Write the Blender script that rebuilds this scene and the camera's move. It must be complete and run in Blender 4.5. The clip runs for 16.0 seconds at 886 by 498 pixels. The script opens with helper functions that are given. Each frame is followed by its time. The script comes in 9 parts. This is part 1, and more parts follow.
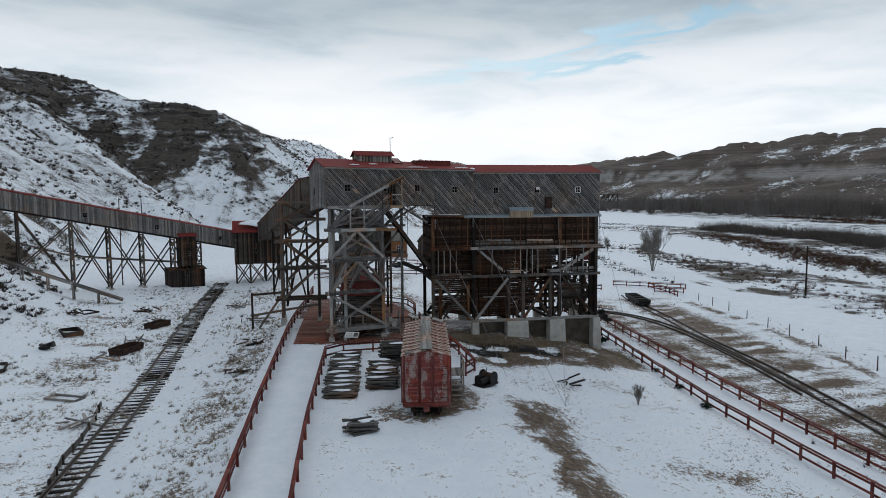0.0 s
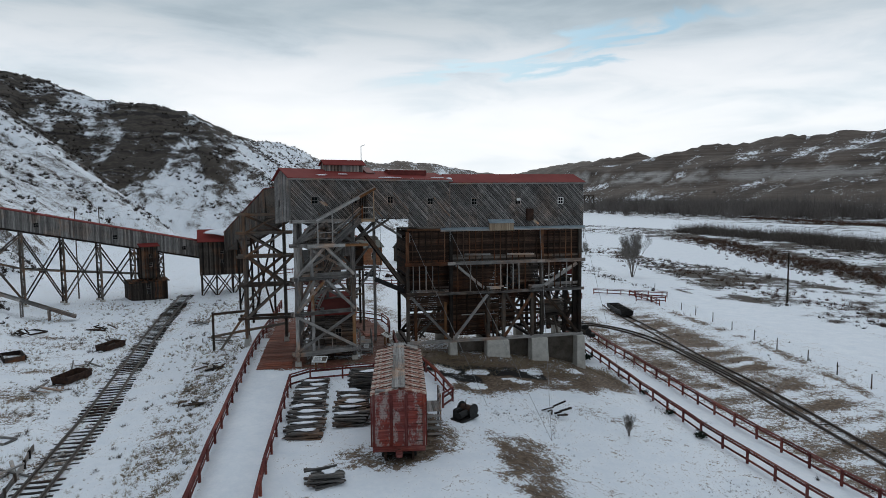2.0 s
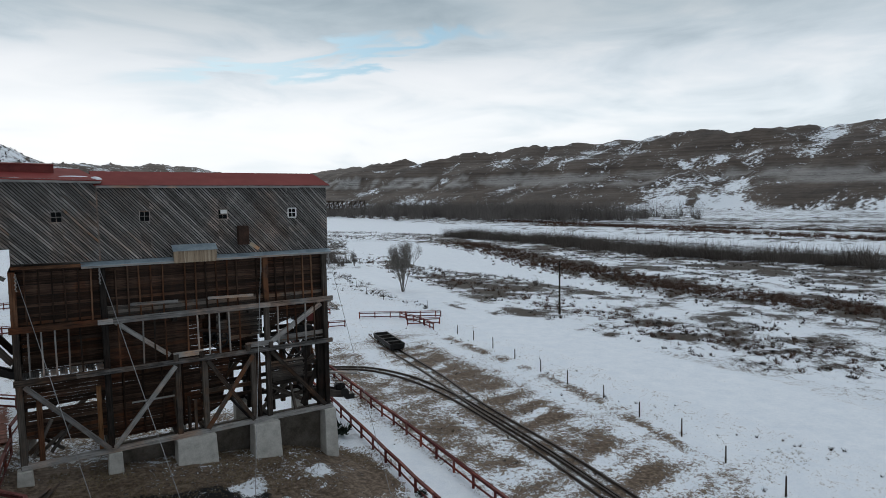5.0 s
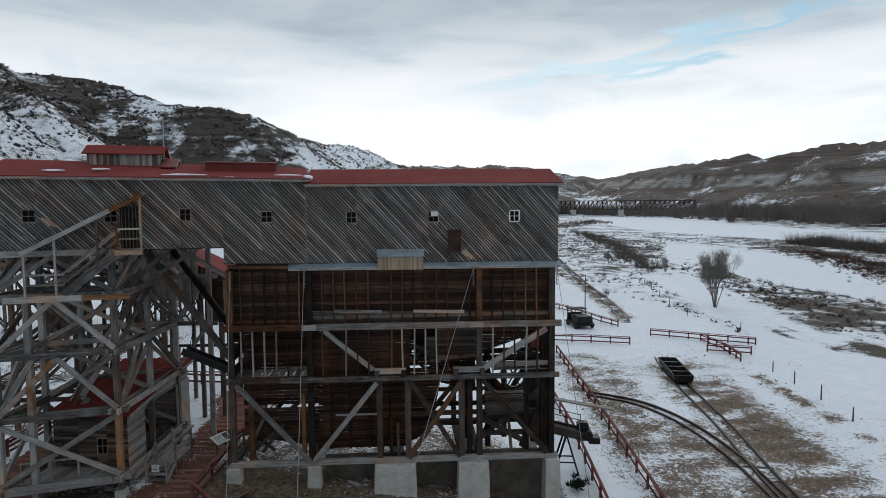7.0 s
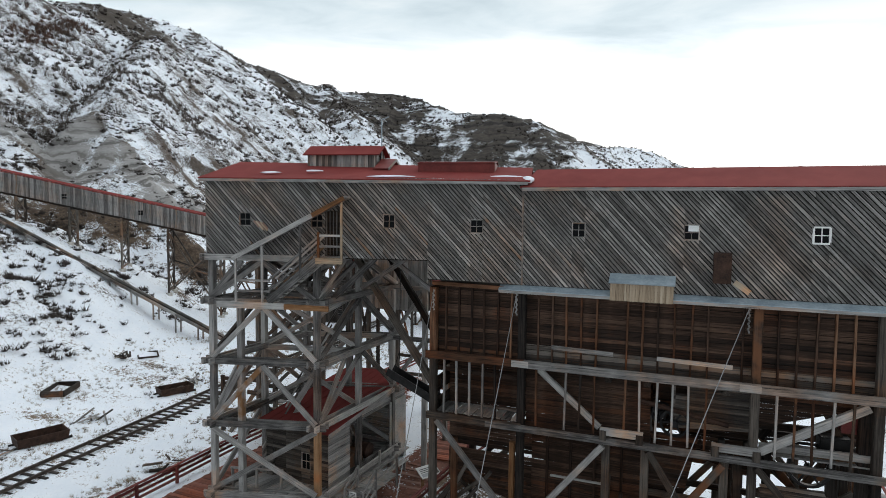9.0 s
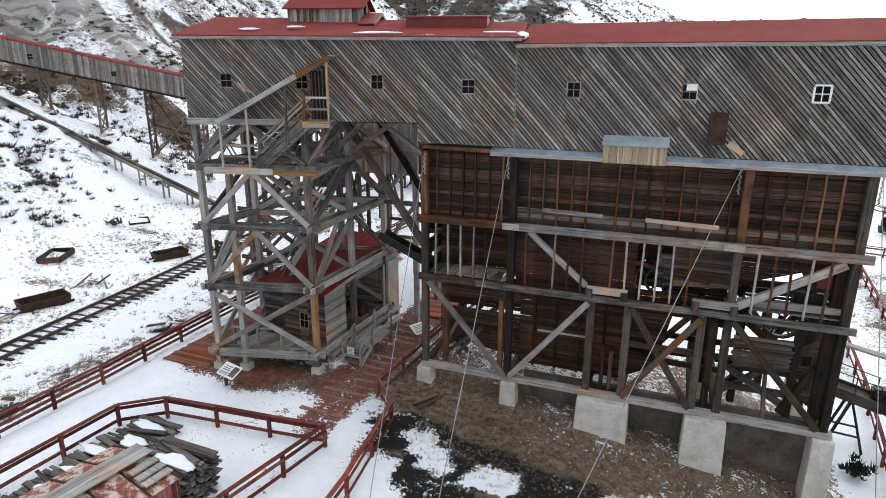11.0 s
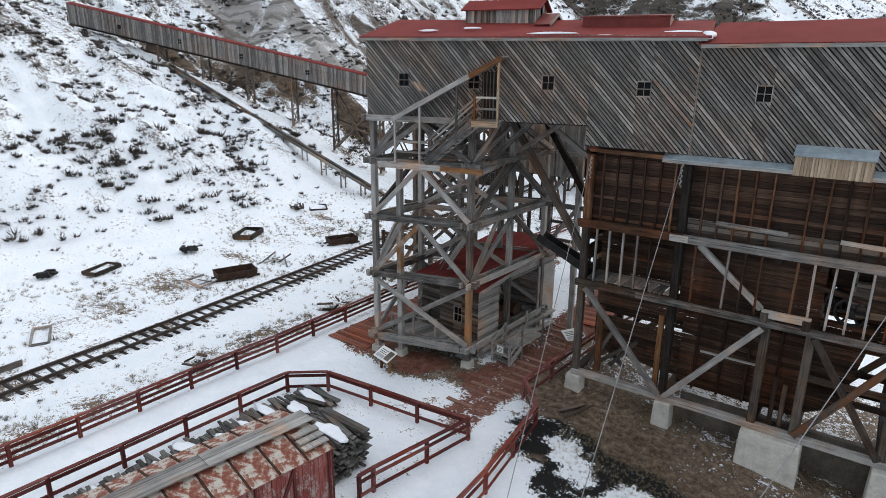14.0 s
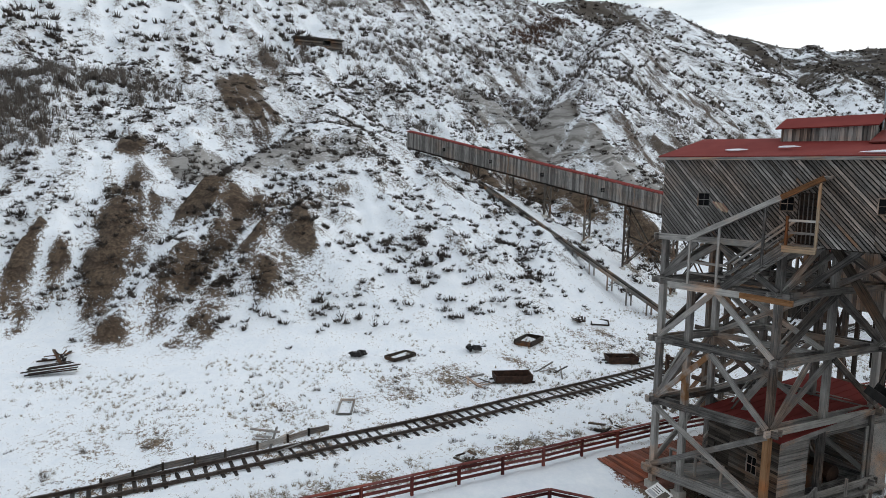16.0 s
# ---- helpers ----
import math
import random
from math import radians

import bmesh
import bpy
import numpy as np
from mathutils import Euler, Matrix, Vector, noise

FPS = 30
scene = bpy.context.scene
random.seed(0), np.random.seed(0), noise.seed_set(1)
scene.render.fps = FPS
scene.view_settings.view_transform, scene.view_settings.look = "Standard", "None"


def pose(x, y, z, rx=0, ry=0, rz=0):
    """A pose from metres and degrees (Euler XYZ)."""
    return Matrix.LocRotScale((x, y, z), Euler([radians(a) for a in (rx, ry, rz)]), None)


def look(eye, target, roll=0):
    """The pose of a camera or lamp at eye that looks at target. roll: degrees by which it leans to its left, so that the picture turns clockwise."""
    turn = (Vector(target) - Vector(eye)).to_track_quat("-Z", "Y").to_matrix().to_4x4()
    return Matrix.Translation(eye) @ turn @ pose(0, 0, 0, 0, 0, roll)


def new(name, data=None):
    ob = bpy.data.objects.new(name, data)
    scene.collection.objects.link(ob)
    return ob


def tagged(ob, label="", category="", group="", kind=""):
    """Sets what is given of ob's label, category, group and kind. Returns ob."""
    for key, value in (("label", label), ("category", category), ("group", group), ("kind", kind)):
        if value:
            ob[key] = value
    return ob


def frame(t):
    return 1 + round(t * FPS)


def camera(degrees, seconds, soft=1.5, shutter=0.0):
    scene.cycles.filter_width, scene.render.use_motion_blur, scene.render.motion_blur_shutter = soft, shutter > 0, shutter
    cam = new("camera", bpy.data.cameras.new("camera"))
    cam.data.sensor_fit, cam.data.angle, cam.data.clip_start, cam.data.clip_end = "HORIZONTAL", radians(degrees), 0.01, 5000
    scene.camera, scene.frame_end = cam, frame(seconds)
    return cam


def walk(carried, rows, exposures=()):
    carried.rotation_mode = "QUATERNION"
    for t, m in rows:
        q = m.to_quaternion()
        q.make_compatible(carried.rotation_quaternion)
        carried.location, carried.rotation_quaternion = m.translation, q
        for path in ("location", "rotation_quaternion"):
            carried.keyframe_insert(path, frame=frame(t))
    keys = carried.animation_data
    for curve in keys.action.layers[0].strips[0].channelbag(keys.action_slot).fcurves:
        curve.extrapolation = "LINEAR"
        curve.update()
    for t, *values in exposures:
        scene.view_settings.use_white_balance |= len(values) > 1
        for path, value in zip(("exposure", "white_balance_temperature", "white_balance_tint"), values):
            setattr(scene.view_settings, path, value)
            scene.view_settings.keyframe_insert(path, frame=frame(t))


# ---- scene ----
cam = camera(71.3, 16.0, soft=0.9)
PATH = [
    (0, (-9.267, -57.216, 13.261), (-8.841, -54.862, 13.063), -0.4),
    (0.2, (-9.254, -57.246, 13.770), (-8.795, -54.899, 13.573), -0.5),
    (0.5, (-9.234, -57.292, 14.230), (-8.719, -54.957, 14.035), -0.4),
    (1, (-9.189, -57.102, 14.279), (-8.675, -54.767, 14.083), -0.5),
    (1.5, (-8.923, -55.883, 14.256), (-8.408, -53.547, 14.059), -0.4),
    (2, (-8.422, -53.570, 14.231), (-7.909, -51.234, 14.036), -0.5),
    (2.2, (-8.088, -52.322, 14.288), (-7.520, -49.998, 14.093), -0.6),
    (2.3, (-7.920, -51.698, 14.317), (-7.213, -49.413, 14.118), -0.7),
    (2.5, (-7.586, -50.450, 14.374), (-6.580, -48.280, 14.173), -0.8),
    (3, (-6.253, -47.092, 14.413), (-5.190, -44.949, 14.213), -0.8),
    (3.5, (-4.260, -43.481, 14.468), (-3.203, -41.337, 14.270), -1.0),
    (3.7, (-3.438, -42.191, 14.489), (-2.381, -40.045, 14.297), -1.1),
    (5.8, (4.335, -35.110, 14.516), (5.752, -33.182, 14.330), -0.7),
    (6, (5.115, -34.604, 14.456), (6.344, -32.551, 14.268), -1.0),
    (6.2, (5.979, -34.119, 14.508), (6.963, -31.938, 14.325), -0.8),
    (6.5, (7.274, -33.392, 14.585), (7.845, -31.068, 14.404), -0.6),
    (7, (8.892, -31.231, 14.612), (9.041, -28.842, 14.436), -0.4),
    (7.5, (10.039, -28.423, 14.722), (9.840, -26.038, 14.551), -0.1),
    (7.8, (10.373, -26.915, 14.838), (9.836, -24.581, 14.674), 0.2),
    (8, (10.596, -25.909, 14.915), (9.756, -23.667, 14.738), 0.3),
    (8.2, (10.569, -25.443, 14.900), (9.594, -23.257, 14.728), 0.7),
    (8.5, (10.528, -24.745, 14.878), (9.544, -22.562, 14.704), 0.6),
    (9, (10.367, -24.474, 14.814), (9.472, -22.253, 14.650), 0.6),
    (9.5, (10.247, -24.433, 14.918), (9.401, -22.198, 14.701), 0.3),
    (10, (10.216, -24.400, 14.867), (9.382, -22.200, 14.394), 0.3),
    (10.2, (10.215, -24.389, 14.836), (9.389, -22.213, 14.252), 0.4),
    (12.3, (10.218, -24.400, 14.867), (9.407, -22.258, 14.149), 0.3),
    (12.5, (10.218, -24.400, 14.867), (9.408, -22.256, 14.156), 0.4),
    (13, (10.218, -24.400, 14.867), (9.405, -22.248, 14.182), 0.2),
    (13.5, (10.216, -24.400, 14.867), (9.257, -22.309, 14.184), 0.2),
    (13.7, (10.216, -24.400, 14.867), (9.074, -22.401, 14.188), 0.8),
    (14, (10.217, -24.399, 14.867), (8.867, -22.537, 14.178), 0.5),
    (14.2, (10.217, -24.399, 14.867), (8.809, -22.580, 14.182), 0.9),
    (14.5, (10.217, -24.399, 14.866), (8.742, -22.631, 14.189), 0.8),
    (15, (10.215, -24.396, 14.866), (8.548, -22.768, 14.290), 0.8),
    (15.5, (10.218, -24.398, 14.866), (8.303, -23.013, 14.442), 0.8),
    (16, (10.219, -24.398, 14.867), (8.107, -23.290, 14.593), 1.1),
]
EXPOSURES = [(0, -0.36, 6100, 9), (6.5, -0.36, 6150, 9), (7.0, -0.3, 6150, 9), (8.0, 0.12, 6250, 9), (9.0, 0.34, 6400, 9), (9.5, 0.42, 6450, 9), (10.0, 0.74, 6500, 12), (10.5, 0.88, 6550, 14), (12.3, 0.95, 6500, 14), (13.5, 0.82, 6450, 14), (14.0, 0.62, 6400, 12), (14.5, 0.52, 6400, 11), (15.3, 0.50, 6420, 10), (16.0, 0.24, 6450, 10)]
walk(cam, [(t, look(eye, target, roll)) for t, eye, target, roll in PATH], EXPOSURES)

# ---- world and sun: a bright overcast winter sky with thin blue rents, the sun low behind the cloud ----
SUN_AZ, SUN_EL = 14.0, 20.0      # degrees from +y towards +x, and above the horizon
world = bpy.data.worlds.new("overcast_sky")
world.use_nodes = True
scene.world = world


def nd(nt, kind, links=(), **values):
    """A node with its inputs: names or numbers in values and (input, socket) pairs in links."""
    n = nt.nodes.new(kind)
    for k, v in values.items():
        if k in n.inputs:
            n.inputs[k].default_value = v
        elif k == "operation":
            n.operation = v
        elif k == "blend_type":
            n.blend_type = v
        elif k == "data_type":
            n.data_type = v
        elif k == "attribute_name":
            n.attribute_name = v
        elif k == "noise_dimensions":
            n.noise_dimensions = v
        elif k == "clamp":
            n.use_clamp = v
    for key, sock in links:
        nt.links.new(sock, n.inputs[key])
    return n


def ramp(nt, fac, stops):
    n = nt.nodes.new("ShaderNodeValToRGB")
    while len(n.color_ramp.elements) < len(stops):
        n.color_ramp.elements.new(0.5)
    for e, (pos, col) in zip(n.color_ramp.elements, stops):
        e.position = pos
        e.color = (*col, 1) if len(col) == 3 else col
    nt.links.new(fac, n.inputs[0])
    return n


def mix(nt, fac, a, b, blend="MIX"):
    """Mix two colours (sockets or tuples) by a factor (socket or number)."""
    n = nt.nodes.new("ShaderNodeMix")
    n.data_type, n.blend_type = "RGBA", blend
    for sock, v in ((n.inputs[0], fac), (n.inputs[6], a), (n.inputs[7], b)):
        if isinstance(v, (int, float)):
            sock.default_value = v
        elif isinstance(v, tuple):
            sock.default_value = (*v, 1)
        else:
            nt.links.new(v, sock)
    return n.outputs[2]


def maths(nt, op, a, b=0.0, clamp=False):
    n = nt.nodes.new("ShaderNodeMath")
    n.operation, n.use_clamp = op, clamp
    for i, v in enumerate((a, b)):
        if isinstance(v, (int, float)):
            n.inputs[i].default_value = v
        else:
            nt.links.new(v, n.inputs[i])
    return n.outputs[0]


def build_sky(nt):
    nt.nodes.clear()
    out = nt.nodes.new("ShaderNodeOutputWorld")
    bg = nt.nodes.new("ShaderNodeBackground")
    sky = nt.nodes.new("ShaderNodeTexSky")
    sky.sky_type, sky.sun_disc = "NISHITA", False
    sky.sun_elevation, sky.sun_rotation = radians(SUN_EL), radians(SUN_AZ)
    sky.altitude = 700
    tc = nt.nodes.new("ShaderNodeTexCoord")
    sep = nd(nt, "ShaderNodeSeparateXYZ", [(0, tc.outputs["Generated"])])
    zz = maths(nt, "MAXIMUM", sep.outputs[2], 0.0)
    warp = nd(nt, "ShaderNodeMapping", [(0, tc.outputs["Generated"])])
    warp.inputs["Rotation"].default_value = (radians(4), radians(-6), 0)
    warp.inputs["Scale"].default_value = (1.0, 1.0, 4.4)
    big = nd(nt, "ShaderNodeTexNoise", [("Vector", warp.outputs[0])], Scale=1.7, Detail=5.0, Roughness=0.5, Distortion=0.3)
    fine = nd(nt, "ShaderNodeTexNoise", [("Vector", warp.outputs[0])], Scale=4.6, Detail=7.0, Roughness=0.55, Distortion=0.5)
    tone = maths(nt, "ADD", maths(nt, "MULTIPLY", big.outputs[0], 0.55), maths(nt, "MULTIPLY", fine.outputs[0], 0.45))
    cloud = ramp(nt, tone, [(0.37, (0.64, 0.705, 0.74)), (0.47, (0.82, 0.868, 0.89)), (0.55, (0.97, 0.975, 0.97)), (0.66, (1.04, 1.03, 1.015))])
    # the cloud base darkens overhead and glows towards the hidden sun low over the valley
    height = ramp(nt, zz, [(0.0, (1.40, 1.39, 1.36)), (0.13, (1.36, 1.36, 1.35)), (0.20, (1.14, 1.16, 1.18)), (0.27, (0.80, 0.855, 0.885)), (0.36, (0.66, 0.72, 0.755)), (0.6, (0.92, 0.95, 1.0)), (1.0, (1.3, 1.32, 1.35))])
    lit = mix(nt, 1.0, cloud.outputs[0], height.outputs[0], "MULTIPLY")
    # brighter on the sun's side of the sky, dimmer behind
    ahead = maths(nt, "ADD", maths(nt, "MULTIPLY", sep.outputs[0], math.sin(radians(SUN_AZ))), maths(nt, "MULTIPLY", sep.outputs[1], math.cos(radians(SUN_AZ))))
    side = ramp(nt, maths(nt, "ADD", maths(nt, "MULTIPLY", ahead, 0.5), 0.5), [(0.0, (0.62, 0.63, 0.65)), (0.40, (0.86, 0.87, 0.88)), (0.65, (1.04, 1.04, 1.04)), (1.0, (1.12, 1.11, 1.10))])
    lit = mix(nt, 1.0, lit, side.outputs[0], "MULTIPLY")
    # one thin rent of blue low over the valley, frayed by the cloud's own shape
    right = maths(nt, "SUBTRACT", maths(nt, "MULTIPLY", sep.outputs[0], math.cos(radians(22))), maths(nt, "MULTIPLY", sep.outputs[1], math.sin(radians(22))))
    off = maths(nt, "SUBTRACT", sep.outputs[2], maths(nt, "ADD", maths(nt, "MULTIPLY", right, 0.12), 0.212))
    off = maths(nt, "ADD", off, maths(nt, "MULTIPLY", maths(nt, "SUBTRACT", fine.outputs[0], 0.5), 0.16))
    band = ramp(nt, maths(nt, "ABSOLUTE", off), [(0.003, (1, 1, 1)), (0.014, (0, 0, 0))])
    reach = ramp(nt, maths(nt, "ABSOLUTE", right), [(0.16, (1, 1, 1)), (0.30, (0, 0, 0))])
    front = ramp(nt, ahead, [(0.3, (0, 0, 0)), (0.6, (1, 1, 1))])
    gap = maths(nt, "MULTIPLY", maths(nt, "MULTIPLY", band.outputs[0], reach.outputs[0]), front.outputs[0])
    blue = mix(nt, 1.0, sky.outputs[0], (0.16, 0.16, 0.16), "MULTIPLY")
    blue2 = mix(nt, 0.8, blue, (0.42, 0.76, 0.95))
    col = mix(nt, gap, lit, blue2)
    nt.links.new(col, bg.inputs[0])
    bg.inputs[1].default_value = SKY
    nt.links.new(bg.outputs[0], out.inputs[0])


SKY = 0.85
build_sky(world.node_tree)
sun = new("sun", bpy.data.lights.new("sun", "SUN"))
sun.data.energy, sun.data.angle, sun.data.color = 0.7, radians(25), (1.0, 0.95, 0.88)
sun.matrix_world = look((0, 0, 100), (-100 * math.sin(radians(SUN_AZ)), -100 * math.cos(radians(SUN_AZ)), 100 - 100 * math.tan(radians(SUN_EL))))

# ---- materials ----
def material(name, rough=0.8, metal=0.0, spec=0.3):
    m = bpy.data.materials.new(name)
    m.use_nodes = True
    b = m.node_tree.nodes["Principled BSDF"]
    b.inputs["Roughness"].default_value, b.inputs["Metallic"].default_value = rough, metal
    b.inputs["Specular IOR Level"].default_value = spec
    return m, m.node_tree, b


def bump(nt, b, height, strength, distance):
    n = nd(nt, "ShaderNodeBump", [("Height", height)], Strength=strength, Distance=distance)
    nt.links.new(n.outputs[0], b.inputs["Normal"])


def wood(name, dark, mid, light, grain=1.0, rust=None, rough=0.85, random_mix=0.6, island=False, warm=0.75):
    """Weathered sawn timber, the grain along the piece's own x: fine streaks, blotches, and a tone of its own for each piece."""
    m, nt, b = material(name, rough, 0.0, 0.2)
    tc = nt.nodes.new("ShaderNodeTexCoord")
    mp = nd(nt, "ShaderNodeMapping", [(0, tc.outputs["Object"])])
    mp.inputs["Scale"].default_value = (0.9 * grain, 22 * grain, 22 * grain)
    info = nt.nodes.new("ShaderNodeObjectInfo")
    rnd = nt.nodes.new("ShaderNodeNewGeometry").outputs["Random Per Island"] if island else info.outputs["Random"]
    off = nd(nt, "ShaderNodeVectorMath", [(0, mp.outputs[0])], operation="ADD")
    comb = nd(nt, "ShaderNodeCombineXYZ", [(0, maths(nt, "MULTIPLY", rnd, 37.0)), (1, maths(nt, "MULTIPLY", rnd, 91.0))])
    nt.links.new(comb.outputs[0], off.inputs[1])
    g = nd(nt, "ShaderNodeTexNoise", [("Vector", off.outputs[0])], Scale=1.0, Detail=6.0, Roughness=0.65)
    blot = nd(nt, "ShaderNodeTexNoise", [("Vector", tc.outputs["Object"])], Scale=1.3, Detail=4.0)
    f = maths(nt, "ADD", maths(nt, "MULTIPLY", g.outputs[0], 0.62), maths(nt, "MULTIPLY", maths(nt, "SUBTRACT", rnd, 0.5), random_mix * 0.42))
    f = maths(nt, "ADD", f, maths(nt, "MULTIPLY", blot.outputs[0], 0.32))
    c = ramp(nt, f, [(0.27, dark), (0.47, mid), (0.70, light)]).outputs[0]
    # brown stain in drifts over the whole frame, and a fine dark check along the grain
    pos = nt.nodes.new("ShaderNodeNewGeometry").outputs["Position"]
    drift = nd(nt, "ShaderNodeTexNoise", [("Vector", pos)], Scale=0.42, Detail=5.0, Roughness=0.6).outputs[0]
    stain = ramp(nt, maths(nt, "ADD", drift, maths(nt, "MULTIPLY", maths(nt, "SUBTRACT", g.outputs[0], 0.5), 0.35)), [(0.50, (0, 0, 0)), (0.66, (warm, warm, warm))]).outputs[0]
    c = mix(nt, stain, c, mix(nt, 1.0, c, (1.45, 0.86, 0.52), "MULTIPLY"))
    check = ramp(nt, g.outputs[0], [(0.30, (0.25, 0.24, 0.23)), (0.40, (1, 1, 1))]).outputs[0]
    c = mix(nt, 0.8, c, check, "MULTIPLY")
    if rust:
        sel = ramp(nt, maths(nt, "FRACT", maths(nt, "MULTIPLY", rnd, 7.31)), [(rust[1], (0, 0, 0)), (min(rust[1] + 0.04, 1.0), (1, 1, 1))]).outputs[0]
        sel = maths(nt, "MULTIPLY", sel, ramp(nt, blot.outputs[0], [(0.42, (0, 0, 0)), (0.58, (1, 1, 1))]).outputs[0])
        c = mix(nt, sel, c, rust[0])
    nt.links.new(c, b.inputs["Base Color"])
    bump(nt, b, g.outputs[0], 0.5, 0.02)
    return m


def plain(name, a, c, scale=2.0, rough=0.8, metal=0.0, relief=0.2, dist=0.02, detail=6.0, spec=0.3, lo=0.35, hi=0.65):
    """Two tones mottled at two scales, with fine relief."""
    m, nt, b = material(name, rough, metal, spec)
    tc = nt.nodes.new("ShaderNodeTexCoord")
    n1 = nd(nt, "ShaderNodeTexNoise", [("Vector", tc.outputs["Object"])], Scale=scale, Detail=detail, Roughness=0.6)
    n2 = nd(nt, "ShaderNodeTexNoise", [("Vector", tc.outputs["Object"])], Scale=scale * 9, Detail=3.0)
    f = maths(nt, "ADD", maths(nt, "MULTIPLY", n1.outputs[0], 0.7), maths(nt, "MULTIPLY", n2.outputs[0], 0.3))
    nt.links.new(ramp(nt, f, [(lo, a), (hi, c)]).outputs[0], b.inputs["Base Color"])
    bump(nt, b, n2.outputs[0], relief, dist)
    return m


GREY = wood("grey_timber", (0.050, 0.047, 0.045), (0.205, 0.196, 0.186), (0.46, 0.445, 0.42), rust=((0.22, 0.115, 0.055), 0.92), random_mix=0.8, warm=0.5)
GREY2 = wood("pale_boards", (0.09, 0.087, 0.083), (0.25, 0.24, 0.228), (0.44, 0.425, 0.40), grain=1.0)
SIDING = wood("weathered_siding", (0.040, 0.037, 0.035), (0.165, 0.157, 0.149), (0.46, 0.44, 0.415), rust=((0.24, 0.13, 0.07), 0.96), random_mix=0.46, warm=0.3)
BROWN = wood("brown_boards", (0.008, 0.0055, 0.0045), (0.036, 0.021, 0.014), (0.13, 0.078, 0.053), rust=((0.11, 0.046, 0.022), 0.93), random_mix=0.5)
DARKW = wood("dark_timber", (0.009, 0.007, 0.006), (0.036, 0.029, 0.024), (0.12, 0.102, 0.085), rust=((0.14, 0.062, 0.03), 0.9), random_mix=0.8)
ORANGE = wood("raw_timber", (0.06, 0.028, 0.014), (0.20, 0.095, 0.040), (0.36, 0.22, 0.12))
RUSTW = wood("rust_brown_timber", (0.030, 0.015, 0.009), (0.105, 0.050, 0.026), (0.24, 0.14, 0.085), random_mix=0.8)
DULL = wood("dull_grey_brown_boards", (0.022, 0.019, 0.017), (0.075, 0.064, 0.055), (0.19, 0.168, 0.145), random_mix=0.8)
PINKW = wood("worn_pinkish_planks", (0.10, 0.055, 0.042), (0.21, 0.125, 0.10), (0.33, 0.22, 0.18))
FRESH = wood("fresh_boards", (0.16, 0.115, 0.075), (0.38, 0.29, 0.20), (0.52, 0.43, 0.32))
LOGS = wood("stacked_planks", (0.03, 0.029, 0.028), (0.10, 0.095, 0.09), (0.24, 0.23, 0.215))
REDRAIL = wood("red_painted_rail", (0.042, 0.012, 0.011), (0.122, 0.032, 0.029), (0.26, 0.120, 0.106), random_mix=0.5)
REDCAR = wood("faded_red_boards", (0.10, 0.025, 0.023), (0.22, 0.058, 0.050), (0.33, 0.13, 0.115), random_mix=0.5)
ROOFRED = plain("red_metal_roof", (0.105, 0.016, 0.013), (0.185, 0.033, 0.026), 1.2, 0.55, 0.0, 0.05, 0.01)
CONCRETE = plain("old_concrete", (0.36, 0.345, 0.31), (0.60, 0.58, 0.53), 1.6, 0.9, 0.0, 0.4, 0.02)
DARKCON = plain("grey_footing_wall", (0.065, 0.054, 0.044), (0.155, 0.135, 0.112), 1.2, 0.95, 0.0, 0.5, 0.03)
STEEL = plain("galvanised_sheet", (0.22, 0.28, 0.32), (0.42, 0.49, 0.53), 1.5, 0.45, 0.5, 0.1, 0.01)
ZINC = plain("corrugated_zinc", (0.30, 0.31, 0.32), (0.48, 0.49, 0.50), 1.5, 0.5, 0.4, 0.1, 0.01)
RUST = plain("rusty_iron", (0.022, 0.014, 0.011), (0.085, 0.045, 0.03), 3.0, 0.8, 0.3, 0.4, 0.02)
RAIL = plain("worn_rail_steel", (0.03, 0.022, 0.018), (0.09, 0.07, 0.058), 3.0, 0.5, 0.5, 0.2, 0.01)
BLACK = plain("black_iron", (0.008, 0.008, 0.008), (0.03, 0.028, 0.027), 3.0, 0.6, 0.3, 0.3, 0.02)
TIE = wood("creosoted_sleeper", (0.011, 0.010, 0.009), (0.033, 0.030, 0.028), (0.090, 0.084, 0.078))
DECK = wood("red_brown_deck", (0.07, 0.030, 0.020), (0.155, 0.062, 0.043), (0.26, 0.125, 0.095), random_mix=0.7)
GRAVEL = plain("red_brown_gravel", (0.085, 0.036, 0.024), (0.21, 0.095, 0.065), 1.3, 0.95, 0.0, 0.7, 0.03, detail=10)
WHITE = plain("white_paint", (0.62, 0.62, 0.60), (0.80, 0.80, 0.78), 4.0, 0.6)
SNOW = plain("lying_snow", (0.72, 0.76, 0.82), (0.84, 0.86, 0.89), 0.8, 0.7, 0.0, 0.4, 0.05)
# near-black colour standing in for the shade inside walls and houses
VOID = plain("shade_black_interior", (0.010, 0.009, 0.008), (0.022, 0.019, 0.016), 1.0, 0.95)
WIRE = plain("steel_cable", (0.20, 0.20, 0.20), (0.34, 0.34, 0.34), 5.0, 0.5, 0.4)
COAL = plain("coal_spill", (0.006, 0.006, 0.006), (0.03, 0.028, 0.026), 3.0, 0.7, 0.0, 0.8, 0.04)
TWIG = plain("bare_twigs", (0.060, 0.049, 0.042), (0.19, 0.165, 0.145), 1.5, 0.95)
PALETWIG = plain("pale_bare_twigs", (0.11, 0.098, 0.086), (0.26, 0.238, 0.215), 1.5, 0.95)
FARTWIG = plain("distant_bare_crowns", (0.085, 0.074, 0.068), (0.20, 0.18, 0.165), 0.05, 0.95)
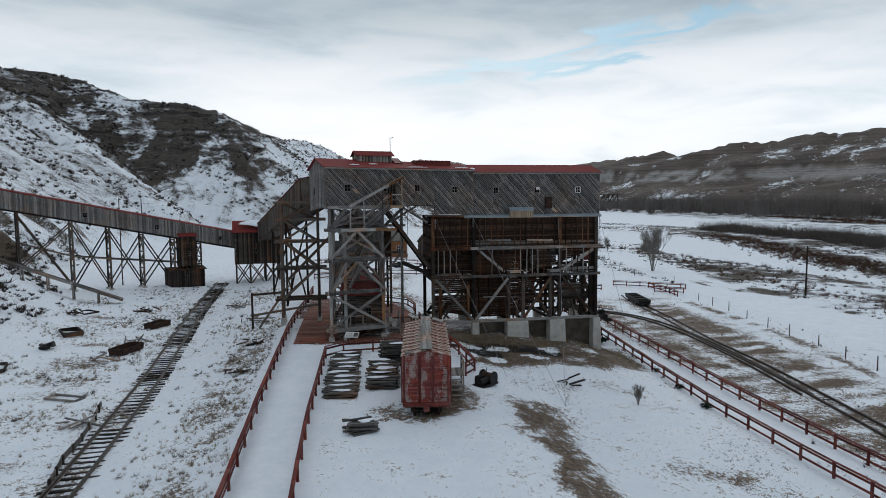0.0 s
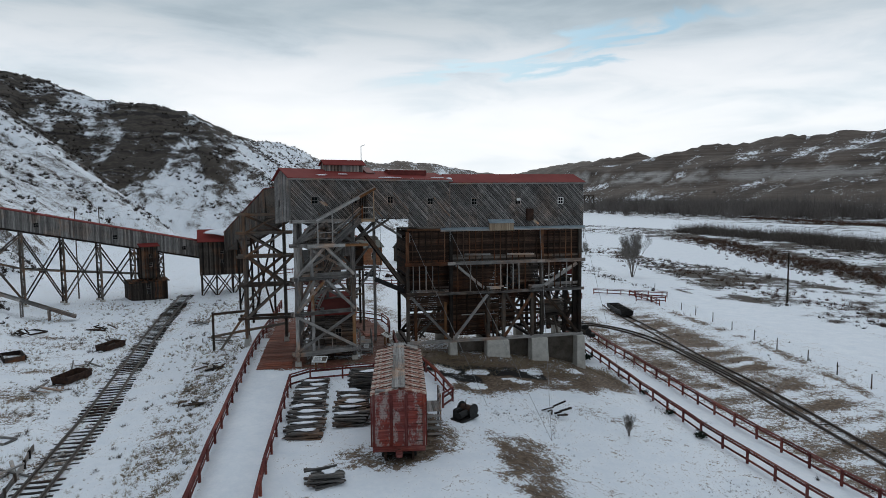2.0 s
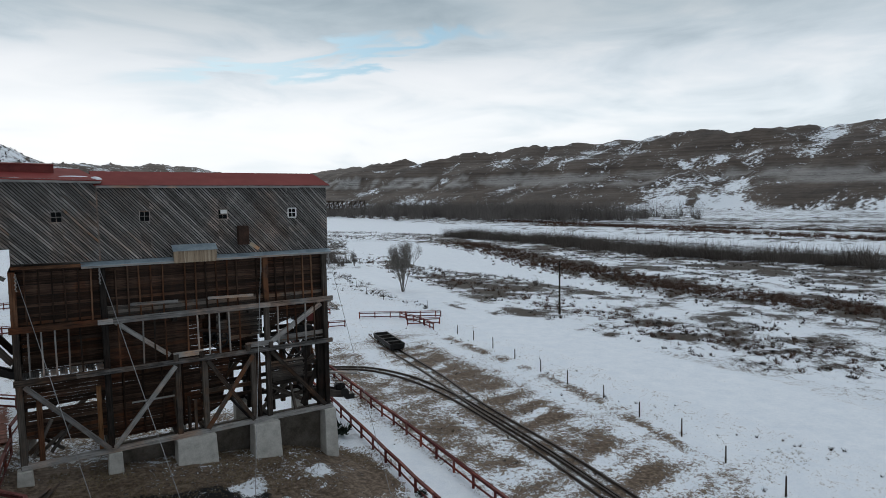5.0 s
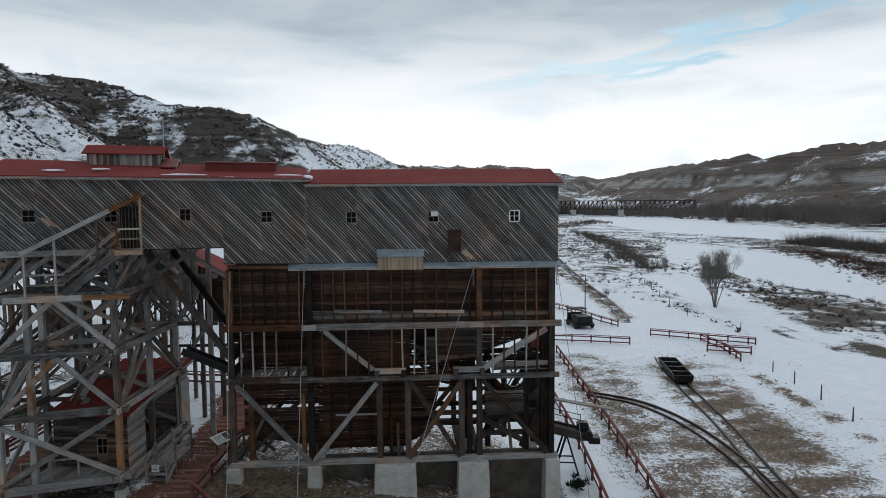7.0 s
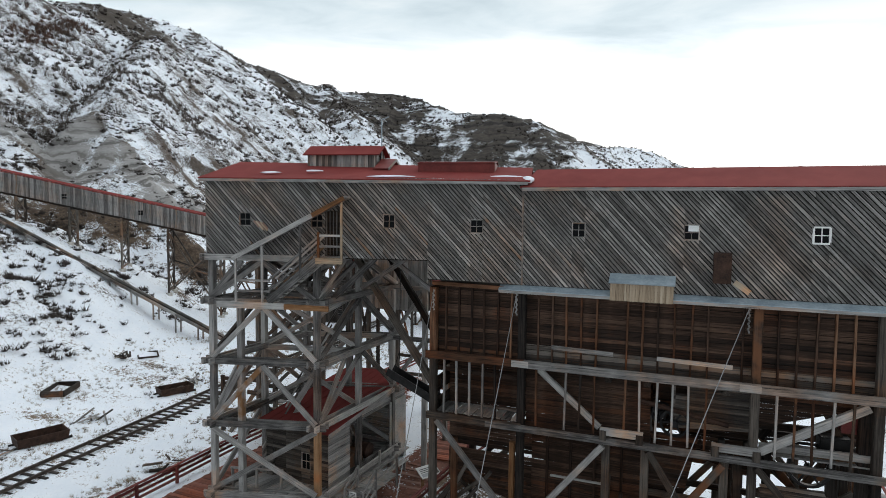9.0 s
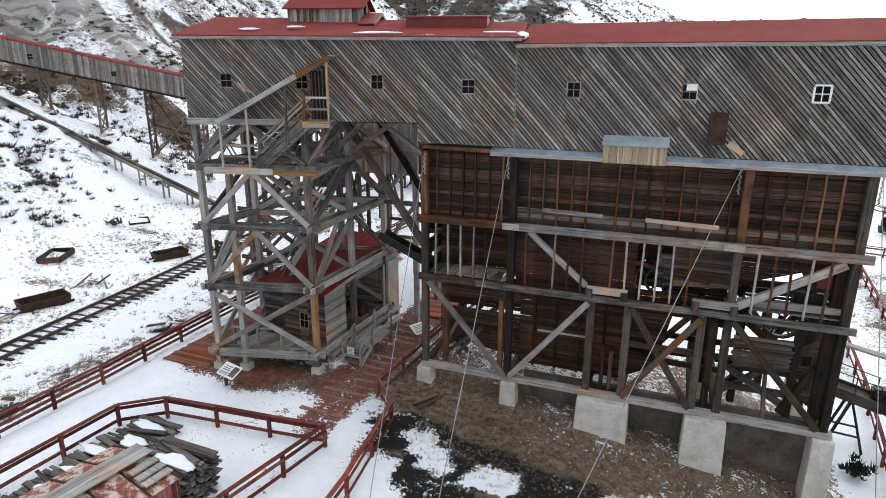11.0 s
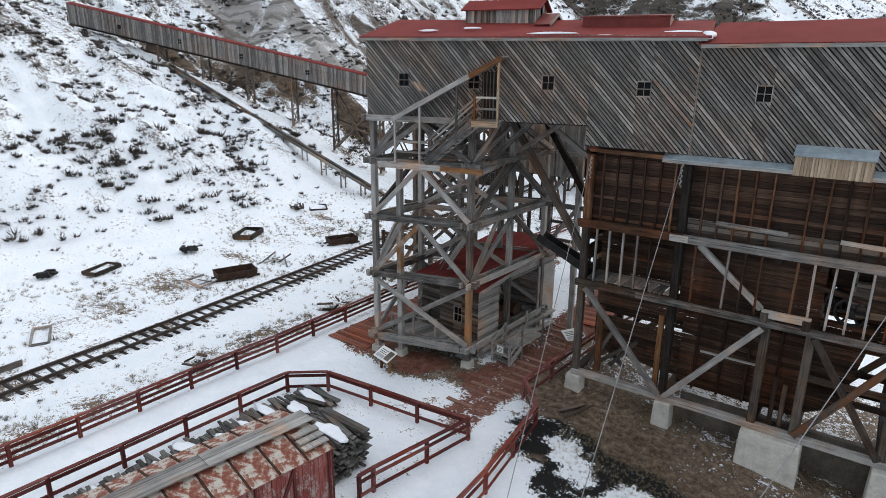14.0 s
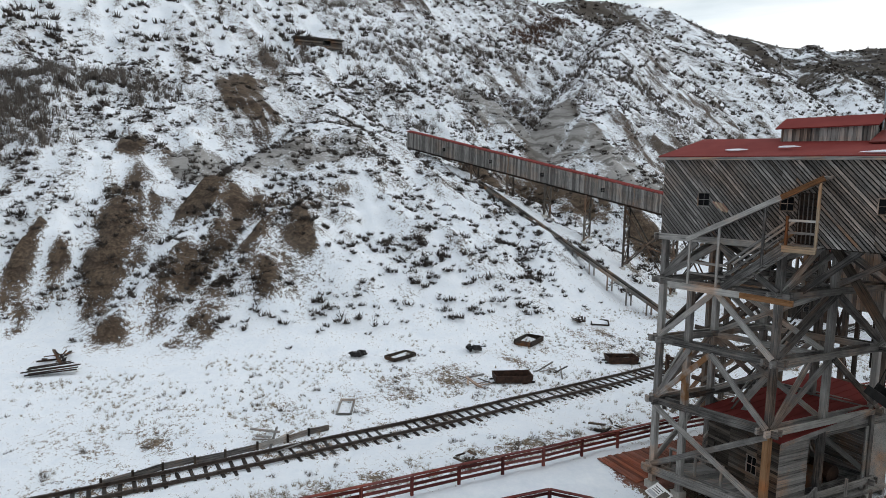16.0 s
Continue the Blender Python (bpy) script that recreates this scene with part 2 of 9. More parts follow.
REDBRUSH = plain("red_brown_brush", (0.050, 0.028, 0.020), (0.135, 0.078, 0.055), 0.6, 0.95)
SAGE = plain("sagebrush", (0.028, 0.022, 0.020), (0.098, 0.082, 0.071), 0.6, 0.95)
STRAW = plain("dry_grass", (0.13, 0.095, 0.055), (0.34, 0.27, 0.17), 0.6, 0.95)
EVERGREEN = plain("juniper", (0.010, 0.016, 0.011), (0.028, 0.042, 0.026), 2.0, 0.95)
BROWNHOUSE = wood("brown_house_siding", (0.11, 0.05, 0.026), (0.20, 0.098, 0.052), (0.27, 0.15, 0.09), random_mix=0.2)
SHINGLE = plain("grey_green_shingle", (0.085, 0.085, 0.07), (0.18, 0.175, 0.15), 3.0, 0.95, 0.0, 0.6, 0.03)
# near-black, hardly reflecting sheet: the darkness of the openings put into its colour
DARKPANE, gnt, gb = material("shade_black_pane", 0.35, 0.0, 0.06)
gb.inputs["Base Color"].default_value = (0.006, 0.006, 0.007, 1)


def rusted_roof():
    """Boxcar roof sheet: red paint worn to pale zinc and rust in streaks across the car."""
    m, nt, b = material("rusted_roof_sheet", 0.75, 0.0, 0.3)
    tc = nt.nodes.new("ShaderNodeTexCoord")
    mp = nd(nt, "ShaderNodeMapping", [(0, tc.outputs["Object"])])
    mp.inputs["Scale"].default_value = (1.6, 2.4, 1.0)
    a = nd(nt, "ShaderNodeTexNoise", [("Vector", mp.outputs[0])], Scale=1.1, Detail=9.0, Roughness=0.7)
    c = nd(nt, "ShaderNodeTexNoise", [("Vector", tc.outputs["Object"])], Scale=7.0, Detail=4.0)
    f = maths(nt, "ADD", maths(nt, "MULTIPLY", a.outputs[0], 0.8), maths(nt, "MULTIPLY", c.outputs[0], 0.2))
    col = ramp(nt, f, [(0.34, (0.075, 0.026, 0.018)), (0.45, (0.20, 0.060, 0.038)), (0.495, (0.25, 0.12, 0.085)), (0.53, (0.42, 0.37, 0.32)), (0.70, (0.52, 0.48, 0.44))])
    nt.links.new(col.outputs[0], b.inputs["Base Color"])
    bump(nt, b, c.outputs[0], 0.3, 0.01)
    return m


CARROOF = rusted_roof()


def flaked_paint(mat):
    """Old red paint flaked off to grey wood in drifts."""
    nt = mat.node_tree
    b = nt.nodes["Principled BSDF"]
    was = b.inputs["Base Color"].links[0].from_socket
    pos = nt.nodes.new("ShaderNodeNewGeometry").outputs["Position"]
    mp = nd(nt, "ShaderNodeMapping", [(0, pos)])
    mp.inputs["Scale"].default_value = (1.6, 1.6, 0.8)
    n = nd(nt, "ShaderNodeTexNoise", [("Vector", mp.outputs[0])], Scale=1.5, Detail=8.0, Roughness=0.68).outputs[0]
    f = nd(nt, "ShaderNodeTexNoise", [("Vector", pos)], Scale=14.0, Detail=3.0).outputs[0]
    sel = ramp(nt, maths(nt, "ADD", n, maths(nt, "MULTIPLY", maths(nt, "SUBTRACT", f, 0.5), 0.3)), [(0.50, (0, 0, 0)), (0.60, (0.85, 0.85, 0.85))]).outputs[0]
    nt.links.new(mix(nt, sel, was, (0.36, 0.31, 0.285)), b.inputs["Base Color"])


flaked_paint(REDCAR)


def corrugated_red():
    """Ribbed red roofing: dulled paint with faint streaks down the slope."""
    m, nt, b = material("ribbed_red_roof", 0.85, 0.0, 0.12)
    tc = nt.nodes.new("ShaderNodeTexCoord")
    mp = nd(nt, "ShaderNodeMapping", [(0, tc.outputs["Object"])])
    mp.inputs["Scale"].default_value = (1.2, 0.8, 0.8)
    a = nd(nt, "ShaderNodeTexNoise", [("Vector", mp.outputs[0])], Scale=1.0, Detail=6.0, Roughness=0.6)
    c = nd(nt, "ShaderNodeTexNoise", [("Vector", tc.outputs["Object"])], Scale=0.35, Detail=3.0)
    f = maths(nt, "ADD", maths(nt, "MULTIPLY", a.outputs[0], 0.5), maths(nt, "MULTIPLY", c.outputs[0], 0.5))
    nt.links.new(ramp(nt, f, [(0.35, (0.150, 0.025, 0.022)), (0.65, (0.205, 0.040, 0.035))]).outputs[0], b.inputs["Base Color"])
    return m


RIBRED = corrugated_red()


def ground_material():
    """Snow over dry grass, soil and badland clay: the sheet's own marks say where the snow is thin, where clay or coal shows."""
    m, nt, b = material("snowy_ground", 0.85, 0.0, 0.2)
    geo = nt.nodes.new("ShaderNodeNewGeometry")
    P = geo.outputs["Position"]
    at = lambda n: nd(nt, "ShaderNodeAttribute", attribute_name=n).outputs["Fac"]
    bare, clay, coal, ice = at("bare"), at("clay"), at("coal"), at("far")
    ns = lambda s, d, r=0.6: nd(nt, "ShaderNodeTexNoise", [("Vector", P)], Scale=s, Detail=d, Roughness=r).outputs[0]
    n_lo, n_mid, n_hi = ns(0.09, 5.0), ns(0.55, 8.0, 0.68), ns(3.2, 6.0, 0.7)
    # bands of clay level with the horizon
    sep = nd(nt, "ShaderNodeSeparateXYZ", [(0, P)])
    hz = maths(nt, "ADD", maths(nt, "MULTIPLY", sep.outputs[2], 0.55), maths(nt, "MULTIPLY", n_lo, 5.0))
    layer = nd(nt, "ShaderNodeTexNoise", noise_dimensions="1D", Scale=1.0, Detail=4.0, Roughness=0.7, links=[("W", hz)]).outputs[0]
    clay_col = ramp(nt, layer, [(0.30, (0.030, 0.021, 0.016)), (0.45, (0.066, 0.047, 0.033)), (0.56, (0.104, 0.079, 0.058)), (0.68, (0.056, 0.038, 0.026)), (0.8, (0.14, 0.11, 0.085))]).outputs[0]
    clay_col = mix(nt, 1.0, clay_col, ramp(nt, n_hi, [(0.30, (0.30, 0.28, 0.26)), (0.5, (0.95, 0.92, 0.88)), (0.68, (1.7, 1.62, 1.55))]).outputs[0], "MULTIPLY")
    hz2 = maths(nt, "ADD", maths(nt, "MULTIPLY", sep.outputs[2], 0.075), maths(nt, "MULTIPLY", n_lo, 0.35))
    layer2 = nd(nt, "ShaderNodeTexNoise", noise_dimensions="1D", Scale=1.0, Detail=5.0, Roughness=0.75, links=[("W", hz2)]).outputs[0]
    clay_far = ramp(nt, layer2, [(0.32, (0.056, 0.044, 0.036)), (0.46, (0.076, 0.059, 0.048)), (0.54, (0.112, 0.094, 0.080)), (0.60, (0.070, 0.055, 0.045)), (0.75, (0.092, 0.075, 0.063))]).outputs[0]
    clay_far = mix(nt, 1.0, clay_far, ramp(nt, ns(0.012, 7.0, 0.7), [(0.35, (0.62, 0.62, 0.63)), (0.65, (1.3, 1.28, 1.25))]).outputs[0], "MULTIPLY")
    clay_col = mix(nt, ice, clay_col, clay_far)
    soil = ramp(nt, n_hi, [(0.30, (0.026, 0.018, 0.013)), (0.44, (0.080, 0.056, 0.038)), (0.58, (0.165, 0.122, 0.087)), (0.74, (0.30, 0.24, 0.185))]).outputs[0]
    brush = ramp(nt, n_hi, [(0.3, (0.022, 0.018, 0.015)), (0.6, (0.085, 0.070, 0.056)), (0.8, (0.19, 0.16, 0.13))]).outputs[0]
    soil = mix(nt, ice, soil, brush)
    rock = ramp(nt, layer, [(0.32, (0.016, 0.014, 0.013)), (0.46, (0.040, 0.034, 0.029)), (0.58, (0.075, 0.064, 0.053)), (0.7, (0.030, 0.026, 0.023))]).outputs[0]
    rock = mix(nt, 0.6, rock, ramp(nt, n_mid, [(0.3, (0.5, 0.5, 0.5)), (0.7, (1.5, 1.45, 1.4))]).outputs[0], "MULTIPLY")
    soil = mix(nt, at("dark"), soil, rock)
    chalk = ramp(nt, layer, [(0.32, (0.11, 0.103, 0.096)), (0.46, (0.25, 0.24, 0.228)), (0.56, (0.34, 0.33, 0.318)), (0.68, (0.16, 0.150, 0.138))]).outputs[0]
    clay_col = mix(nt, at("pale"), clay_col, chalk)
    earth = mix(nt, ramp(nt, clay, [(0.3, (0, 0, 0)), (0.6, (1, 1, 1))]).outputs[0], soil, clay_col)
    earth = mix(nt, ramp(nt, maths(nt, "ADD", maths(nt, "ADD", maths(nt, "MULTIPLY", n_mid, 0.6), maths(nt, "MULTIPLY", n_hi, 0.7)), coal), [(0.88, (0, 0, 0)), (1.02, (1, 1, 1))]).outputs[0], earth, (0.012, 0.0115, 0.011))
    gravel = ramp(nt, n_hi, [(0.3, (0.060, 0.026, 0.018)), (0.5, (0.135, 0.056, 0.038)), (0.7, (0.21, 0.10, 0.072))]).outputs[0]
    earth = mix(nt, ramp(nt, maths(nt, "ADD", maths(nt, "MULTIPLY", n_mid, 0.5), at("red")), [(0.7, (0, 0, 0)), (0.85, (1, 1, 1))]).outputs[0], earth, gravel)
    snow = mix(nt, ramp(nt, maths(nt, "ADD", maths(nt, "MULTIPLY", n_mid, 0.6), maths(nt, "MULTIPLY", n_hi, 0.4)), [(0.3, (0, 0, 0)), (0.7, (1, 1, 1))]).outputs[0], (0.66, 0.71, 0.77), (0.86, 0.88, 0.90))
    # ragged cover at several scales, the coarse ones telling far off
    distant = ramp(nt, ice, [(0.80, (0, 0, 0)), (0.98, (1, 1, 1))]).outputs[0]
    part_of = lambda n, w: maths(nt, "MULTIPLY", maths(nt, "SUBTRACT", n, 0.5), w)
    cover = maths(nt, "ADD", part_of(n_mid, 1.0), maths(nt, "ADD", part_of(n_hi, 1.6), maths(nt, "ADD", part_of(ns(11.0, 4.0, 0.7), 1.5), part_of(n_lo, 0.35))))
    cover = maths(nt, "ADD", maths(nt, "ADD", cover, 0.56), maths(nt, "MULTIPLY", distant, maths(nt, "ADD", part_of(ns(0.035, 8.0, 0.65), 2.2), part_of(ns(0.17, 5.0, 0.6), 2.6))))
    # earth shows where bare > 1 - cover, with a ragged edge
    ledge = maths(nt, "MULTIPLY", maths(nt, "SUBTRACT", layer2, 0.5), maths(nt, "MAXIMUM", maths(nt, "MULTIPLY", ice, 0.35), maths(nt, "MULTIPLY", at("dark"), 1.1)))
    e = maths(nt, "SUBTRACT", maths(nt, "ADD", maths(nt, "ADD", cover, ledge), bare), 1.0)
    shown = ramp(nt, e, [(0.0, (0, 0, 0)), (0.05, (1, 1, 1))]).outputs[0]
    col = mix(nt, shown, snow, earth)
    nt.links.new(col, b.inputs["Base Color"])
    h = maths(nt, "ADD", maths(nt, "MULTIPLY", n_mid, 0.6), maths(nt, "MULTIPLY", n_hi, 0.4))
    bump(nt, b, h, 0.7, 0.16)
    return m


GROUND = ground_material()

# ---- the lie of the land ----
def lattice(ix, iy, seed):
    h = (ix.astype(np.int64) * 374761393 + iy.astype(np.int64) * 668265263 + seed * 144665) & 0x7fffffff
    h = ((h ^ (h >> 13)) * 1274126177) & 0x7fffffff
    return ((h ^ (h >> 16)) & 0xffff) / 65535.0


def vnoise(x, y, seed=0):
    x, y = np.asarray(x, float), np.asarray(y, float)
    ix, iy = np.floor(x), np.floor(y)
    fx, fy = x - ix, y - iy
    fx, fy = fx * fx * (3 - 2 * fx), fy * fy * (3 - 2 * fy)
    a, b = lattice(ix, iy, seed), lattice(ix + 1, iy, seed)
    c, d = lattice(ix, iy + 1, seed), lattice(ix + 1, iy + 1, seed)
    return (a * (1 - fx) + b * fx) * (1 - fy) + (c * (1 - fx) + d * fx) * fy


def fbm(x, y, octaves=4, seed=0, gain=0.5):
    s, a, n = 0.0, 1.0, 0.0
    for o in range(octaves):
        s = s + a * vnoise(np.asarray(x) * 2 ** o + 17.3 * o, np.asarray(y) * 2 ** o - 9.1 * o, seed + o)
        n += a
        a *= gain
    return s / n


def along(x, y, line):
    """Distance to a polyline, and the polyline's own further values at the nearest place."""
    best, val = np.full(np.shape(x), 1e9), np.zeros(np.shape(x))
    for p, q in zip(line, line[1:]):
        dx, dy = q[0] - p[0], q[1] - p[1]
        k = np.clip(((x - p[0]) * dx + (y - p[1]) * dy) / (dx * dx + dy * dy), 0, 1)
        d = np.hypot(x - p[0] - k * dx, y - p[1] - k * dy)
        v = p[2] + k * (q[2] - p[2]) if len(p) > 2 else 0
        near = d < best
        best = np.where(near, d, best)
        val = np.where(near, v, val)
    return best, val


def smooth(a, b, t):
    k = np.clip((t - a) / (b - a), 0, 1)
    return k * k * (3 - 2 * k)


# crests of the hills: plan, height, and the fall of their sides
WEST_RIDGE = [(-232, -400, 105), (-236, -60, 112), (-216, 60, 96), (-203, 125, 85), (-206, 184, 94), (-200, 226, 85), (-175, 263, 76), (-148, 298, 77.5), (-128, 293, 71), (-97, 292, 63.5), (-84, 290, 63), (-68, 288, 60.7), (-57, 297, 55), (-48, 314, 50.5), (-40, 351, 50.5), (-27, 397, 54), (-13, 418, 49.5), (9, 439, 40)]
PORTAL_SPUR = [(-236, 40, 100), (-140, 18, 50), (-106, 9, 32), (-85, 8, 22.5)]
NOSE = [(-85, 8, 22), (-66, -13, 13), (-47, -30, 1)]
ROCK_SPUR = [(-206, 184, 92), (-125, 95, 50), (-92, 62, 31), (-80, 54, 22)]
SOUTH_SPUR = [(-236, -60, 110), (-130, -70, 48), (-80, -75, 14)]
NORTH_SPUR = [(-175, 263, 80), (-125, 210, 50), (-70, 165, 14)]
EAST_RIDGE = [(760, 2480, 112), (790, 1500, 119), (1000, 1150, 142), (1080, 1020, 152), (1250, 420, 147), (1200, -200, 150), (1100, -1200, 120)]
FAR_RIDGE = [(-300, 1500, 120), (10, 1700, 118), (420, 2500, 164), (640, 2420, 146), (760, 2500, 112)]
ROAD = [(110, 185), (74, 114), (64, 62), (58, 30), (55, 2), (52, -19), (48, -60), (44, -200)]
# sheets of ice: plan and half width
SLOUGH = [(137, 246, 6), (133, 222, 14), (130, 195, 21), (126, 150, 20), (113, 112, 18), (108, 82, 8), (103, 50, 3), (102, 40, 1)]
RIVER = [(520, 1700, 35), (420, 1150, 45), (300, 735, 55), (258, 520, 60), (236, 370, 58), (242, 262, 36), (262, 180, 20), (252, 95, 14), (252, -60, 14), (262, -300, 14)]


def bank(x, y, line):
    """Distance outside the edge of an ice sheet, negative on the ice."""
    d, r = along(x, y, line)
    return d - r


def floor_z(x, y):
    z = np.interp(x, [-60, -36, -30, -22, -16, -14.3, -13.2, -9, -1, 3, 8, 14, 18, 30, 45, 70, 110, 240, 320, 900],
                  [0.3, 0.0, -0.35, -0.5, 0.0, 0.55, 0.75, 0.75, 0.75, 0.15, -0.35, -1.1, -2.3, -2.5, -2.9, -3.9, -4.4, -4.8, -5.0, -4.0])
    yard = smooth(-17, -12, x) * (1 - smooth(13, 19, x))
    z = z - yard * np.clip(0.055 * smooth(0.5, 8, x) * (-4.0 - y), -0.2, 1.8)
    z = z + 0.22 * (fbm(x * 0.16, y * 0.16, 3, 5) - 0.5) + 0.10 * (fbm(x * 0.9, y * 0.9, 2, 9) - 0.5)
    z = z - 1.0 * (1 - smooth(-1, 5, bank(x, y, SLOUGH)))
    z = z - 1.4 * (1 - smooth(-1, 9, bank(x, y, RIVER)))
    return z


def land(x, y):
    """Height and how far the ground stands up out of the valley floor."""
    base = floor_z(x, y)
    wx = x + 9 * (fbm(x / 26, y / 26, 3, 21) - 0.5)
    wy = y + 9 * (fbm(x / 26, y / 26, 3, 31) - 0.5)
    hill = np.full(np.shape(x), -99.0)
    for line, fall in ((WEST_RIDGE, 0.60), (PORTAL_SPUR, 0.445), (NOSE, 0.85), (ROCK_SPUR, 0.72), (SOUTH_SPUR, 0.62), (NORTH_SPUR, 0.6)):
        d, v = along(wx, wy, line)
        hill = np.maximum(hill, v - fall * np.sqrt(d * d + 16) + fall * 4)
    for line, fall in ((EAST_RIDGE, 0.36), (FAR_RIDGE, 0.25)):
        sx, sy = x + 120 * (fbm(x / 300, y / 300, 3, 41) - 0.5), y + 120 * (fbm(x / 300, y / 300, 3, 51) - 0.5)
        d, v = along(sx, sy, line)
        big = v - fall * d
        # a bench half way up and gullied flanks
        big = big + 9 * np.sin(np.clip(big, 0, 130) / 130 * 4 * np.pi) * 0.5 + (30 * (np.abs(fbm(x / 150, y / 150, 5, 61) - 0.5) * -2 + 0.22)) * smooth(0, 60, big)
        hill = np.maximum(hill, big)
    hill = hill - 1.8 * (1 - smooth(1, 7, hill - base))
    up = smooth(0.0, 8.0, hill - base)
    gully = np.abs(fbm(x / 9, y / 9, 4, 71) - 0.5) * 2
    hill = hill - up * (2.6 * gully - 0.6) + up * 1.2 * (fbm(x / 3.2, y / 3.2, 3, 81) - 0.5)
    k = 0.8
    z = np.where(hill - base > 12, hill, np.where(hill - base < -12, base, k * np.log(np.exp(np.clip((hill - base) / k, -20, 20)) + 1) + base))
    return z, np.clip(z - base, 0, None)


def graded(lo, a, b, hi, step, left, right):
    """Plan lines: an even middle from a to b, then steps that grow by the given shares, first gently, far off fast."""
    out = list(np.arange(a, b, step))
    for start, end, sign, (g1, turn, g2) in ((a, lo, -1, left), (out[-1], hi, 1, right)):
        p, s, side = start, step, []
        while (p - end) * sign < 0:
            s *= 1 + (g1 if abs(p) < turn else g2)
            p += sign * s
            side.append(p)
        out = side[::-1] + out if sign < 0 else out + side
    return np.array(out)


XS = graded(-4500, -62, 48, 4500, 0.62, (0.012, 260, 0.12), (0.018, 1300, 0.09))
YS = graded(-4500, -62, 62, 4500, 0.62, (0.08, 300, 0.12), (0.0125, 1700, 0.09))
GX, GY = np.meshgrid(XS, YS)
GZ, UP = land(GX, GY)


def cell_of(x, y):
    """Fractional row and column of a place in the ground's lattice."""
    return np.interp(y, YS, np.arange(len(YS))), np.interp(x, XS, np.arange(len(XS)))


def blur(a, times):
    for _ in range(times):
        p = np.pad(a, 1, mode="edge")
        a = (p[:-2, 1:-1] + p[2:, 1:-1] + p[1:-1, :-2] + p[1:-1, 2:] + 2 * a) / 6
    return a


def downhill_grain(cell, step, steps, seed):
    """Noise drawn out along the fall of the slope, as melt and wash draw it."""
    gy, gx = np.gradient(blur(GZ, 10), YS, XS)
    n = np.hypot(gx, gy) + 1e-6
    gx, gy = gx / n, gy / n
    total = vnoise(GX / cell, GY / cell, seed)
    for sign in (1, -1):
        px, py = GX.copy(), GY.copy()
        for _ in range(steps):
            r, c = cell_of(px, py)
            r, c = np.rint(r).astype(int), np.rint(c).astype(int)
            px, py = px + sign * step * gx[r, c], py + sign * step * gy[r, c]
            total = total + vnoise(px / cell, py / cell, seed)
    return np.clip((total / (2 * steps + 1) - 0.5) * 2.6 + 0.5, 0, 1)


NEARNESS = 1 - smooth(150, 230, np.hypot(GX + 10, GY - 10))
FARNESS = smooth(380, 520, np.hypot(GX, GY))
GRAIN = downhill_grain(1.5, 1.1, 6, 301) * NEARNESS + downhill_grain(5.5, 4.0, 5, 311) * (1 - NEARNESS) * (1 - FARNESS) + downhill_grain(30.0, 22.0, 5, 321) * FARNESS
STREAK = downhill_grain(0.75, 0.6, 9, 341) * NEARNESS + GRAIN * (1 - NEARNESS)
# washed clay ribs on the near spur: plan lines and half widths
RIBS = [([(-69, -21.5), (-66, -22.8), (-61.5, -24.2), (-57, -25.3)], 2.7), ([(-58, -25.3), (-52, -26.2), (-46, -26.8), (-39.5, -27.2)], 1.9), ([(-60, -26), (-54, -27.6), (-47, -28.6)], 0.7), ([(-56, -18.8), (-50, -19.4), (-43.2, -20)], 2.5), ([(-66, -17.5), (-63.5, -14.5), (-61, -11), (-60.5, -7)], 2.4), ([(-60, -14.2), (-54.4, -15.1)], 1.6), ([(-60, -10), (-53, -11.5), (-48.6, -12.6)], 1.5), ([(-63, -6.2), (-53, -7.4)], 1.1), ([(-79.5, -25), (-78.6, -20.4), (-76.5, -18)], 1.6), ([(-62, -29), (-57.6, -31.7), (-51, -34)], 0.8), ([(-64, -31.5), (-58, -34), (-52, -36)], 0.7), ([(-102, -4.5), (-95, -7.5), (-90, -4.4)], 2.4)]
BAND = [(-76, -14.5), (-72, -9), (-71.5, -4.5), (-72.5, 2.6)]
PALE = [(-106, 45), (-97, 53), (-80, 52), (-69, 53.5)]
CUT = [(-81, 29.7), (-74.5, 37.6), (-66.6, 41.8), (-60.4, 44.5), (-50, 40)]
rag = fbm(GX / 2.6, GY / 2.6, 3, 331) - 0.5
RIB = np.zeros_like(GX)
for line, w in RIBS:
    RIB = np.maximum(RIB, 1 - smooth(0.3 * w, 2.0 * w, along(GX, GY, line)[0] + 0.8 * rag))
CUTS = 1 - smooth(2.8, 5.6, along(GX, GY, CUT)[0] + 3.0 * rag)
STRATA = np.maximum(1 - smooth(3.0, 4.4, along(GX, GY, BAND)[0] + 2.0 * rag), 1 - smooth(4.5, 8.0, along(GX, GY, PALE)[0] + 4.0 * rag))
SLOPE = smooth(2.0, 7.0, UP)
GZ = GZ + SLOPE * (GRAIN - 0.5) * (1.0 * NEARNESS + 1.8 * (1 - NEARNESS) * (1 - FARNESS) + 6 * FARNESS)
GZ = GZ + smooth(0.3, 3.0, UP) * RIB * (0.7 + 0.9 * (GRAIN - 0.5) + 0.9 * (STREAK - 0.5)) + SLOPE * 0.6 * CUTS * (GRAIN - 0.3)


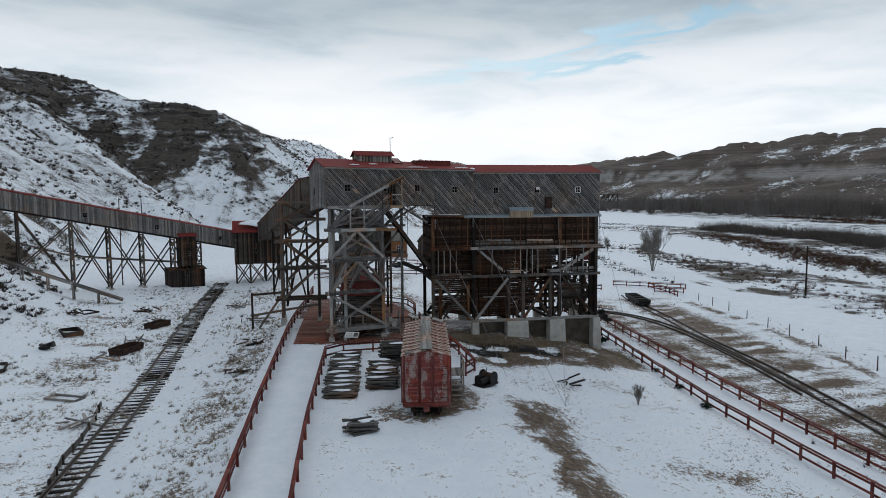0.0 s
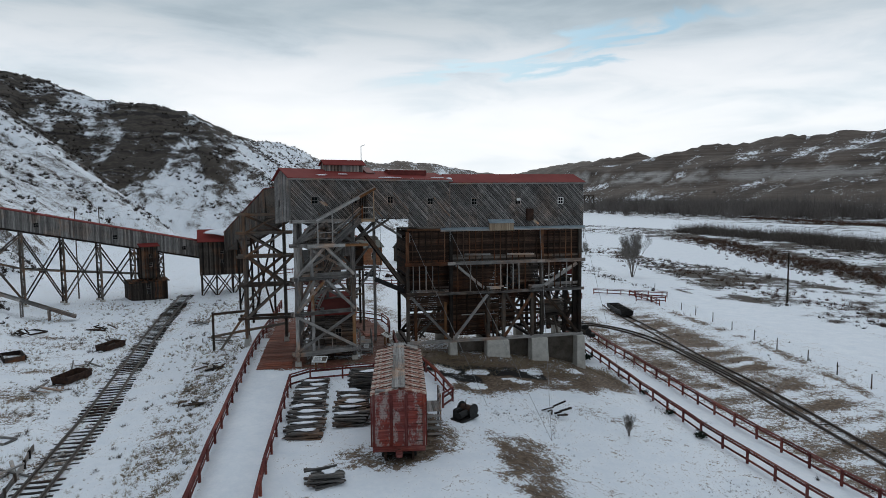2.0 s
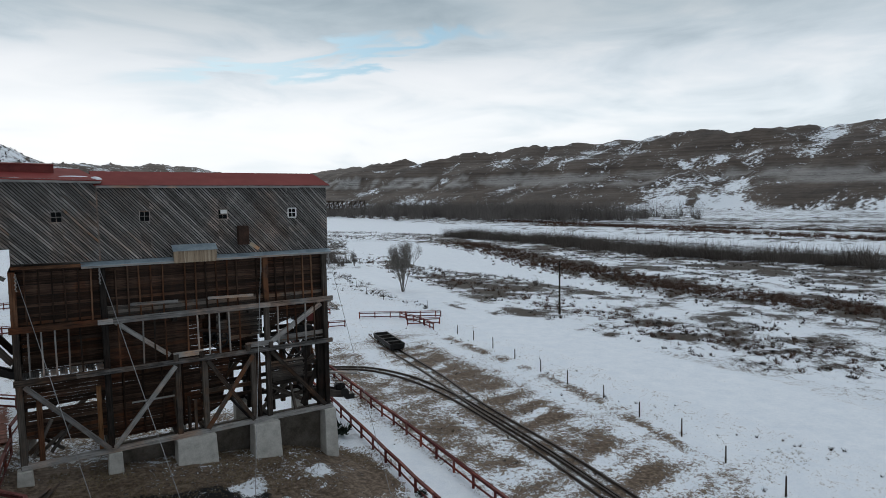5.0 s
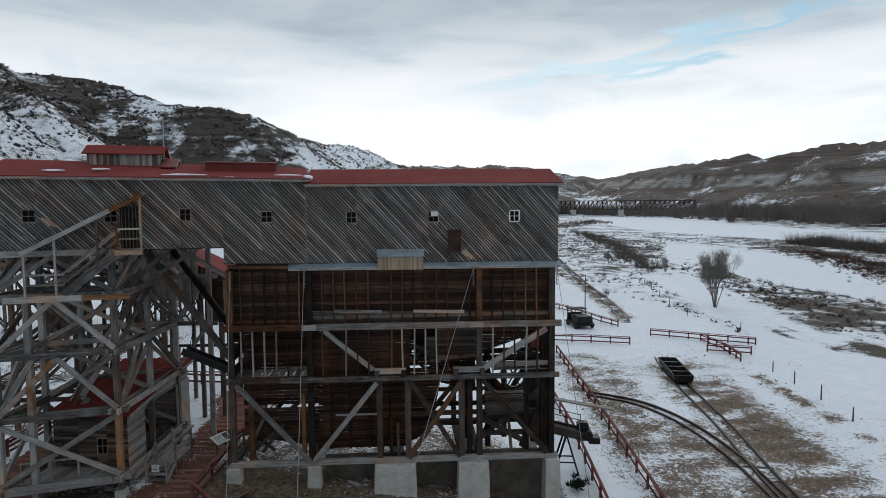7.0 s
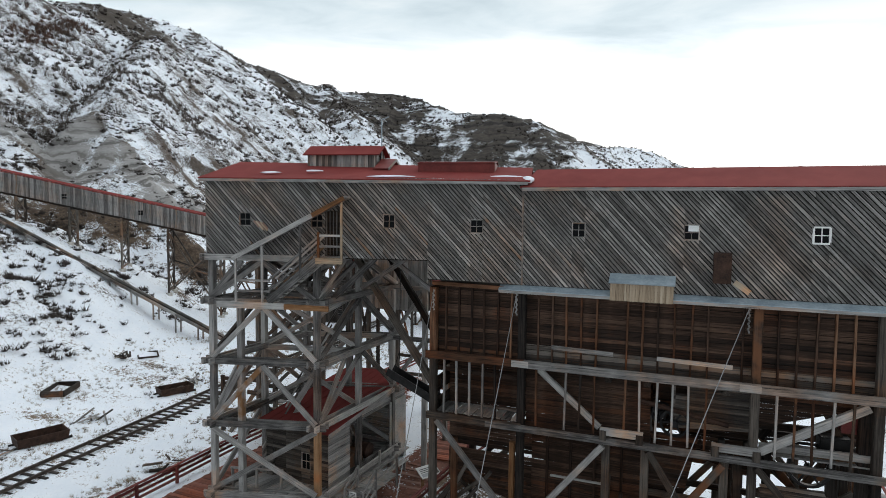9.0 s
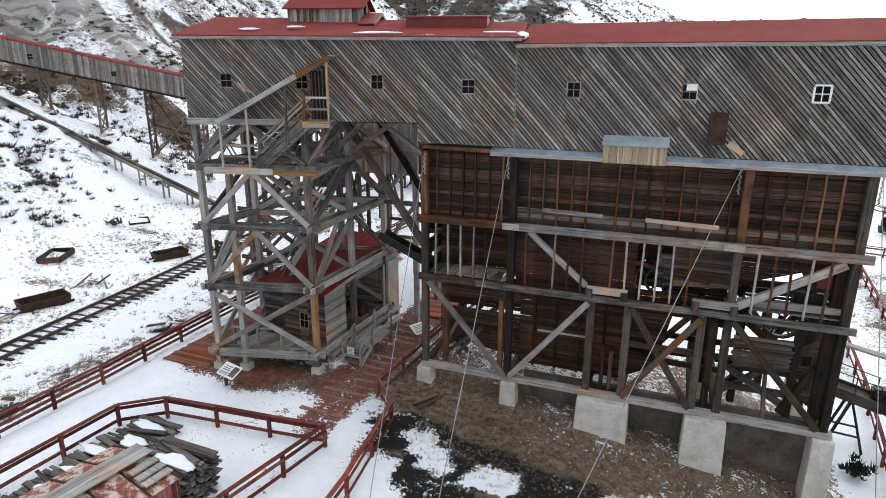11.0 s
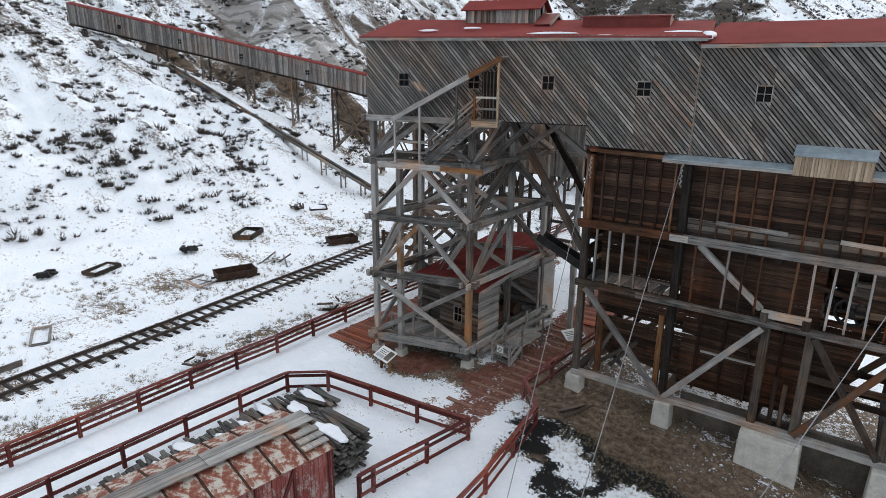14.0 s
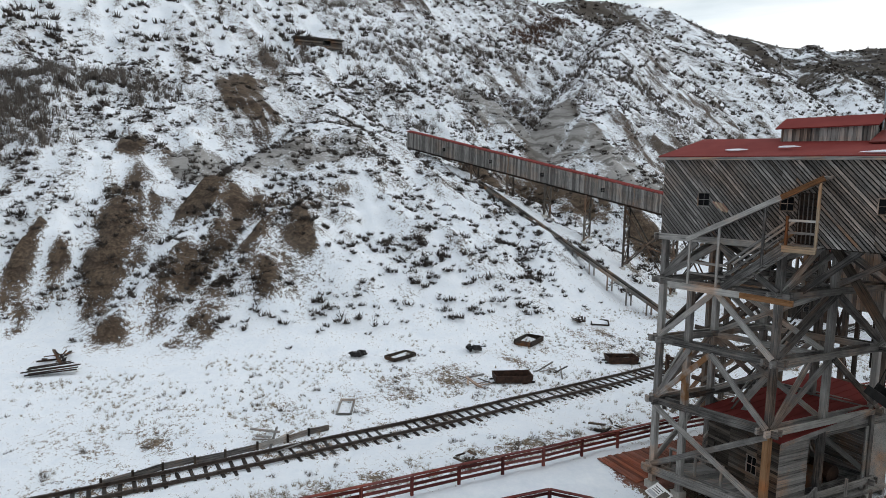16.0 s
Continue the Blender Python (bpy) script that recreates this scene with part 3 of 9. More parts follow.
def ground_at(x, y):
    """Height of the ground sheet and its rise over the valley floor at any places."""
    r, c = cell_of(np.asarray(x, float), np.asarray(y, float))
    i, j = np.minimum(r.astype(int), len(YS) - 2), np.minimum(c.astype(int), len(XS) - 2)
    r, c = r - i, c - j
    pick = lambda a: (a[i, j] * (1 - c) + a[i, j + 1] * c) * (1 - r) + (a[i + 1, j] * (1 - c) + a[i + 1, j + 1] * c) * r
    return pick(GZ), pick(UP)


def spot(x, y):
    return float(ground_at(np.array([float(x)]), np.array([float(y)]))[0][0])


def mark_ground():
    n1, n2 = fbm(GX / 7, GY / 7, 4, 101), fbm(GX / 28, GY / 28, 4, 111)
    drift = fbm((GX + 0.25 * GY) / 6.5, (GY - 0.25 * GX) / 1.5, 4, 121) - 0.5
    fine = fbm(GX / 1.7, GY / 1.7, 3, 126) - 0.5
    bare = 0.16 + 0.15 * (n2 - 0.5) + 0.0 * GX
    sy, sx = np.gradient(blur(GZ, 1), YS, XS)
    steep = np.hypot(sx, sy)
    hill = smooth(0.6, 5, UP)
    # slopes: ribs stand bare, gullies hold the snow; steep faces lose it
    bare = bare + hill * (0.17 + 0.30 * (STREAK - 0.5) + 0.40 * (GRAIN - 0.5) + 0.26 * (n1 - 0.5) + 0.16 * (n2 - 0.5)) + hill * 0.30 * smooth(0.75, 1.3, steep)
    clay = hill * smooth(0.75, 1.1, steep) * smooth(0.45, 0.6, n2)
    far = hill * (0.75 + 0.19 * (1 - NEARNESS))
    lower = (1 - smooth(9, 16, UP)) * NEARNESS
    bare = bare - hill * lower * 0.10
    rib = RIB * smooth(0.05, 0.7, UP)
    bare, clay = bare + rib * (0.47 + 0.7 * (GRAIN - 0.5) + 1.0 * (STREAK - 0.5) + 0.5 * fine), np.maximum(clay, rib)
    bare, clay = bare + CUTS * hill * (0.50 + 0.8 * (GRAIN - 0.55) + 0.7 * fine), np.maximum(clay, CUTS)
    bare, clay = bare + STRATA * hill * (0.34 + 0.35 * (GRAIN - 0.5)), np.maximum(clay, STRATA)
    far = far * (1 - np.maximum(rib, np.maximum(CUTS, STRATA)))
    # dark layered rock below the crest of the northern hill and on the high western rim
    dark = smooth(205, 240, GY + 30 * (n2 - 0.5)) * (1 - smooth(-52, -34, GX + 12 * (n1 - 0.5))) * smooth(14, 26, GZ + 12 * (n1 - 0.5)) * (1 - FARNESS)
    rim = smooth(0, 60, GY) * (1 - smooth(215, 265, GY)) * smooth(60, 74, GZ + 14 * (n1 - 0.5)) * (GX < -120) * 0.35
    dark = np.maximum(dark, rim)
    bare = bare + dark * (0.46 + 0.2 * (n1 - 0.5))

    def patch(line, r0, r1, amount, rough=0.45, shape=n1 - 0.5, spread=3.0):
        d, _ = along(GX, GY, line)
        return (1 - smooth(r0, r1, d + spread * shape)) * (amount + rough * shape)
    coal = patch([(0.4, -4.4), (2.6, -4.4), (5.2, -5.0), (7.4, -5.2), (9.4, -5.6)], 0.7, 2.0, 0.56, 0.9, fine)
    coal = np.maximum(coal, patch([(1.6, -6.6), (4.2, -7.4)], 0.3, 1.8, 0.5, 0.9, fine))
    yard = 0.70 * coal
    # the bank before the tipple's footings
    yard = np.maximum(yard, patch([(0.8, -0.4), (5, -1.6), (11, -1.8), (16.5, -2.0)], 2.4, 4.8, 0.46))
    yard = np.maximum(yard, patch([(1.8, -6.0), (3.6, -8.6), (5.6, -7.6), (9, -6.0), (13, -6.6), (17, -5.0)], 1.6, 3.6, 0.46, 0.9, fine, 2.6))
    yard = np.maximum(yard, patch([(1.5, 5), (16, 5)], 2.5, 6.0, 0.26))
    yard = np.maximum(yard, patch([(3.4, -20.5), (2.6, -24.5), (2.3, -28.5), (1.8, -34)], 0.7, 2.2, 0.46, 1.1, fine, 4.0))
    yard = np.maximum(yard, patch([(9.9, -27.0), (12.2, -28), (13.8, -29)], 0.3, 1.6, 0.26, 0.6, fine))
    yard = np.maximum(yard, patch([(11.0, -13.6), (13.0, -15)], 0.3, 1.8, 0.20, 0.6, fine))
    yard = np.maximum(yard, patch([(13.8, -17.6), (15.5, -18.4)], 0.2, 1.2, 0.17, 0.6, fine))
    # dead grass along both sides of the right-hand siding, drawn out in drifts
    yard = np.maximum(yard, patch([(25.0, 12), (25.6, 0), (25.0, -10), (24.2, -22), (23.6, -34)], 2.0, 3.6, 0.27, 0.6, drift, 4.0))
    yard = np.maximum(yard, patch([(27.5, 34), (27.0, 22), (26.6, 10), (26.4, -4)], 2.6, 4.6, 0.24, 0.5, fine, 3.0))
    yard = np.maximum(yard, patch([(30.6, 12), (30.3, 2), (29.2, -9), (27.6, -18), (24.8, -32), (20, -50)], 1.6, 4.0, 0.30, 1.0, drift, 5.0))
    yard = np.maximum(yard, patch([(36.5, 26), (35.5, 10), (33.8, 0), (32.4, -12), (30.6, -24)], 2.0, 5.2, 0.33, 1.1, drift, 6.0))
    yard = np.maximum(yard, patch([(44, 28), (43, 16), (42, 6), (40, -4), (36.4, -16)], 0.3, 1.7, 0.26, 1.5, drift, 3.6))
    yard = np.maximum(yard, patch([(40, 30), (28, 30)], 1.0, 5.0, 0.20, 0.9, drift))
    # bare ground round the boxcar, its dark earth also painted as the car's shade
    yard = np.maximum(yard, patch([(-5.8, -22.0), (-4, -22.6), (-2.2, -21.4), (-2.2, -17)], 0.7, 2.1, 0.44, 0.9, fine))
    yard = np.maximum(yard, patch([(-16.6, -30), (-16.4, -10), (-15.8, 3)], 0.3, 2.0, 0.20, 0.8, drift, 3.0))
    yard = np.maximum(yard, patch([(-17.4, -16), (-17.8, -5), (-17.0, 3)], 0.3, 1.8, 0.22, 0.9, drift, 3.0))
    yard = np.maximum(yard, patch([(-22.5, -30), (-23.2, -6), (-25, 12), (-26, 40)], 0.7, 2.6, 0.16, 0.5, fine))
    yard = np.maximum(yard, patch([(-27, -24), (-30, -4), (-34, 16)], 1.0, 5.0, 0.09, 0.7, drift))
    yard = np.maximum(yard, patch([(-8.5, 4), (-8.3, -2.6), (-4.5, -2.4)], 1.0, 1.9, 0.42))
    yard = np.maximum(yard, patch([(4, 12), (-1, 26), (2, 45)], 0.6, 2.6, 0.22))
    yard = np.maximum(yard, patch([(50, 140), (46, 92), (42, 60)], 0.8, 3.0, 0.30, 0.9, drift))
    bare = bare + 1.3 * yard * (1 - smooth(1.5, 5, UP)) + 0.14 * fine * smooth(0.02, 0.12, yard)
    # the river flat: brush bands between white ice and the ploughed road
    plain_z = (1 - hill) * smooth(56, 66, GX + 0.10 * GY)
    bare = bare + plain_z * (0.20 + 0.30 * (n2 - 0.5) + 0.26 * (n1 - 0.5))
    far = np.maximum(far, plain_z)
    for line, r0, r1, amount in (([(150, 300), (112, 205), (90, 120), (84, 60), (80, 10), (76, -60)], 5, 13, 0.10), ([(165, 215), (155, 170), (136, 118), (124, 80), (112, 40), (113, 18), (113, -60)], 6, 12, 0.42), ([(185, 240), (180, 150), (172, 100), (167, 40), (170, -120)], 12, 24, 0.30), ([(84, 64), (80, 76), (77, 60)], 2, 6, 0.4), ([(70, 21), (70, 14), (75, 12)], 1.0, 4.0, 0.45),  ([(420, 700), (420, 300), (440, 0)], 60, 110, 0.20), ([(318, 311), (349, 236), (365, 121), (372, 0)], 6, 12, 0.5)):
        d, _ = along(GX, GY, line)
        bare += (1 - smooth(r0, r1, d + 14 * (n1 - 0.5))) * amount
    for d, r0, r1, less in ((along(GX, GY, ROAD)[0], 4.0, 6.5, 0.45), (bank(GX, GY, SLOUGH), -1.5, 2.5, 0.8), (bank(GX, GY, RIVER), -4, 5, 0.8)):
        bare -= (1 - smooth(r0, r1, d + 2.5 * (n1 - 0.5))) * less
    # wheel ruts in the snowy road
    d, _ = along(GX, GY, ROAD)
    bare += (1 - smooth(0.25, 0.8, np.abs(d - 1.3) + 0.5 * (n1 - 0.5))) * 0.26 * (GX > 40)
    # the wall of the valley across the river: brown upper slopes, a pale broken step, a dark foot
    east = smooth(500, 760, GX) * smooth(0.5, 8, UP) + smooth(900, 1500, GY) * smooth(5, 25, UP)
    rough = fbm(GX / 60, GY / 60, 4, 131) - 0.5
    level = GZ - 0.016 * (GY - 450) + 7 * rough
    step_band = smooth(32, 36, level) * (1 - smooth(54, 58, level))
    shelf = fbm((GY - 0.45 * GX) / 55, GZ / 7, 4, 133) - 0.5
    bare += east * (0.53 + 0.20 * smooth(450, 680, GY) * (1 - smooth(25, 40, level)) + 1.3 * shelf + 0.35 * (GRAIN - 0.5) + 0.22 * step_band + 0.30 * smooth(54, 58, level) * (1 - smooth(68, 76, level)))
    # snow fans reach up the gullies of its foot
    bare -= east * (1 - smooth(450, 680, GY)) * (0.45 * (1 - smooth(3, 9, level)) + 0.6 * smooth(0.53, 0.60, 1 - GRAIN) * (1 - smooth(12, 22, level)))
    far = np.maximum(far, east)
    pale = np.maximum(STRATA, 0.75 * east * step_band * smooth(0.36, 0.56, GRAIN + 1.2 * shelf))
    clay = np.maximum(clay * (1 - 0.999 * dark), east)
    # the swept path between the red rails and the snowy lanes stay white
    for line, r in (([(19.6, 8), (20.3, -4), (19.6, -16), (19.4, -34)], 1.5), ([(-12.0, -34), (-12.1, -14), (-11.6, -5)], 1.4), ([(-0.8, -5.5), (-0.4, -15)], 0.8)):
        d, _ = along(GX, GY, line)
        bare -= (1 - smooth(r - 0.5, r + 0.4, d)) * 0.5
    # islands of snow left on the bare bank
    for line, r in (([(1.9, -4.6), (2.7, -5.3)], 0.45), ([(4.6, -5.3), (5.3, -5.6)], 0.35), ([(3.8, -9.0), (4.4, -9.3)], 0.3), ([(7.2, -6.8), (8.2, -7.3)], 0.7), ([(9.6, -4.4), (10.4, -4.0)], 0.5), ([(14.3, -3.4), (14.7, -2.8)], 0.3), ([(1.0, -6.4), (1.4, -8.6)], 0.5)):
        d, _ = along(GX, GY, line)
        bare -= (1 - smooth(0.6 * r, 0.6 * r + 0.5, d + 1.2 * fine)) * 1.1
    red = np.maximum(patch([(-10.8, 20), (-10.9, -2.4)], 1.2, 2.0, 1.0, 0.6), patch([(-2.6, 14), (-2.6, -2), (-2.3, -5.4)], 1.4, 2.1, 1.0, 0.7))
    red = np.maximum(red, patch([(-9.8, -2.6), (-7.4, -2.9), (-3, -2.2)], 0.6, 1.2, 0.85, 0.8, fine))
    bare = bare + 0.5 * smooth(0.4, 0.8, red)
    return bare, clay, coal, far, red, pale, dark


def ground_sheet():
    ny, nx = GX.shape
    co = np.stack([GX, GY, GZ], -1).reshape(-1, 3)
    i = np.arange(ny * nx).reshape(ny, nx)
    quads = np.stack([i[:-1, :-1], i[:-1, 1:], i[1:, 1:], i[1:, :-1]], -1).reshape(-1, 4)
    me = bpy.data.meshes.new("ground")
    me.vertices.add(len(co))
    me.vertices.foreach_set("co", co.ravel())
    me.loops.add(quads.size)
    me.loops.foreach_set("vertex_index", quads.ravel())
    me.polygons.add(len(quads))
    me.polygons.foreach_set("loop_start", np.arange(0, quads.size, 4))
    me.polygons.foreach_set("use_smooth", np.ones(len(quads), bool))
    me.update(calc_edges=True)
    for name, v in zip(("bare", "clay", "coal", "far", "red", "pale", "dark"), mark_ground()):
        a = me.attributes.new(name, "FLOAT", "POINT")
        a.data.foreach_set("value", np.ascontiguousarray(v.ravel(), dtype=np.float32))
    me.materials.append(GROUND)
    ob = new("ground", me)
    tagged(ob, "snow-covered valley floor and sage-dotted badland hills with bare clay", "ground", kind="structure")
    return ob


ground = ground_sheet()

# ---- building helpers ----
def thing(name, label, category, at=(0, 0, 0), turn=0.0, group="", kind=""):
    e = new(name)
    e.empty_display_size = 0.3
    e.matrix_basis = pose(*at, 0, 0, turn)
    return tagged(e, label, category, group, kind)


def from_bm(name, bm, mat, parent=None, label="", at=None):
    me = bpy.data.meshes.new(name)
    bmesh.ops.recalc_face_normals(bm, faces=bm.faces)
    bm.to_mesh(me)
    bm.free()
    me.materials.append(mat)
    return put(name, me, parent, at, label)


def put(name, me, parent=None, m=None, label=""):
    ob = new(name, me)
    if parent is not None:
        ob.parent = parent
    if m is not None:
        ob.matrix_basis = m
    if label:
        ob["label"] = label
    return ob


part = from_bm
MESHES = {}


def stick_mesh(l, w, h, mat, chamfer=0.0):
    """A squared timber of length l along x, centred, shared between alike pieces."""
    key = (round(l, 2), round(w, 3), round(h, 3), mat.name, round(chamfer, 3))
    if key not in MESHES:
        a, b, c = l / 2, w / 2, h / 2
        k = chamfer
        ring = [(-b, -c), (b, -c), (b, c), (-b, c)] if k <= 0 else [(-b + k, -c), (b - k, -c), (b, -c + k), (b, c - k), (b - k, c), (-b + k, c), (-b, c - k), (-b, -c + k)]
        n = len(ring)
        v = [(-a, *p) for p in ring] + [(a, *p) for p in ring]
        f = [tuple(range(n))[::-1], tuple(range(n, 2 * n))] + [(i, (i + 1) % n, n + (i + 1) % n, n + i) for i in range(n)]
        me = bpy.data.meshes.new("timber")
        me.from_pydata(v, [], f)
        me.materials.append(mat)
        me.update()
        MESHES[key] = me
    return MESHES[key]


def aim(a, b, roll=0.0):
    """A frame at the middle of a and b with x along them and z as upright as may be."""
    a, b = Vector(a), Vector(b)
    x = (b - a).normalized()
    up = Vector((0, 0, 1)) if abs(x.z) < 0.985 else Vector((0, 1, 0))
    y = up.cross(x).normalized()
    z = x.cross(y)
    m = Matrix((x, y, z)).transposed().to_4x4()
    m.translation = (a + b) / 2
    return m @ pose(0, 0, 0, roll)


def beam(name, parent, a, b, w, h, mat, chamfer=None, label="", over=0.0):
    """One timber from a to b, w wide and h deep; over: how far it runs on past both."""
    a, b = Vector(a), Vector(b)
    l = (b - a).length + 2 * over
    return put(name, stick_mesh(l, w, h, mat, min(w, h) * 0.08 if chamfer is None else chamfer), parent, aim(a, b), label)


def slab(name, parent, lo, hi, mat, label="", bevel=0.0, turn=None):
    lo, hi = Vector(lo), Vector(hi)
    bm = bmesh.new()
    bmesh.ops.create_cube(bm, size=1)
    bmesh.ops.scale(bm, vec=hi - lo, verts=bm.verts)
    if bevel > 0:
        bmesh.ops.bevel(bm, geom=bm.edges[:], offset=bevel, segments=2, affect="EDGES")
    m = Matrix.Translation((lo + hi) / 2)
    return from_bm(name, bm, mat, parent, label, m)


def tube(bm, a, b, r0, r1, n=8, caps=True):
    """A tapered round bar added to bm."""
    m = aim(a, b)
    l = (Vector(b) - Vector(a)).length
    rings = []
    for s, r in ((-l / 2, r0), (l / 2, r1)):
        rings.append([bm.verts.new(m @ Vector((s, r * math.cos(2 * math.pi * i / n), r * math.sin(2 * math.pi * i / n)))) for i in range(n)])
    for i in range(n):
        bm.faces.new((rings[0][i], rings[0][(i + 1) % n], rings[1][(i + 1) % n], rings[1][i]))
    if caps:
        bm.faces.new(rings[0][::-1])
        bm.faces.new(rings[1])


def rod(name, parent, a, b, r, mat, label="", n=8):
    bm = bmesh.new()
    tube(bm, (-(Vector(b) - Vector(a)).length / 2, 0, 0), ((Vector(b) - Vector(a)).length / 2, 0, 0), r, r, n)
    return from_bm(name, bm, mat, parent, label, aim(a, b))


def cut(poly, ax, v, keep_less):
    """The part of a convex polygon with coordinate ax below (or above) v."""
    out = []
    for i, p in enumerate(poly):
        q = poly[(i + 1) % len(poly)]
        a, b = (p[ax] - v, q[ax] - v) if keep_less else (v - p[ax], v - q[ax])
        if a <= 0:
            out.append(p)
        if a * b < 0:
            k = a / (a - b)
            out.append((p[0] + k * (q[0] - p[0]), p[1] + k * (q[1] - p[1])))
    return out


def area(poly):
    return 0.5 * sum(p[0] * q[1] - q[0] * p[1] for p, q in zip(poly, poly[1:] + poly[:1])) if len(poly) > 2 else 0


def boards(parent, shapes, holes, angle, width, thick, mat, m, gap=0.012, seed=1, name="board", drop=0.0, ragged=0.0):
    """Cladding: boards at an angle over convex shapes in the plane (x along, y up) of the frame m, cut round the holes, each a piece of its own."""
    rng = random.Random(seed)
    a = radians(angle)
    u, v = (math.cos(a), math.sin(a)), (-math.sin(a), math.cos(a))
    to = lambda p: (p[0] * u[0] + p[1] * u[1], p[0] * v[0] + p[1] * v[1])
    back = lambda p: (p[0] * u[0] + p[1] * v[0], p[0] * u[1] + p[1] * v[1])
    every = [to(p) for s in shapes for p in s]
    lo, hi = min(p[1] for p in every), max(p[1] for p in every)
    y = math.floor(lo / width) * width
    frame_m = m @ Matrix(((1, 0, 0, 0), (0, 0, -1, 0), (0, 1, 0, 0), (0, 0, 0, 1)))
    while y < hi:
        w = width * rng.uniform(0.82, 1.14)
        if rng.random() < drop:
            y += w
            continue
        pieces = []
        for s in shapes:
            strip = cut(cut([to(p) for p in s], 1, y + gap / 2, False), 1, y + w - gap / 2, True)
            if len(strip) < 3:
                continue
            work = [[back(p) for p in strip]]
            for x0, z0, x1, z1 in holes:
                nxt = []
                for p in work:
                    l, r = cut(p, 0, x0, True), cut(p, 0, x1, False)
                    mid = cut(cut(p, 0, x0, False), 0, x1, True)
                    nxt += [l, r] + ([cut(mid, 1, z0, True), cut(mid, 1, z1, False)] if len(mid) > 2 else [])
                work = [p for p in nxt if len(p) > 2 and abs(area(p)) > 0.002]
            pieces += work
        tilt = Matrix.Rotation(a + rng.uniform(-0.004, 0.004), 4, "Z")
        t = thick * rng.uniform(0.7, 1.5)
        for q in pieces:
            if area(q) < 0:
                q = q[::-1]
            cx, cy, n = sum(p[0] for p in q) / len(q), sum(p[1] for p in q) / len(q), len(q)
            loc = [to((p[0] - cx, p[1] - cy)) for p in q]
            if ragged:
                loc = [(p[0] + rng.uniform(-ragged, ragged), p[1]) for p in loc]
            me = bpy.data.meshes.new(name)
            me.from_pydata([(*p, 0) for p in loc] + [(*p, t) for p in loc], [], [tuple(range(n))[::-1], tuple(range(n, 2 * n))] + [(i, (i + 1) % n, n + (i + 1) % n, n + i) for i in range(n)])
            me.materials.append(mat)
            put(name, me, parent, frame_m @ Matrix.Translation((cx, cy, 0)) @ tilt)
        y += w


def wall_frame(p, q):
    """A frame with x from p to q (plan points) and the outside on the right hand of that way: x along, z up, y inward."""
    d = Vector((q[0] - p[0], q[1] - p[1], 0)).normalized()
    m = Matrix((d, Vector((-d.y, d.x, 0)), Vector((0, 0, 1)))).transposed().to_4x4()
    m.translation = (p[0], p[1], 0)
    return m


def window(parent, m, x, z, w, h, mat, depth=0.10, lit=False, pane=True):
    """A small four-light sash in an opening of the wall frame m: frame, bars and a near-black sheet painted as the dark
    inside.
    """
    win = new("window")
    win.parent, win.matrix_basis = parent, m @ Matrix.Translation((x, 0, z))
    for a, b in (((-w / 2, 0, -h / 2), (-w / 2, 0, h / 2)), ((w / 2, 0, -h / 2), (w / 2, 0, h / 2)), ((-w / 2, 0, -h / 2), (w / 2, 0, -h / 2)), ((-w / 2, 0, h / 2), (w / 2, 0, h / 2))):
        beam("frame", win, a, b, 0.07 if mat is WHITE else 0.035, 0.06, mat)
    beam("bar", win, (0, 0.0, -h / 2), (0, 0.03, h / 2), 0.03 if mat is WHITE else 0.016, 0.03, mat)
    beam("bar", win, (-w / 2, 0.0, 0), (w / 2, 0.0, 0), 0.03 if mat is WHITE else 0.016, 0.03, mat)
    if pane:
        bm = bmesh.new()
        bmesh.ops.create_cube(bm, size=1)
        bmesh.ops.scale(bm, vec=(w, 0.008, h), verts=bm.verts)
        from_bm("pane", bm, DARKPANE, win, "", Matrix.Translation((0, 0.04, 0)))
    return win


def roof_plane(name, parent, corners, thick, mat, label="", ribs=0.0):
    """A sloping sheet from four corners (eave a, eave b, ridge b, ridge a), with standing ribs from eave to ridge where asked."""
    a, b, c, d = (Vector(p) for p in corners)
    n = (b - a).cross(d - a).normalized()
    if n.z < 0:
        n = -n
    mid = (a + b + c + d) / 4
    bm = bmesh.new()
    def prism(q, lo, hi):
        bot, top = [bm.verts.new(p + n * lo - mid) for p in q], [bm.verts.new(p + n * hi - mid) for p in q]
        bm.faces.new(bot[::-1])
        bm.faces.new(top)
        for i in range(4):
            bm.faces.new((bot[i], bot[(i + 1) % 4], top[(i + 1) % 4], top[i]))
    prism((a, b, c, d), -thick, 0)
    if ribs:
        k = max(2, int((b - a).length / ribs))
        for i in range(k + 1):
            s = 0.003 + 0.994 * i / k
            beam("roof_rib", parent, a.lerp(b, s) + n * 0.008, d.lerp(c, s) + n * 0.008, 0.03, 0.024, mat, 0)
    return from_bm(name, bm, mat, parent, label, Matrix.Translation(mid))


def snow_patch(x, y, z, sx, sy, h, turn=0, tilt=(0, 0), seed=0, label="patch of old snow lying on a red roof"):
    rng = random.Random(seed)
    bm = bmesh.new()
    bmesh.ops.create_uvsphere(bm, u_segments=14, v_segments=6, radius=1)
    for v in bm.verts:
        a = math.atan2(v.co.y, v.co.x)
        k = 1 + 0.16 * math.sin(3 * a + seed) + 0.12 * math.sin(5 * a + 2 * seed) + rng.uniform(-0.05, 0.05)
        v.co = Vector((v.co.x * k * sx, v.co.y * k * sy, max(v.co.z, -0.12) * h))
    for f in bm.faces:
        f.smooth = True
    ob = from_bm("snow_patch", bm, SNOW)
    ob.matrix_basis = pose(x, y, z, tilt[0], tilt[1], turn)
    return tagged(ob, label, "snow", "snow patches")

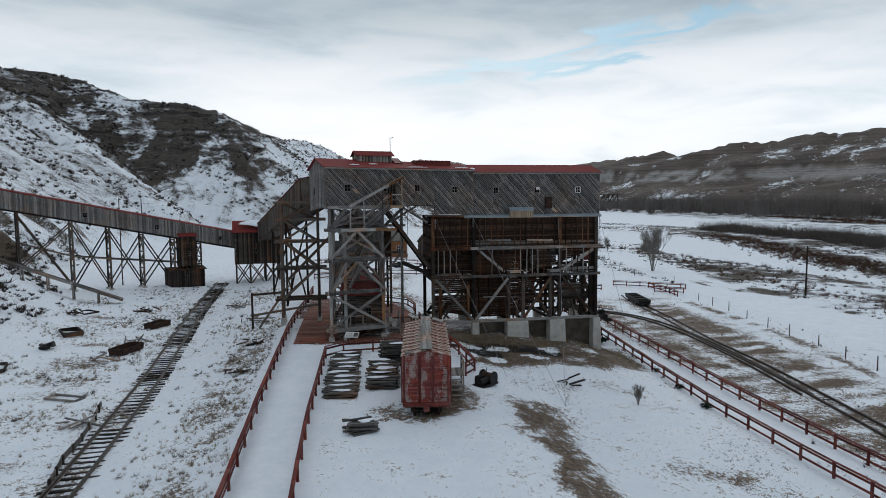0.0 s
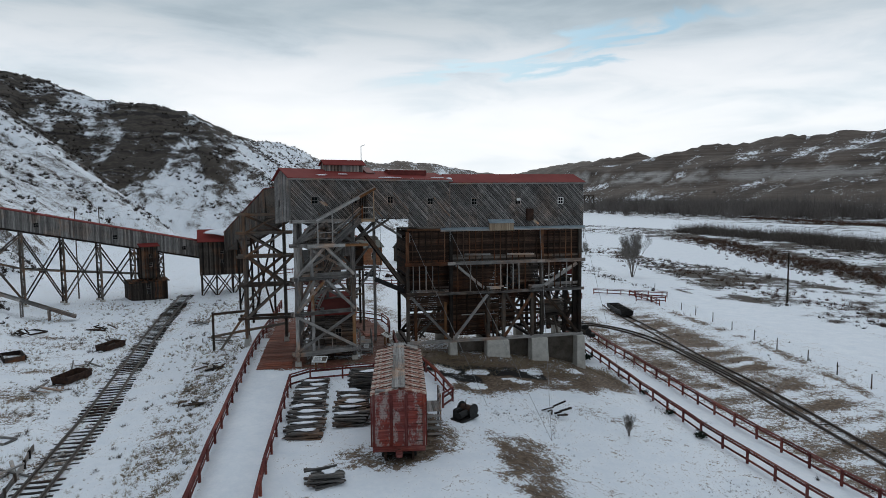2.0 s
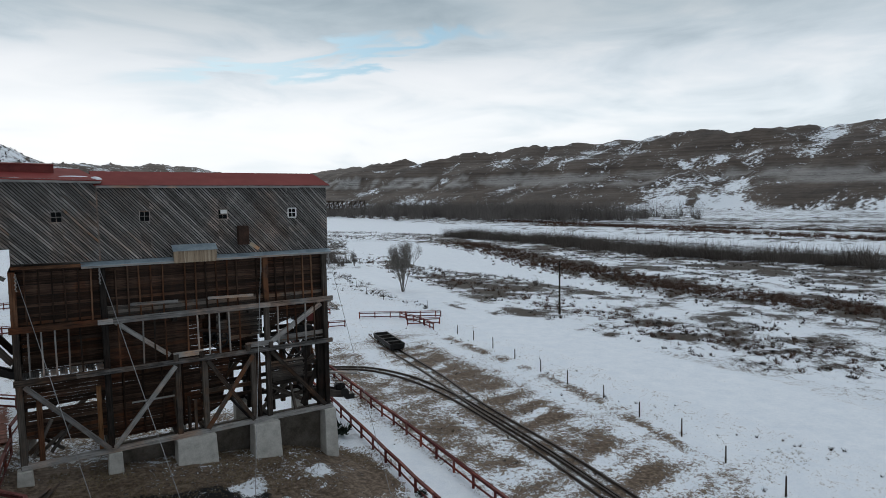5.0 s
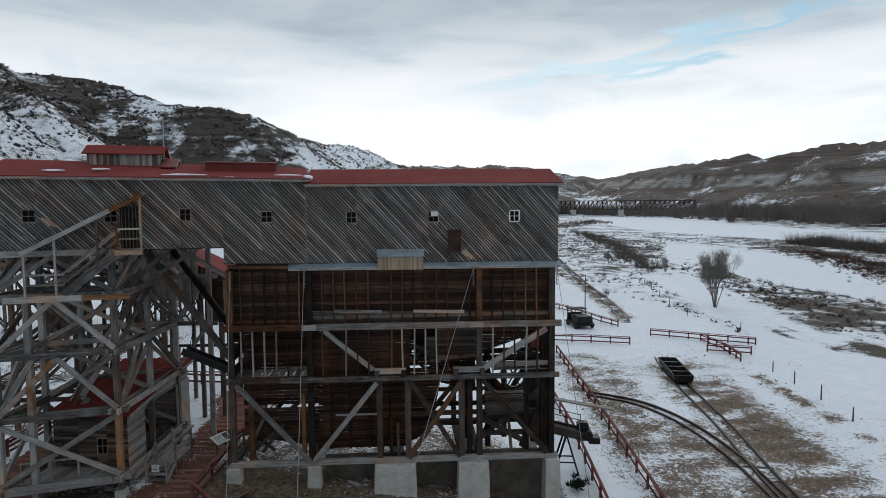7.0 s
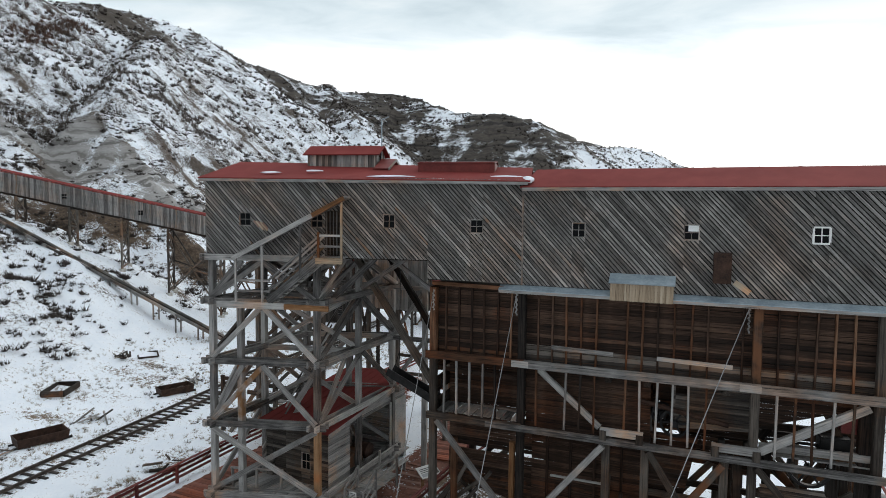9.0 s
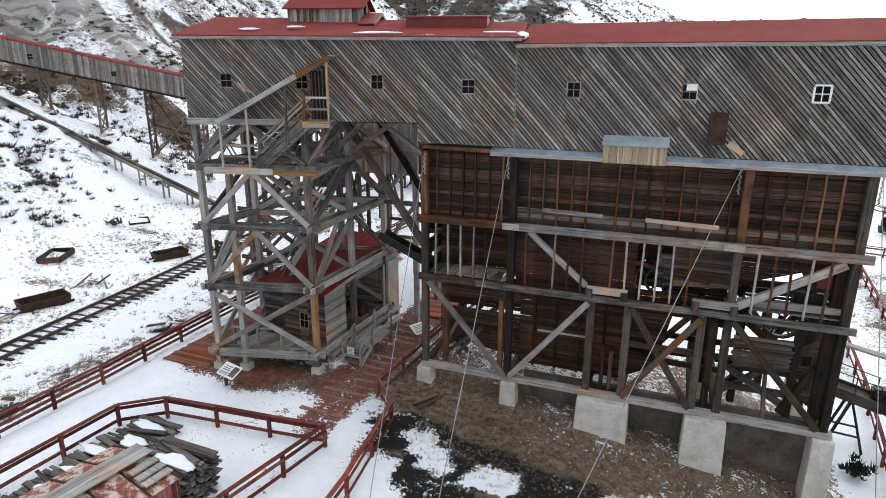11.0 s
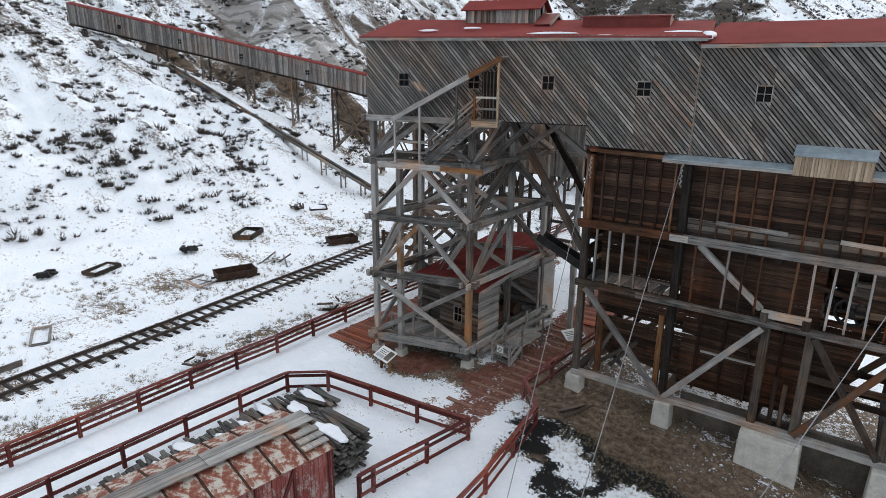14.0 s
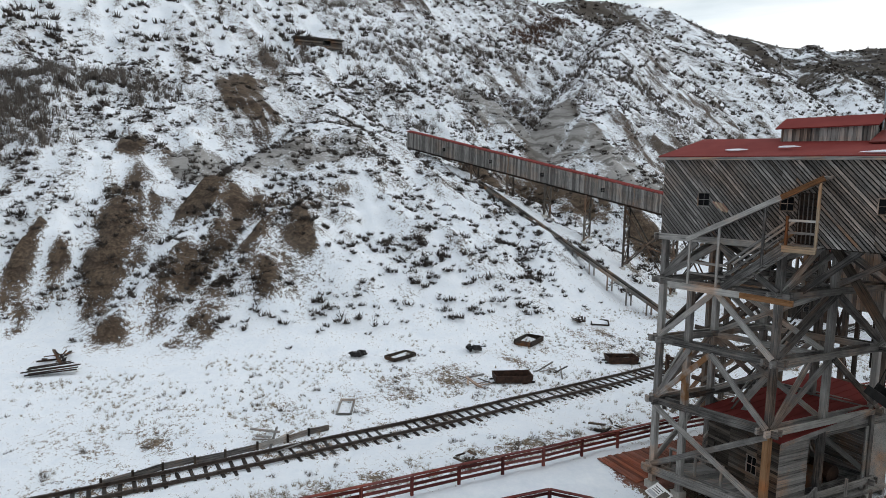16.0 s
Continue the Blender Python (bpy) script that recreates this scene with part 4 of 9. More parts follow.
# ---- the coal tipple ----
EAVE, RIDGE, TROUGH, B1, B2, SILL = 15.65, 16.5, 11.55, 8.45, 5.78, 1.42   # heights of the main lines
LONG, DEEP = 16.75, 5.4
GA = 12.45                                    # the gallery swings this many degrees off the tipple's front
GAL = pose(3.96, 0, 0, 0, 0, GA)              # gallery frame: x along its front towards the tipple, y inward
GL, GD, GE, GR, GB = -13.9, 7.4, 15.98, 16.95, 12.58


def gal(x, y, z):
    return GAL @ Vector((x, y, z))


def build_tipple():
    t = thing("coal_tipple", "tall weathered timber coal tipple with diagonal siding and red roof", "tipple")
    front = wall_frame((0, 0), (1, 0))
    gf = GAL.copy()
    ww, wh = 0.50, 0.56
    tw = [(6.24, 13.96), (10.36, 13.96), (14.5, 13.96)]
    hole = lambda x, z: (x - ww / 2, z - wh / 2, x + ww / 2, z + wh / 2)
    # upper front: diagonal siding, each board by itself
    w1 = new("front_siding")
    w1.parent = t
    boards(w1, [[(4.0, TROUGH + 0.12), (LONG, TROUGH + 0.12), (LONG, EAVE), (4.0, EAVE)]], [hole(*p) for p in tw], -47, 0.128, 0.026, SIDING, front, gap=0.042, seed=3)
    gx = [(-7.8 - 3.96) / math.cos(radians(GA)), (-4.58 - 3.96) / math.cos(radians(GA)), (-1.47 - 3.96) / math.cos(radians(GA)), (2.15 - 3.96) / math.cos(radians(GA))]
    gw = [(gx[0], 14.18), (gx[1], 14.15), (gx[2], 14.18), (gx[3], 14.02)]
    w2 = new("gallery_siding")
    w2.parent = t
    boards(w2, [[(GL, GB), (-3.9, GB), (-3.9, GE), (GL, GE)], [(-3.9, TROUGH + 0.25), (0, TROUGH + 0.12), (0, GE - 0.05), (-3.9, GE)]], [hole(*p) for p in gw], -47, 0.128, 0.026, SIDING, gf, gap=0.042, seed=4, ragged=0.012)
    for i, (x, z) in enumerate(tw):
        window(t, front, x, z, ww, wh, WHITE if i == 2 else GREY)
    slab("pane_cover", t, (10.24, -0.02, 14.0), (10.60, 0.0, 14.22), WHITE, "white sheet in an upper pane")
    for x, z in gw:
        window(t, gf, x, z, ww, wh, GREY)
    # near-black sheets behind the siding put shade into its gaps, with the window openings left in them
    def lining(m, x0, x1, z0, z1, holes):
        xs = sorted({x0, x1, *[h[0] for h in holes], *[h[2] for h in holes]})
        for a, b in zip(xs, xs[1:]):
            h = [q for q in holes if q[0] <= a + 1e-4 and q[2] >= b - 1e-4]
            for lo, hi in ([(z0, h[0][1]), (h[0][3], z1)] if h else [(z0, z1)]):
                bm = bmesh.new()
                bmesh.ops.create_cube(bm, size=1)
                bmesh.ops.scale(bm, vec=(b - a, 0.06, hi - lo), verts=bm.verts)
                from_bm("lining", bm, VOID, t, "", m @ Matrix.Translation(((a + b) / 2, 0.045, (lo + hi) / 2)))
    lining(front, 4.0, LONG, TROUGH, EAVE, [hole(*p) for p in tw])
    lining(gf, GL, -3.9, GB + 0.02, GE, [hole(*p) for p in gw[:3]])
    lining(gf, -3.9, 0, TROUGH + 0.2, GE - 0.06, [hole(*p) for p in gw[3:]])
    for i in range(5):
        x, z = gx[0] + 0.42 + 0.10 * i, 14.12 - 0.02 * i
        d = Vector((0.33, 0, -0.36)) * (1.0 if 0 < i < 4 else 0.75)
        beam("patch_board", t, gal(x, -0.045, z), gal(x + d.x, -0.045, z + d.z), 0.02, 0.085, FRESH if i % 2 else PINKW, 0)
    beam("corner_strip", t, (4.0, -0.05, TROUGH + 0.1), (4.0, -0.05, EAVE), 0.07, 0.03, SIDING, 0)
    # other walls of the house and gallery
    w3 = new("end_siding")
    w3.parent = t
    boards(w3, [[(0, TROUGH), (DEEP, TROUGH), (DEEP, EAVE), (DEEP / 2, RIDGE), (0, EAVE)]], [], 90, 0.2, 0.03, SIDING, wall_frame((LONG, 0), (LONG, 1)), seed=6)
    a, b = gal(GL, GD, 0), gal(GL, 0, 0)
    boards(w3, [[(0, GB - 0.5), (GD, GB), (GD, GE), (GD / 2, GR), (0, GE)]], [(2.0, 13.6, 2.5, 14.2)], 90, 0.2, 0.03, SIDING, wall_frame((a.x, a.y), (b.x, b.y)), seed=7)
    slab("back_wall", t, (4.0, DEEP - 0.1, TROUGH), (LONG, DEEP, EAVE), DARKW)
    p, q = gal(-0.2, GD, 0), gal(GL, GD, 0)
    boards(w3, [[(0, GB), ((p - q).length, GB), ((p - q).length, GE), (0, GE)]], [], 90, 0.3, 0.03, DARKW, wall_frame((p.x, p.y), (q.x, q.y)), seed=8)
    slab("floor", t, (0.1, 0.1, TROUGH - 0.12), (LONG - 0.05, DEEP - 0.1, TROUGH), DARKW)
    bm = bmesh.new()
    bmesh.ops.create_cube(bm, size=1)
    bmesh.ops.scale(bm, vec=(-GL - 0.1, GD - 0.2, 0.14), verts=bm.verts)
    from_bm("floor", bm, DARKW, t, "", GAL @ Matrix.Translation((GL / 2, GD / 2, GB + 0.02)))
    # roofs
    o = 0.22
    roof_plane("roof", t, [(3.9, -o, EAVE), (LONG + 0.2, -o, EAVE), (LONG + 0.2, DEEP / 2, RIDGE), (3.9, DEEP / 2, RIDGE)], 0.06, RIBRED, "smooth dull red metal roof")
    roof_plane("roof", t, [(3.9, DEEP + o, EAVE), (LONG + 0.2, DEEP + o, EAVE), (LONG + 0.2, DEEP / 2, RIDGE), (3.9, DEEP / 2, RIDGE)], 0.06, RIBRED)
    for y0, y1 in ((-o, GD / 2), (GD + o, GD / 2)):
        roof_plane("roof", t, [gal(GL - 0.25, y0, GE + 0.02), gal(0.3, y0, GE - 0.1), gal(0.3, y1, GR - 0.3), gal(GL - 0.25 + (0.0 if y0 > 0 else 0), y1, GR)], 0.06, RIBRED)
    beam("fascia", t, (4.0, -o - 0.01, EAVE - 0.10), (LONG + 0.2, -o - 0.01, EAVE - 0.10), 0.04, 0.13, GREY2)
    beam("fascia", t, gal(GL - 0.2, -o - 0.01, GE - 0.09), gal(0.2, -o - 0.01, GE - 0.2), 0.04, 0.12, GREY2)
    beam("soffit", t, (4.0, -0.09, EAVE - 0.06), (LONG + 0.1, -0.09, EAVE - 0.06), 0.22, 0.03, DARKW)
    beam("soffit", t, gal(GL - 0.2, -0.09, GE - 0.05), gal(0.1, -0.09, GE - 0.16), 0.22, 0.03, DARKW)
    # cupola over the tower end and the raised roof box over the joint
    cup = new("cupola")
    cup.parent, cup.matrix_basis = t, GAL @ Matrix.Translation((-8.67, GD / 2 + 0.1, 0))
    cl, cw, c0, c1, cr = 3.3, 1.7, GR - 0.45, GR + 0.32, GR + 0.76
    for y, tilt in ((-cw / 2, 0), (cw / 2, 180)):
        boards(cup, [[(-cl / 2, c0), (cl / 2, c0), (cl / 2, c1), (-cl / 2, c1)]], [], 90, 0.16, 0.025, GREY, pose(0, y, 0, 0, 0, tilt), seed=9)
    for x, tilt in ((-cl / 2, -90), (cl / 2, 90)):
        boards(cup, [[(-cw / 2, c0), (cw / 2, c0), (cw / 2, c1), (0, cr - 0.05), (-cw / 2, c1)]], [(-0.18, c1 - 0.35, 0.18, c1 + 0.12)] if x > 0 else [], 90, 0.16, 0.025, GREY, pose(x, 0, 0, 0, 0, tilt), seed=10)
    for s in (-1, 1):
        roof_plane("roof", cup, [(-cl / 2 - 0.2, s * (cw / 2 + 0.2), c1 - 0.05), (cl / 2 + 0.25, s * (cw / 2 + 0.2), c1 - 0.05), (cl / 2 + 0.25, 0, cr), (-cl / 2 - 0.2, 0, cr)], 0.05, RIBRED)
    for s in (-1, 1):
        roof_plane("roof", t, [gal(-6.9, GD / 2 + s * 1.5, GR - 0.42), gal(-6.2, GD / 2 + s * 1.5, GR - 0.42), gal(-6.2, GD / 2, GR + 0.12), gal(-6.9, GD / 2, GR + 0.12)], 0.05, ROOFRED)
        beam("barge_board", t, gal(-6.17, GD / 2 + s * 1.5, GR - 0.46), gal(-6.17, GD / 2, GR + 0.06), 0.03, 0.12, GREY2)
    box = new("roof_box")
    box.parent, box.matrix_basis = t, GAL @ Matrix.Translation((-3.05, 2.9, -0.17))
    slab("side", box, (-1.72, -0.85, GR - 0.75), (1.72, 0.85, GR + 0.02), ROOFRED, "red-painted raised roof box", 0.02)
    for s in (-1, 1):
        roof_plane("roof", box, [(-1.78, s * 0.9, GR - 0.02), (1.78, s * 0.9, GR - 0.02), (1.78, 0, GR + 0.10), (-1.78, 0, GR + 0.10)], 0.03, ROOFRED)
    mast = rod("mast", t, gal(-6.9, GD / 2, GR + 0.2), gal(-6.9, GD / 2, GR + 2.0), 0.03, STEEL, "thin bent lamp pole")
    rod("mast_arm", t, gal(-6.9, GD / 2, GR + 1.98), gal(-6.55, GD / 2, GR + 2.12), 0.025, STEEL)
    # trough below the siding, patched box, duct and hanging timbers
    bm = bmesh.new()
    prof = [(-0.34, 0.0), (-0.34, 0.03), (-0.02, 0.20), (-0.02, 0.0)]
    ends = [[bm.verts.new((x, y, z)) for y, z in prof] for x in (3.1, LONG + 0.1)]
    for i in range(4):
        bm.faces.new((ends[0][i], ends[0][(i + 1) % 4], ends[1][(i + 1) % 4], ends[1][i]))
    bm.faces.new(ends[0]), bm.faces.new(ends[1][::-1])
    from_bm("flashing", bm, STEEL, t, "bent blue-grey sheet-metal flashing", Matrix.Translation((0, 0, TROUGH - 0.1)))
    beam("plate", t, (3.1, -0.2, TROUGH - 0.16), (LONG + 0.1, -0.2, TROUGH - 0.16), 0.2, 0.12, GREY2)
    beam("plate", t, (0.1, -0.1, TROUGH + 0.0), (3.3, -0.1, TROUGH - 0.06), 0.2, 0.16, RUSTW)
    pod = new("patched_box")
    pod.parent = t
    boards(pod, [[(7.55, TROUGH - 0.22), (9.82, TROUGH - 0.22), (9.82, TROUGH + 0.48), (7.55, TROUGH + 0.48)]], [], 90, 0.11, 0.02, FRESH, pose(0, -0.46, 0), seed=11)
    slab("core", pod, (7.57, -0.44, TROUGH - 0.2), (9.80, -0.04, TROUGH + 0.46), FRESH)
    roof_plane("lid", pod, [(7.5, -0.56, TROUGH + 0.46), (9.87, -0.56, TROUGH + 0.46), (9.87, -0.06, TROUGH + 0.78), (7.5, -0.06, TROUGH + 0.78)], 0.03, STEEL, "pale sheet-metal lid")
    slab("duct", t, (11.12, -0.42, TROUGH + 0.62), (11.72, 0.0, TROUGH + 1.72), RUST, "rusty sheet-iron duct mouth", 0.02)
    beam("loose_board", t, (11.85, -0.08, TROUGH + 0.66), (12.35, -0.08, TROUGH + 0.3), 0.03, 0.2, FRESH)
    # posts of the front, long beams and sill
    px = [0.12, 4.05, 7.52, 8.98, 11.75, 12.68, 16.45]
    for i, x in enumerate(px):
        for z0, z1 in ((B1, TROUGH - 0.2), (B2, B1), (SILL, B2)):
            if i in (2, 3, 4, 5) and z1 > B2 + 1 and not (i == 5):
                continue
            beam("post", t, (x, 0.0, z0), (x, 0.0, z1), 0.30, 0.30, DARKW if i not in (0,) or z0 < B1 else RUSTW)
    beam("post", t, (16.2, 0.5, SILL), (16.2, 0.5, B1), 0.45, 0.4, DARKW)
    beam("beam", t, (-0.15, -0.22, B1), (4.2, -0.22, B1), 0.16, 0.32, RUSTW)
    beam("beam", t, (4.2, -0.22, B1), (LONG + 0.15, -0.22, B1), 0.16, 0.32, GREY)
    for x in (4.05, 12.5):
        beam("splice", t, (x - 0.35, -0.32, B1), (x + 0.35, -0.32, B1), 0.04, 0.26, GREY)
    beam("beam", t, (-0.1, -0.22, B2), (4.1, -0.22, B2), 0.16, 0.30, DARKW)
    beam("beam", t, (2.6, -0.24, B2 - 0.02), (LONG + 0.05, -0.24, B2 - 0.02), 0.16, 0.26, GREY)
    for x0, x1 in ((7.3, 8.9), (11.3, 12.9)):
        beam("bolster", t, (x0, -0.25, B2 + 0.36), (x1, -0.25, B2 + 0.36), 0.2, 0.28, GREY2)
        for x in (x0 + 0.12, x1 - 0.12):
            beam("block", t, (x, -0.28, B2 + 0.05), (x, -0.28, B2 + 0.42), 0.26, 0.26, DARKW)
    beam("sill", t, (0.0, -0.05, SILL), (LONG, -0.05, SILL), 0.32, 0.26, GREY)
    beam("sill", t, (0.0, DEEP, SILL), (LONG, DEEP, SILL), 0.32, 0.26, DARKW)
    # X-braces of the ground storey
    for (x0, z0), (x1, z1) in (((0.35, B2 - 0.2), (3.95, SILL + 0.15)), ((4.2, SILL + 0.15), (7.4, B2 - 0.25)), ((9.1, B2 - 0.2), (11.65, SILL + 0.15)), ((9.0, SILL + 0.15), (11.7, B2 - 0.3)), ((12.8, B2 - 0.2), (16.2, SILL + 0.2))):
        beam("brace", t, (x0, -0.22, z0), (x1, -0.22, z1), 0.16, 0.24, GREY if x0 < 5 else DARKW)
    beam("brace", t, (12.9, 0.1, B2 + 0.3), (16.2, 0.1, B1 - 0.32), 0.2, 0.3, GREY)
    beam("brace", t, (4.6, 0.3, B1 - 0.2), (7.2, 0.3, B2 + 0.3), 0.16, 0.24, GREY)
    # screened bin wall below the flashing: level brown boards with studs over them
    w4 = new("bin_wall")
    w4.parent = t
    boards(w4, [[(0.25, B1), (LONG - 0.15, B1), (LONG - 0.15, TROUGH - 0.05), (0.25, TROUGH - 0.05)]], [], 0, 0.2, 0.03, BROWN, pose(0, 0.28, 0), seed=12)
    # near-black sheet gives the gaps between the bin boards their shade
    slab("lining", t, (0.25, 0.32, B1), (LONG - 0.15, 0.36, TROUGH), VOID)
    rng = random.Random(5)
    for i in range(28):
        x = 0.62 + i * 0.58
        if min(abs(x - p) for p in px) < 0.2:
            continue
        beam("stud", t, (x, 0.19, B1 + 0.1), (x + rng.uniform(-0.04, 0.04), 0.19, TROUGH - 0.1), 0.075, 0.12, RUSTW if rng.random() < 0.22 else BROWN)
    boards(w4, [[(3.9, B1 + 0.05), (LONG - 0.2, B1 + 0.05), (LONG - 0.2, B1 + 0.55), (3.9, B1 + 0.75)]], [], 0, 0.18, 0.02, DULL, pose(0, 0.245, 0), seed=32)
    beam("rail", t, (5.3, -0.12, B1 + 0.78), (7.7, -0.12, B1 + 0.72), 0.05, 0.16, GREY2)
    beam("rail", t, (9.3, -0.12, B1 + 0.72), (11.9, -0.12, B1 + 0.66), 0.05, 0.16, GREY2)
    # the open storey: studs, walkway, hoppers hanging behind them
    for i in range(28):
        x = 0.62 + i * 0.58
        if min(abs(x - p) for p in px) < 0.2 or rng.random() < 0.06:
            continue
        beam("stud", t, (x, 0.0, B2 + 0.1), (x + rng.uniform(-0.05, 0.05), 0.0, B1 - 0.1), 0.08, 0.11, GREY if rng.random() < 0.5 else RUSTW if rng.random() < 0.3 else DARKW)
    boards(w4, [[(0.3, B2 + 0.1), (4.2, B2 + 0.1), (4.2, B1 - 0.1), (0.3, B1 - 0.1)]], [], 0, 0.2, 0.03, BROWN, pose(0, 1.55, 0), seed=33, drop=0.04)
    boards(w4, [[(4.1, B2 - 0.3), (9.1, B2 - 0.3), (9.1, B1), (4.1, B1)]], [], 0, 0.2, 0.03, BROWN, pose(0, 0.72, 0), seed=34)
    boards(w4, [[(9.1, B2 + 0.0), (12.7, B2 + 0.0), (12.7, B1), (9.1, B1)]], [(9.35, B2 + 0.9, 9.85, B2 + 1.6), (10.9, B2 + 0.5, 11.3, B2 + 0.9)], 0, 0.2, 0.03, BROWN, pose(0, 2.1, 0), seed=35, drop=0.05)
    beam("brace", t, (9.4, 1.6, B1 - 0.3), (12.2, 1.6, B2 + 0.5), 0.14, 0.2, DARKW)
    beam("rail", t, (0.2, 0.35, B1 - 0.7), (4.0, 0.35, B1 - 0.8), 0.12, 0.18, BROWN)
    beam("rail", t, (2.3, 0.3, B2 + 0.55), (4.0, 0.3, B2 + 0.5), 0.05, 0.1, GREY)
    for i in range(9):
        x = 0.4 + 0.42 * i
        beam("walk_board", t, (x, 0.15, B2 + 0.12), (x, 1.5, B2 + 0.12), 0.36, 0.05, GREY)
    def hopper(x0, x1, y0, y1, ztop, zbot, sx0, sx1):
        """A plank hopper that narrows downwards, open below."""
        h = new("hopper")
        h.parent = t
        rows = int((ztop - zbot) / 0.2)
        for i in range(rows):
            k = (i + 0.5) / rows
            z = ztop - (ztop - zbot) * k
            a, b = x0 + (sx0 - x0) * k, x1 + (sx1 - x1) * k
            ya, yb = y0 + 0.25 * (y1 - y0) * k, y1 - 0.25 * (y1 - y0) * k
            for p, q in (((a, ya), (b, ya)), ((b, ya), (b, yb)), ((a, yb), (b, yb)), ((a, ya), (a, yb))):
                beam("plank", h, (*p, z), (*q, z), 0.05, 0.195, BROWN, 0)
    hopper(4.3, 8.6, 0.9, 4.6, B1, B2 - 0.6, 5.2, 7.8)
    hopper(8.9, 12.5, 0.9, 4.6, B1, B2 + 0.3, 9.8, 11.8)
    w5 = new("bin_back")
    w5.parent = t
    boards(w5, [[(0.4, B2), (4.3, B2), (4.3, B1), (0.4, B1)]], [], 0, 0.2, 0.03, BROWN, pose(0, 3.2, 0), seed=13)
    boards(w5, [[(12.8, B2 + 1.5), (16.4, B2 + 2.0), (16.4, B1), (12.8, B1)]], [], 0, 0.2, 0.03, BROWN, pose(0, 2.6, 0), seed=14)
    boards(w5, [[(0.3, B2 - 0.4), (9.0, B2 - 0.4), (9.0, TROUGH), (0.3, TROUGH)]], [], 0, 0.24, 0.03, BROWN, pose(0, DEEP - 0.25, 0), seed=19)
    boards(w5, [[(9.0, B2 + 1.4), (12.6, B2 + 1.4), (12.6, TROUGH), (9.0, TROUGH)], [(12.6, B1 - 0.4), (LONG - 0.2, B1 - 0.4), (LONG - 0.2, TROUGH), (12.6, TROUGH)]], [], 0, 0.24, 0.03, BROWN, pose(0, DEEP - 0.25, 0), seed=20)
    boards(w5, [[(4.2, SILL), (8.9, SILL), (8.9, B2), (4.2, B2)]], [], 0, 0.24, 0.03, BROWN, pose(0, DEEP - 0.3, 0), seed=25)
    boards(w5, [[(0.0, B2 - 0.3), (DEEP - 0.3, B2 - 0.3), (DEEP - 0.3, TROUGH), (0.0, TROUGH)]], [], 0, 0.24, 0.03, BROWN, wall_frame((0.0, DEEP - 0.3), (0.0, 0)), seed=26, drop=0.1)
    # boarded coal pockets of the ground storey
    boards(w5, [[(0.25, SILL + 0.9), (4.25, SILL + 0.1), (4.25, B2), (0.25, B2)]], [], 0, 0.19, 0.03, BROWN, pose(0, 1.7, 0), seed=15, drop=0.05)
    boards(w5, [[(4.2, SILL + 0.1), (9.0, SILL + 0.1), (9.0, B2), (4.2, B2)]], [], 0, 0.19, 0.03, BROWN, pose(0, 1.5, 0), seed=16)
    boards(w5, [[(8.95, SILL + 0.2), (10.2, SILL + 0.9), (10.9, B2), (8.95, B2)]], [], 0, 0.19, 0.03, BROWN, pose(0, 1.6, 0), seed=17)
    boards(w5, [[(13.0, 3.42), (15.1, 3.5), (15.1, 4.8), (13.0, 4.72)]], [], 0, 0.12, 0.03, DULL, pose(0, 0.55, 0), seed=18, ragged=0.12)
    for x in (4.9, 5.9, 6.9, 8.0):
        beam("stud", t, (x, 1.4, SILL + 0.1), (x, 1.4, B2), 0.1, 0.14, BROWN)
    beam("stud", t, (3.6, 0.4, SILL), (3.6, 0.4, 4.9), 0.22, 0.22, ORANGE)
    beam("stud", t, (0.9, 0.6, SILL), (0.9, 0.6, 4.6), 0.26, 0.26, RUSTW)
    beam("rail", t, (5.2, 0.7, 3.6), (7.4, 0.7, 3.6), 0.08, 0.08, GREY)
    # the loading end: sloping bin bottom, stacked girts and crossed timbers behind the posts
    boards(w5, [[(12.75, B2 + 1.0), (16.4, B1 - 0.45), (16.4, B1), (12.75, B1)]], [], 0, 0.2, 0.03, BROWN, pose(0, 0.62, 0), seed=36)
    boards(w5, [[(10.2, B2 - 0.9), (12.75, B2 - 1.6), (12.75, B2 + 0.9), (10.2, B2 + 1.2)]], [(10.5, B2 + 0.15, 11.0, B2 + 0.55)], 0, 0.2, 0.03, BROWN, pose(0, 2.4, 0), seed=37, drop=0.04)
    boards(w5, [[(9.9, B2 + 0.55), (12.6, B2 + 0.75), (12.6, B1), (9.9, B1)]], [(10.0, B1 - 0.75, 10.5, B1 - 0.35)], 0, 0.17, 0.03, DULL, pose(0, 0.75, 0), seed=38)
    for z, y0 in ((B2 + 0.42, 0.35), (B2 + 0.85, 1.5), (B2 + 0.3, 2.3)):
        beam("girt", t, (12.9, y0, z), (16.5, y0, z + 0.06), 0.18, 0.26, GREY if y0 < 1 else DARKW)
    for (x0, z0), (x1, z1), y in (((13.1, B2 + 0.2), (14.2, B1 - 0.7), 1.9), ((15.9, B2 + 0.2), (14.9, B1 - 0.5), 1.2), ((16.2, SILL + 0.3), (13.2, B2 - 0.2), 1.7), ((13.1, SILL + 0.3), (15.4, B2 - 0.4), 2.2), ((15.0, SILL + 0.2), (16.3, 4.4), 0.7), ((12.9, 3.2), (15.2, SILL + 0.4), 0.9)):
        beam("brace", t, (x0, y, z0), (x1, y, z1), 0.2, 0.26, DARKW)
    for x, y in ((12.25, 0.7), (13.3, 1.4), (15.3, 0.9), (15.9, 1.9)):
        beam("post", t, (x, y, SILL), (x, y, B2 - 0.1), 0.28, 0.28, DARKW)
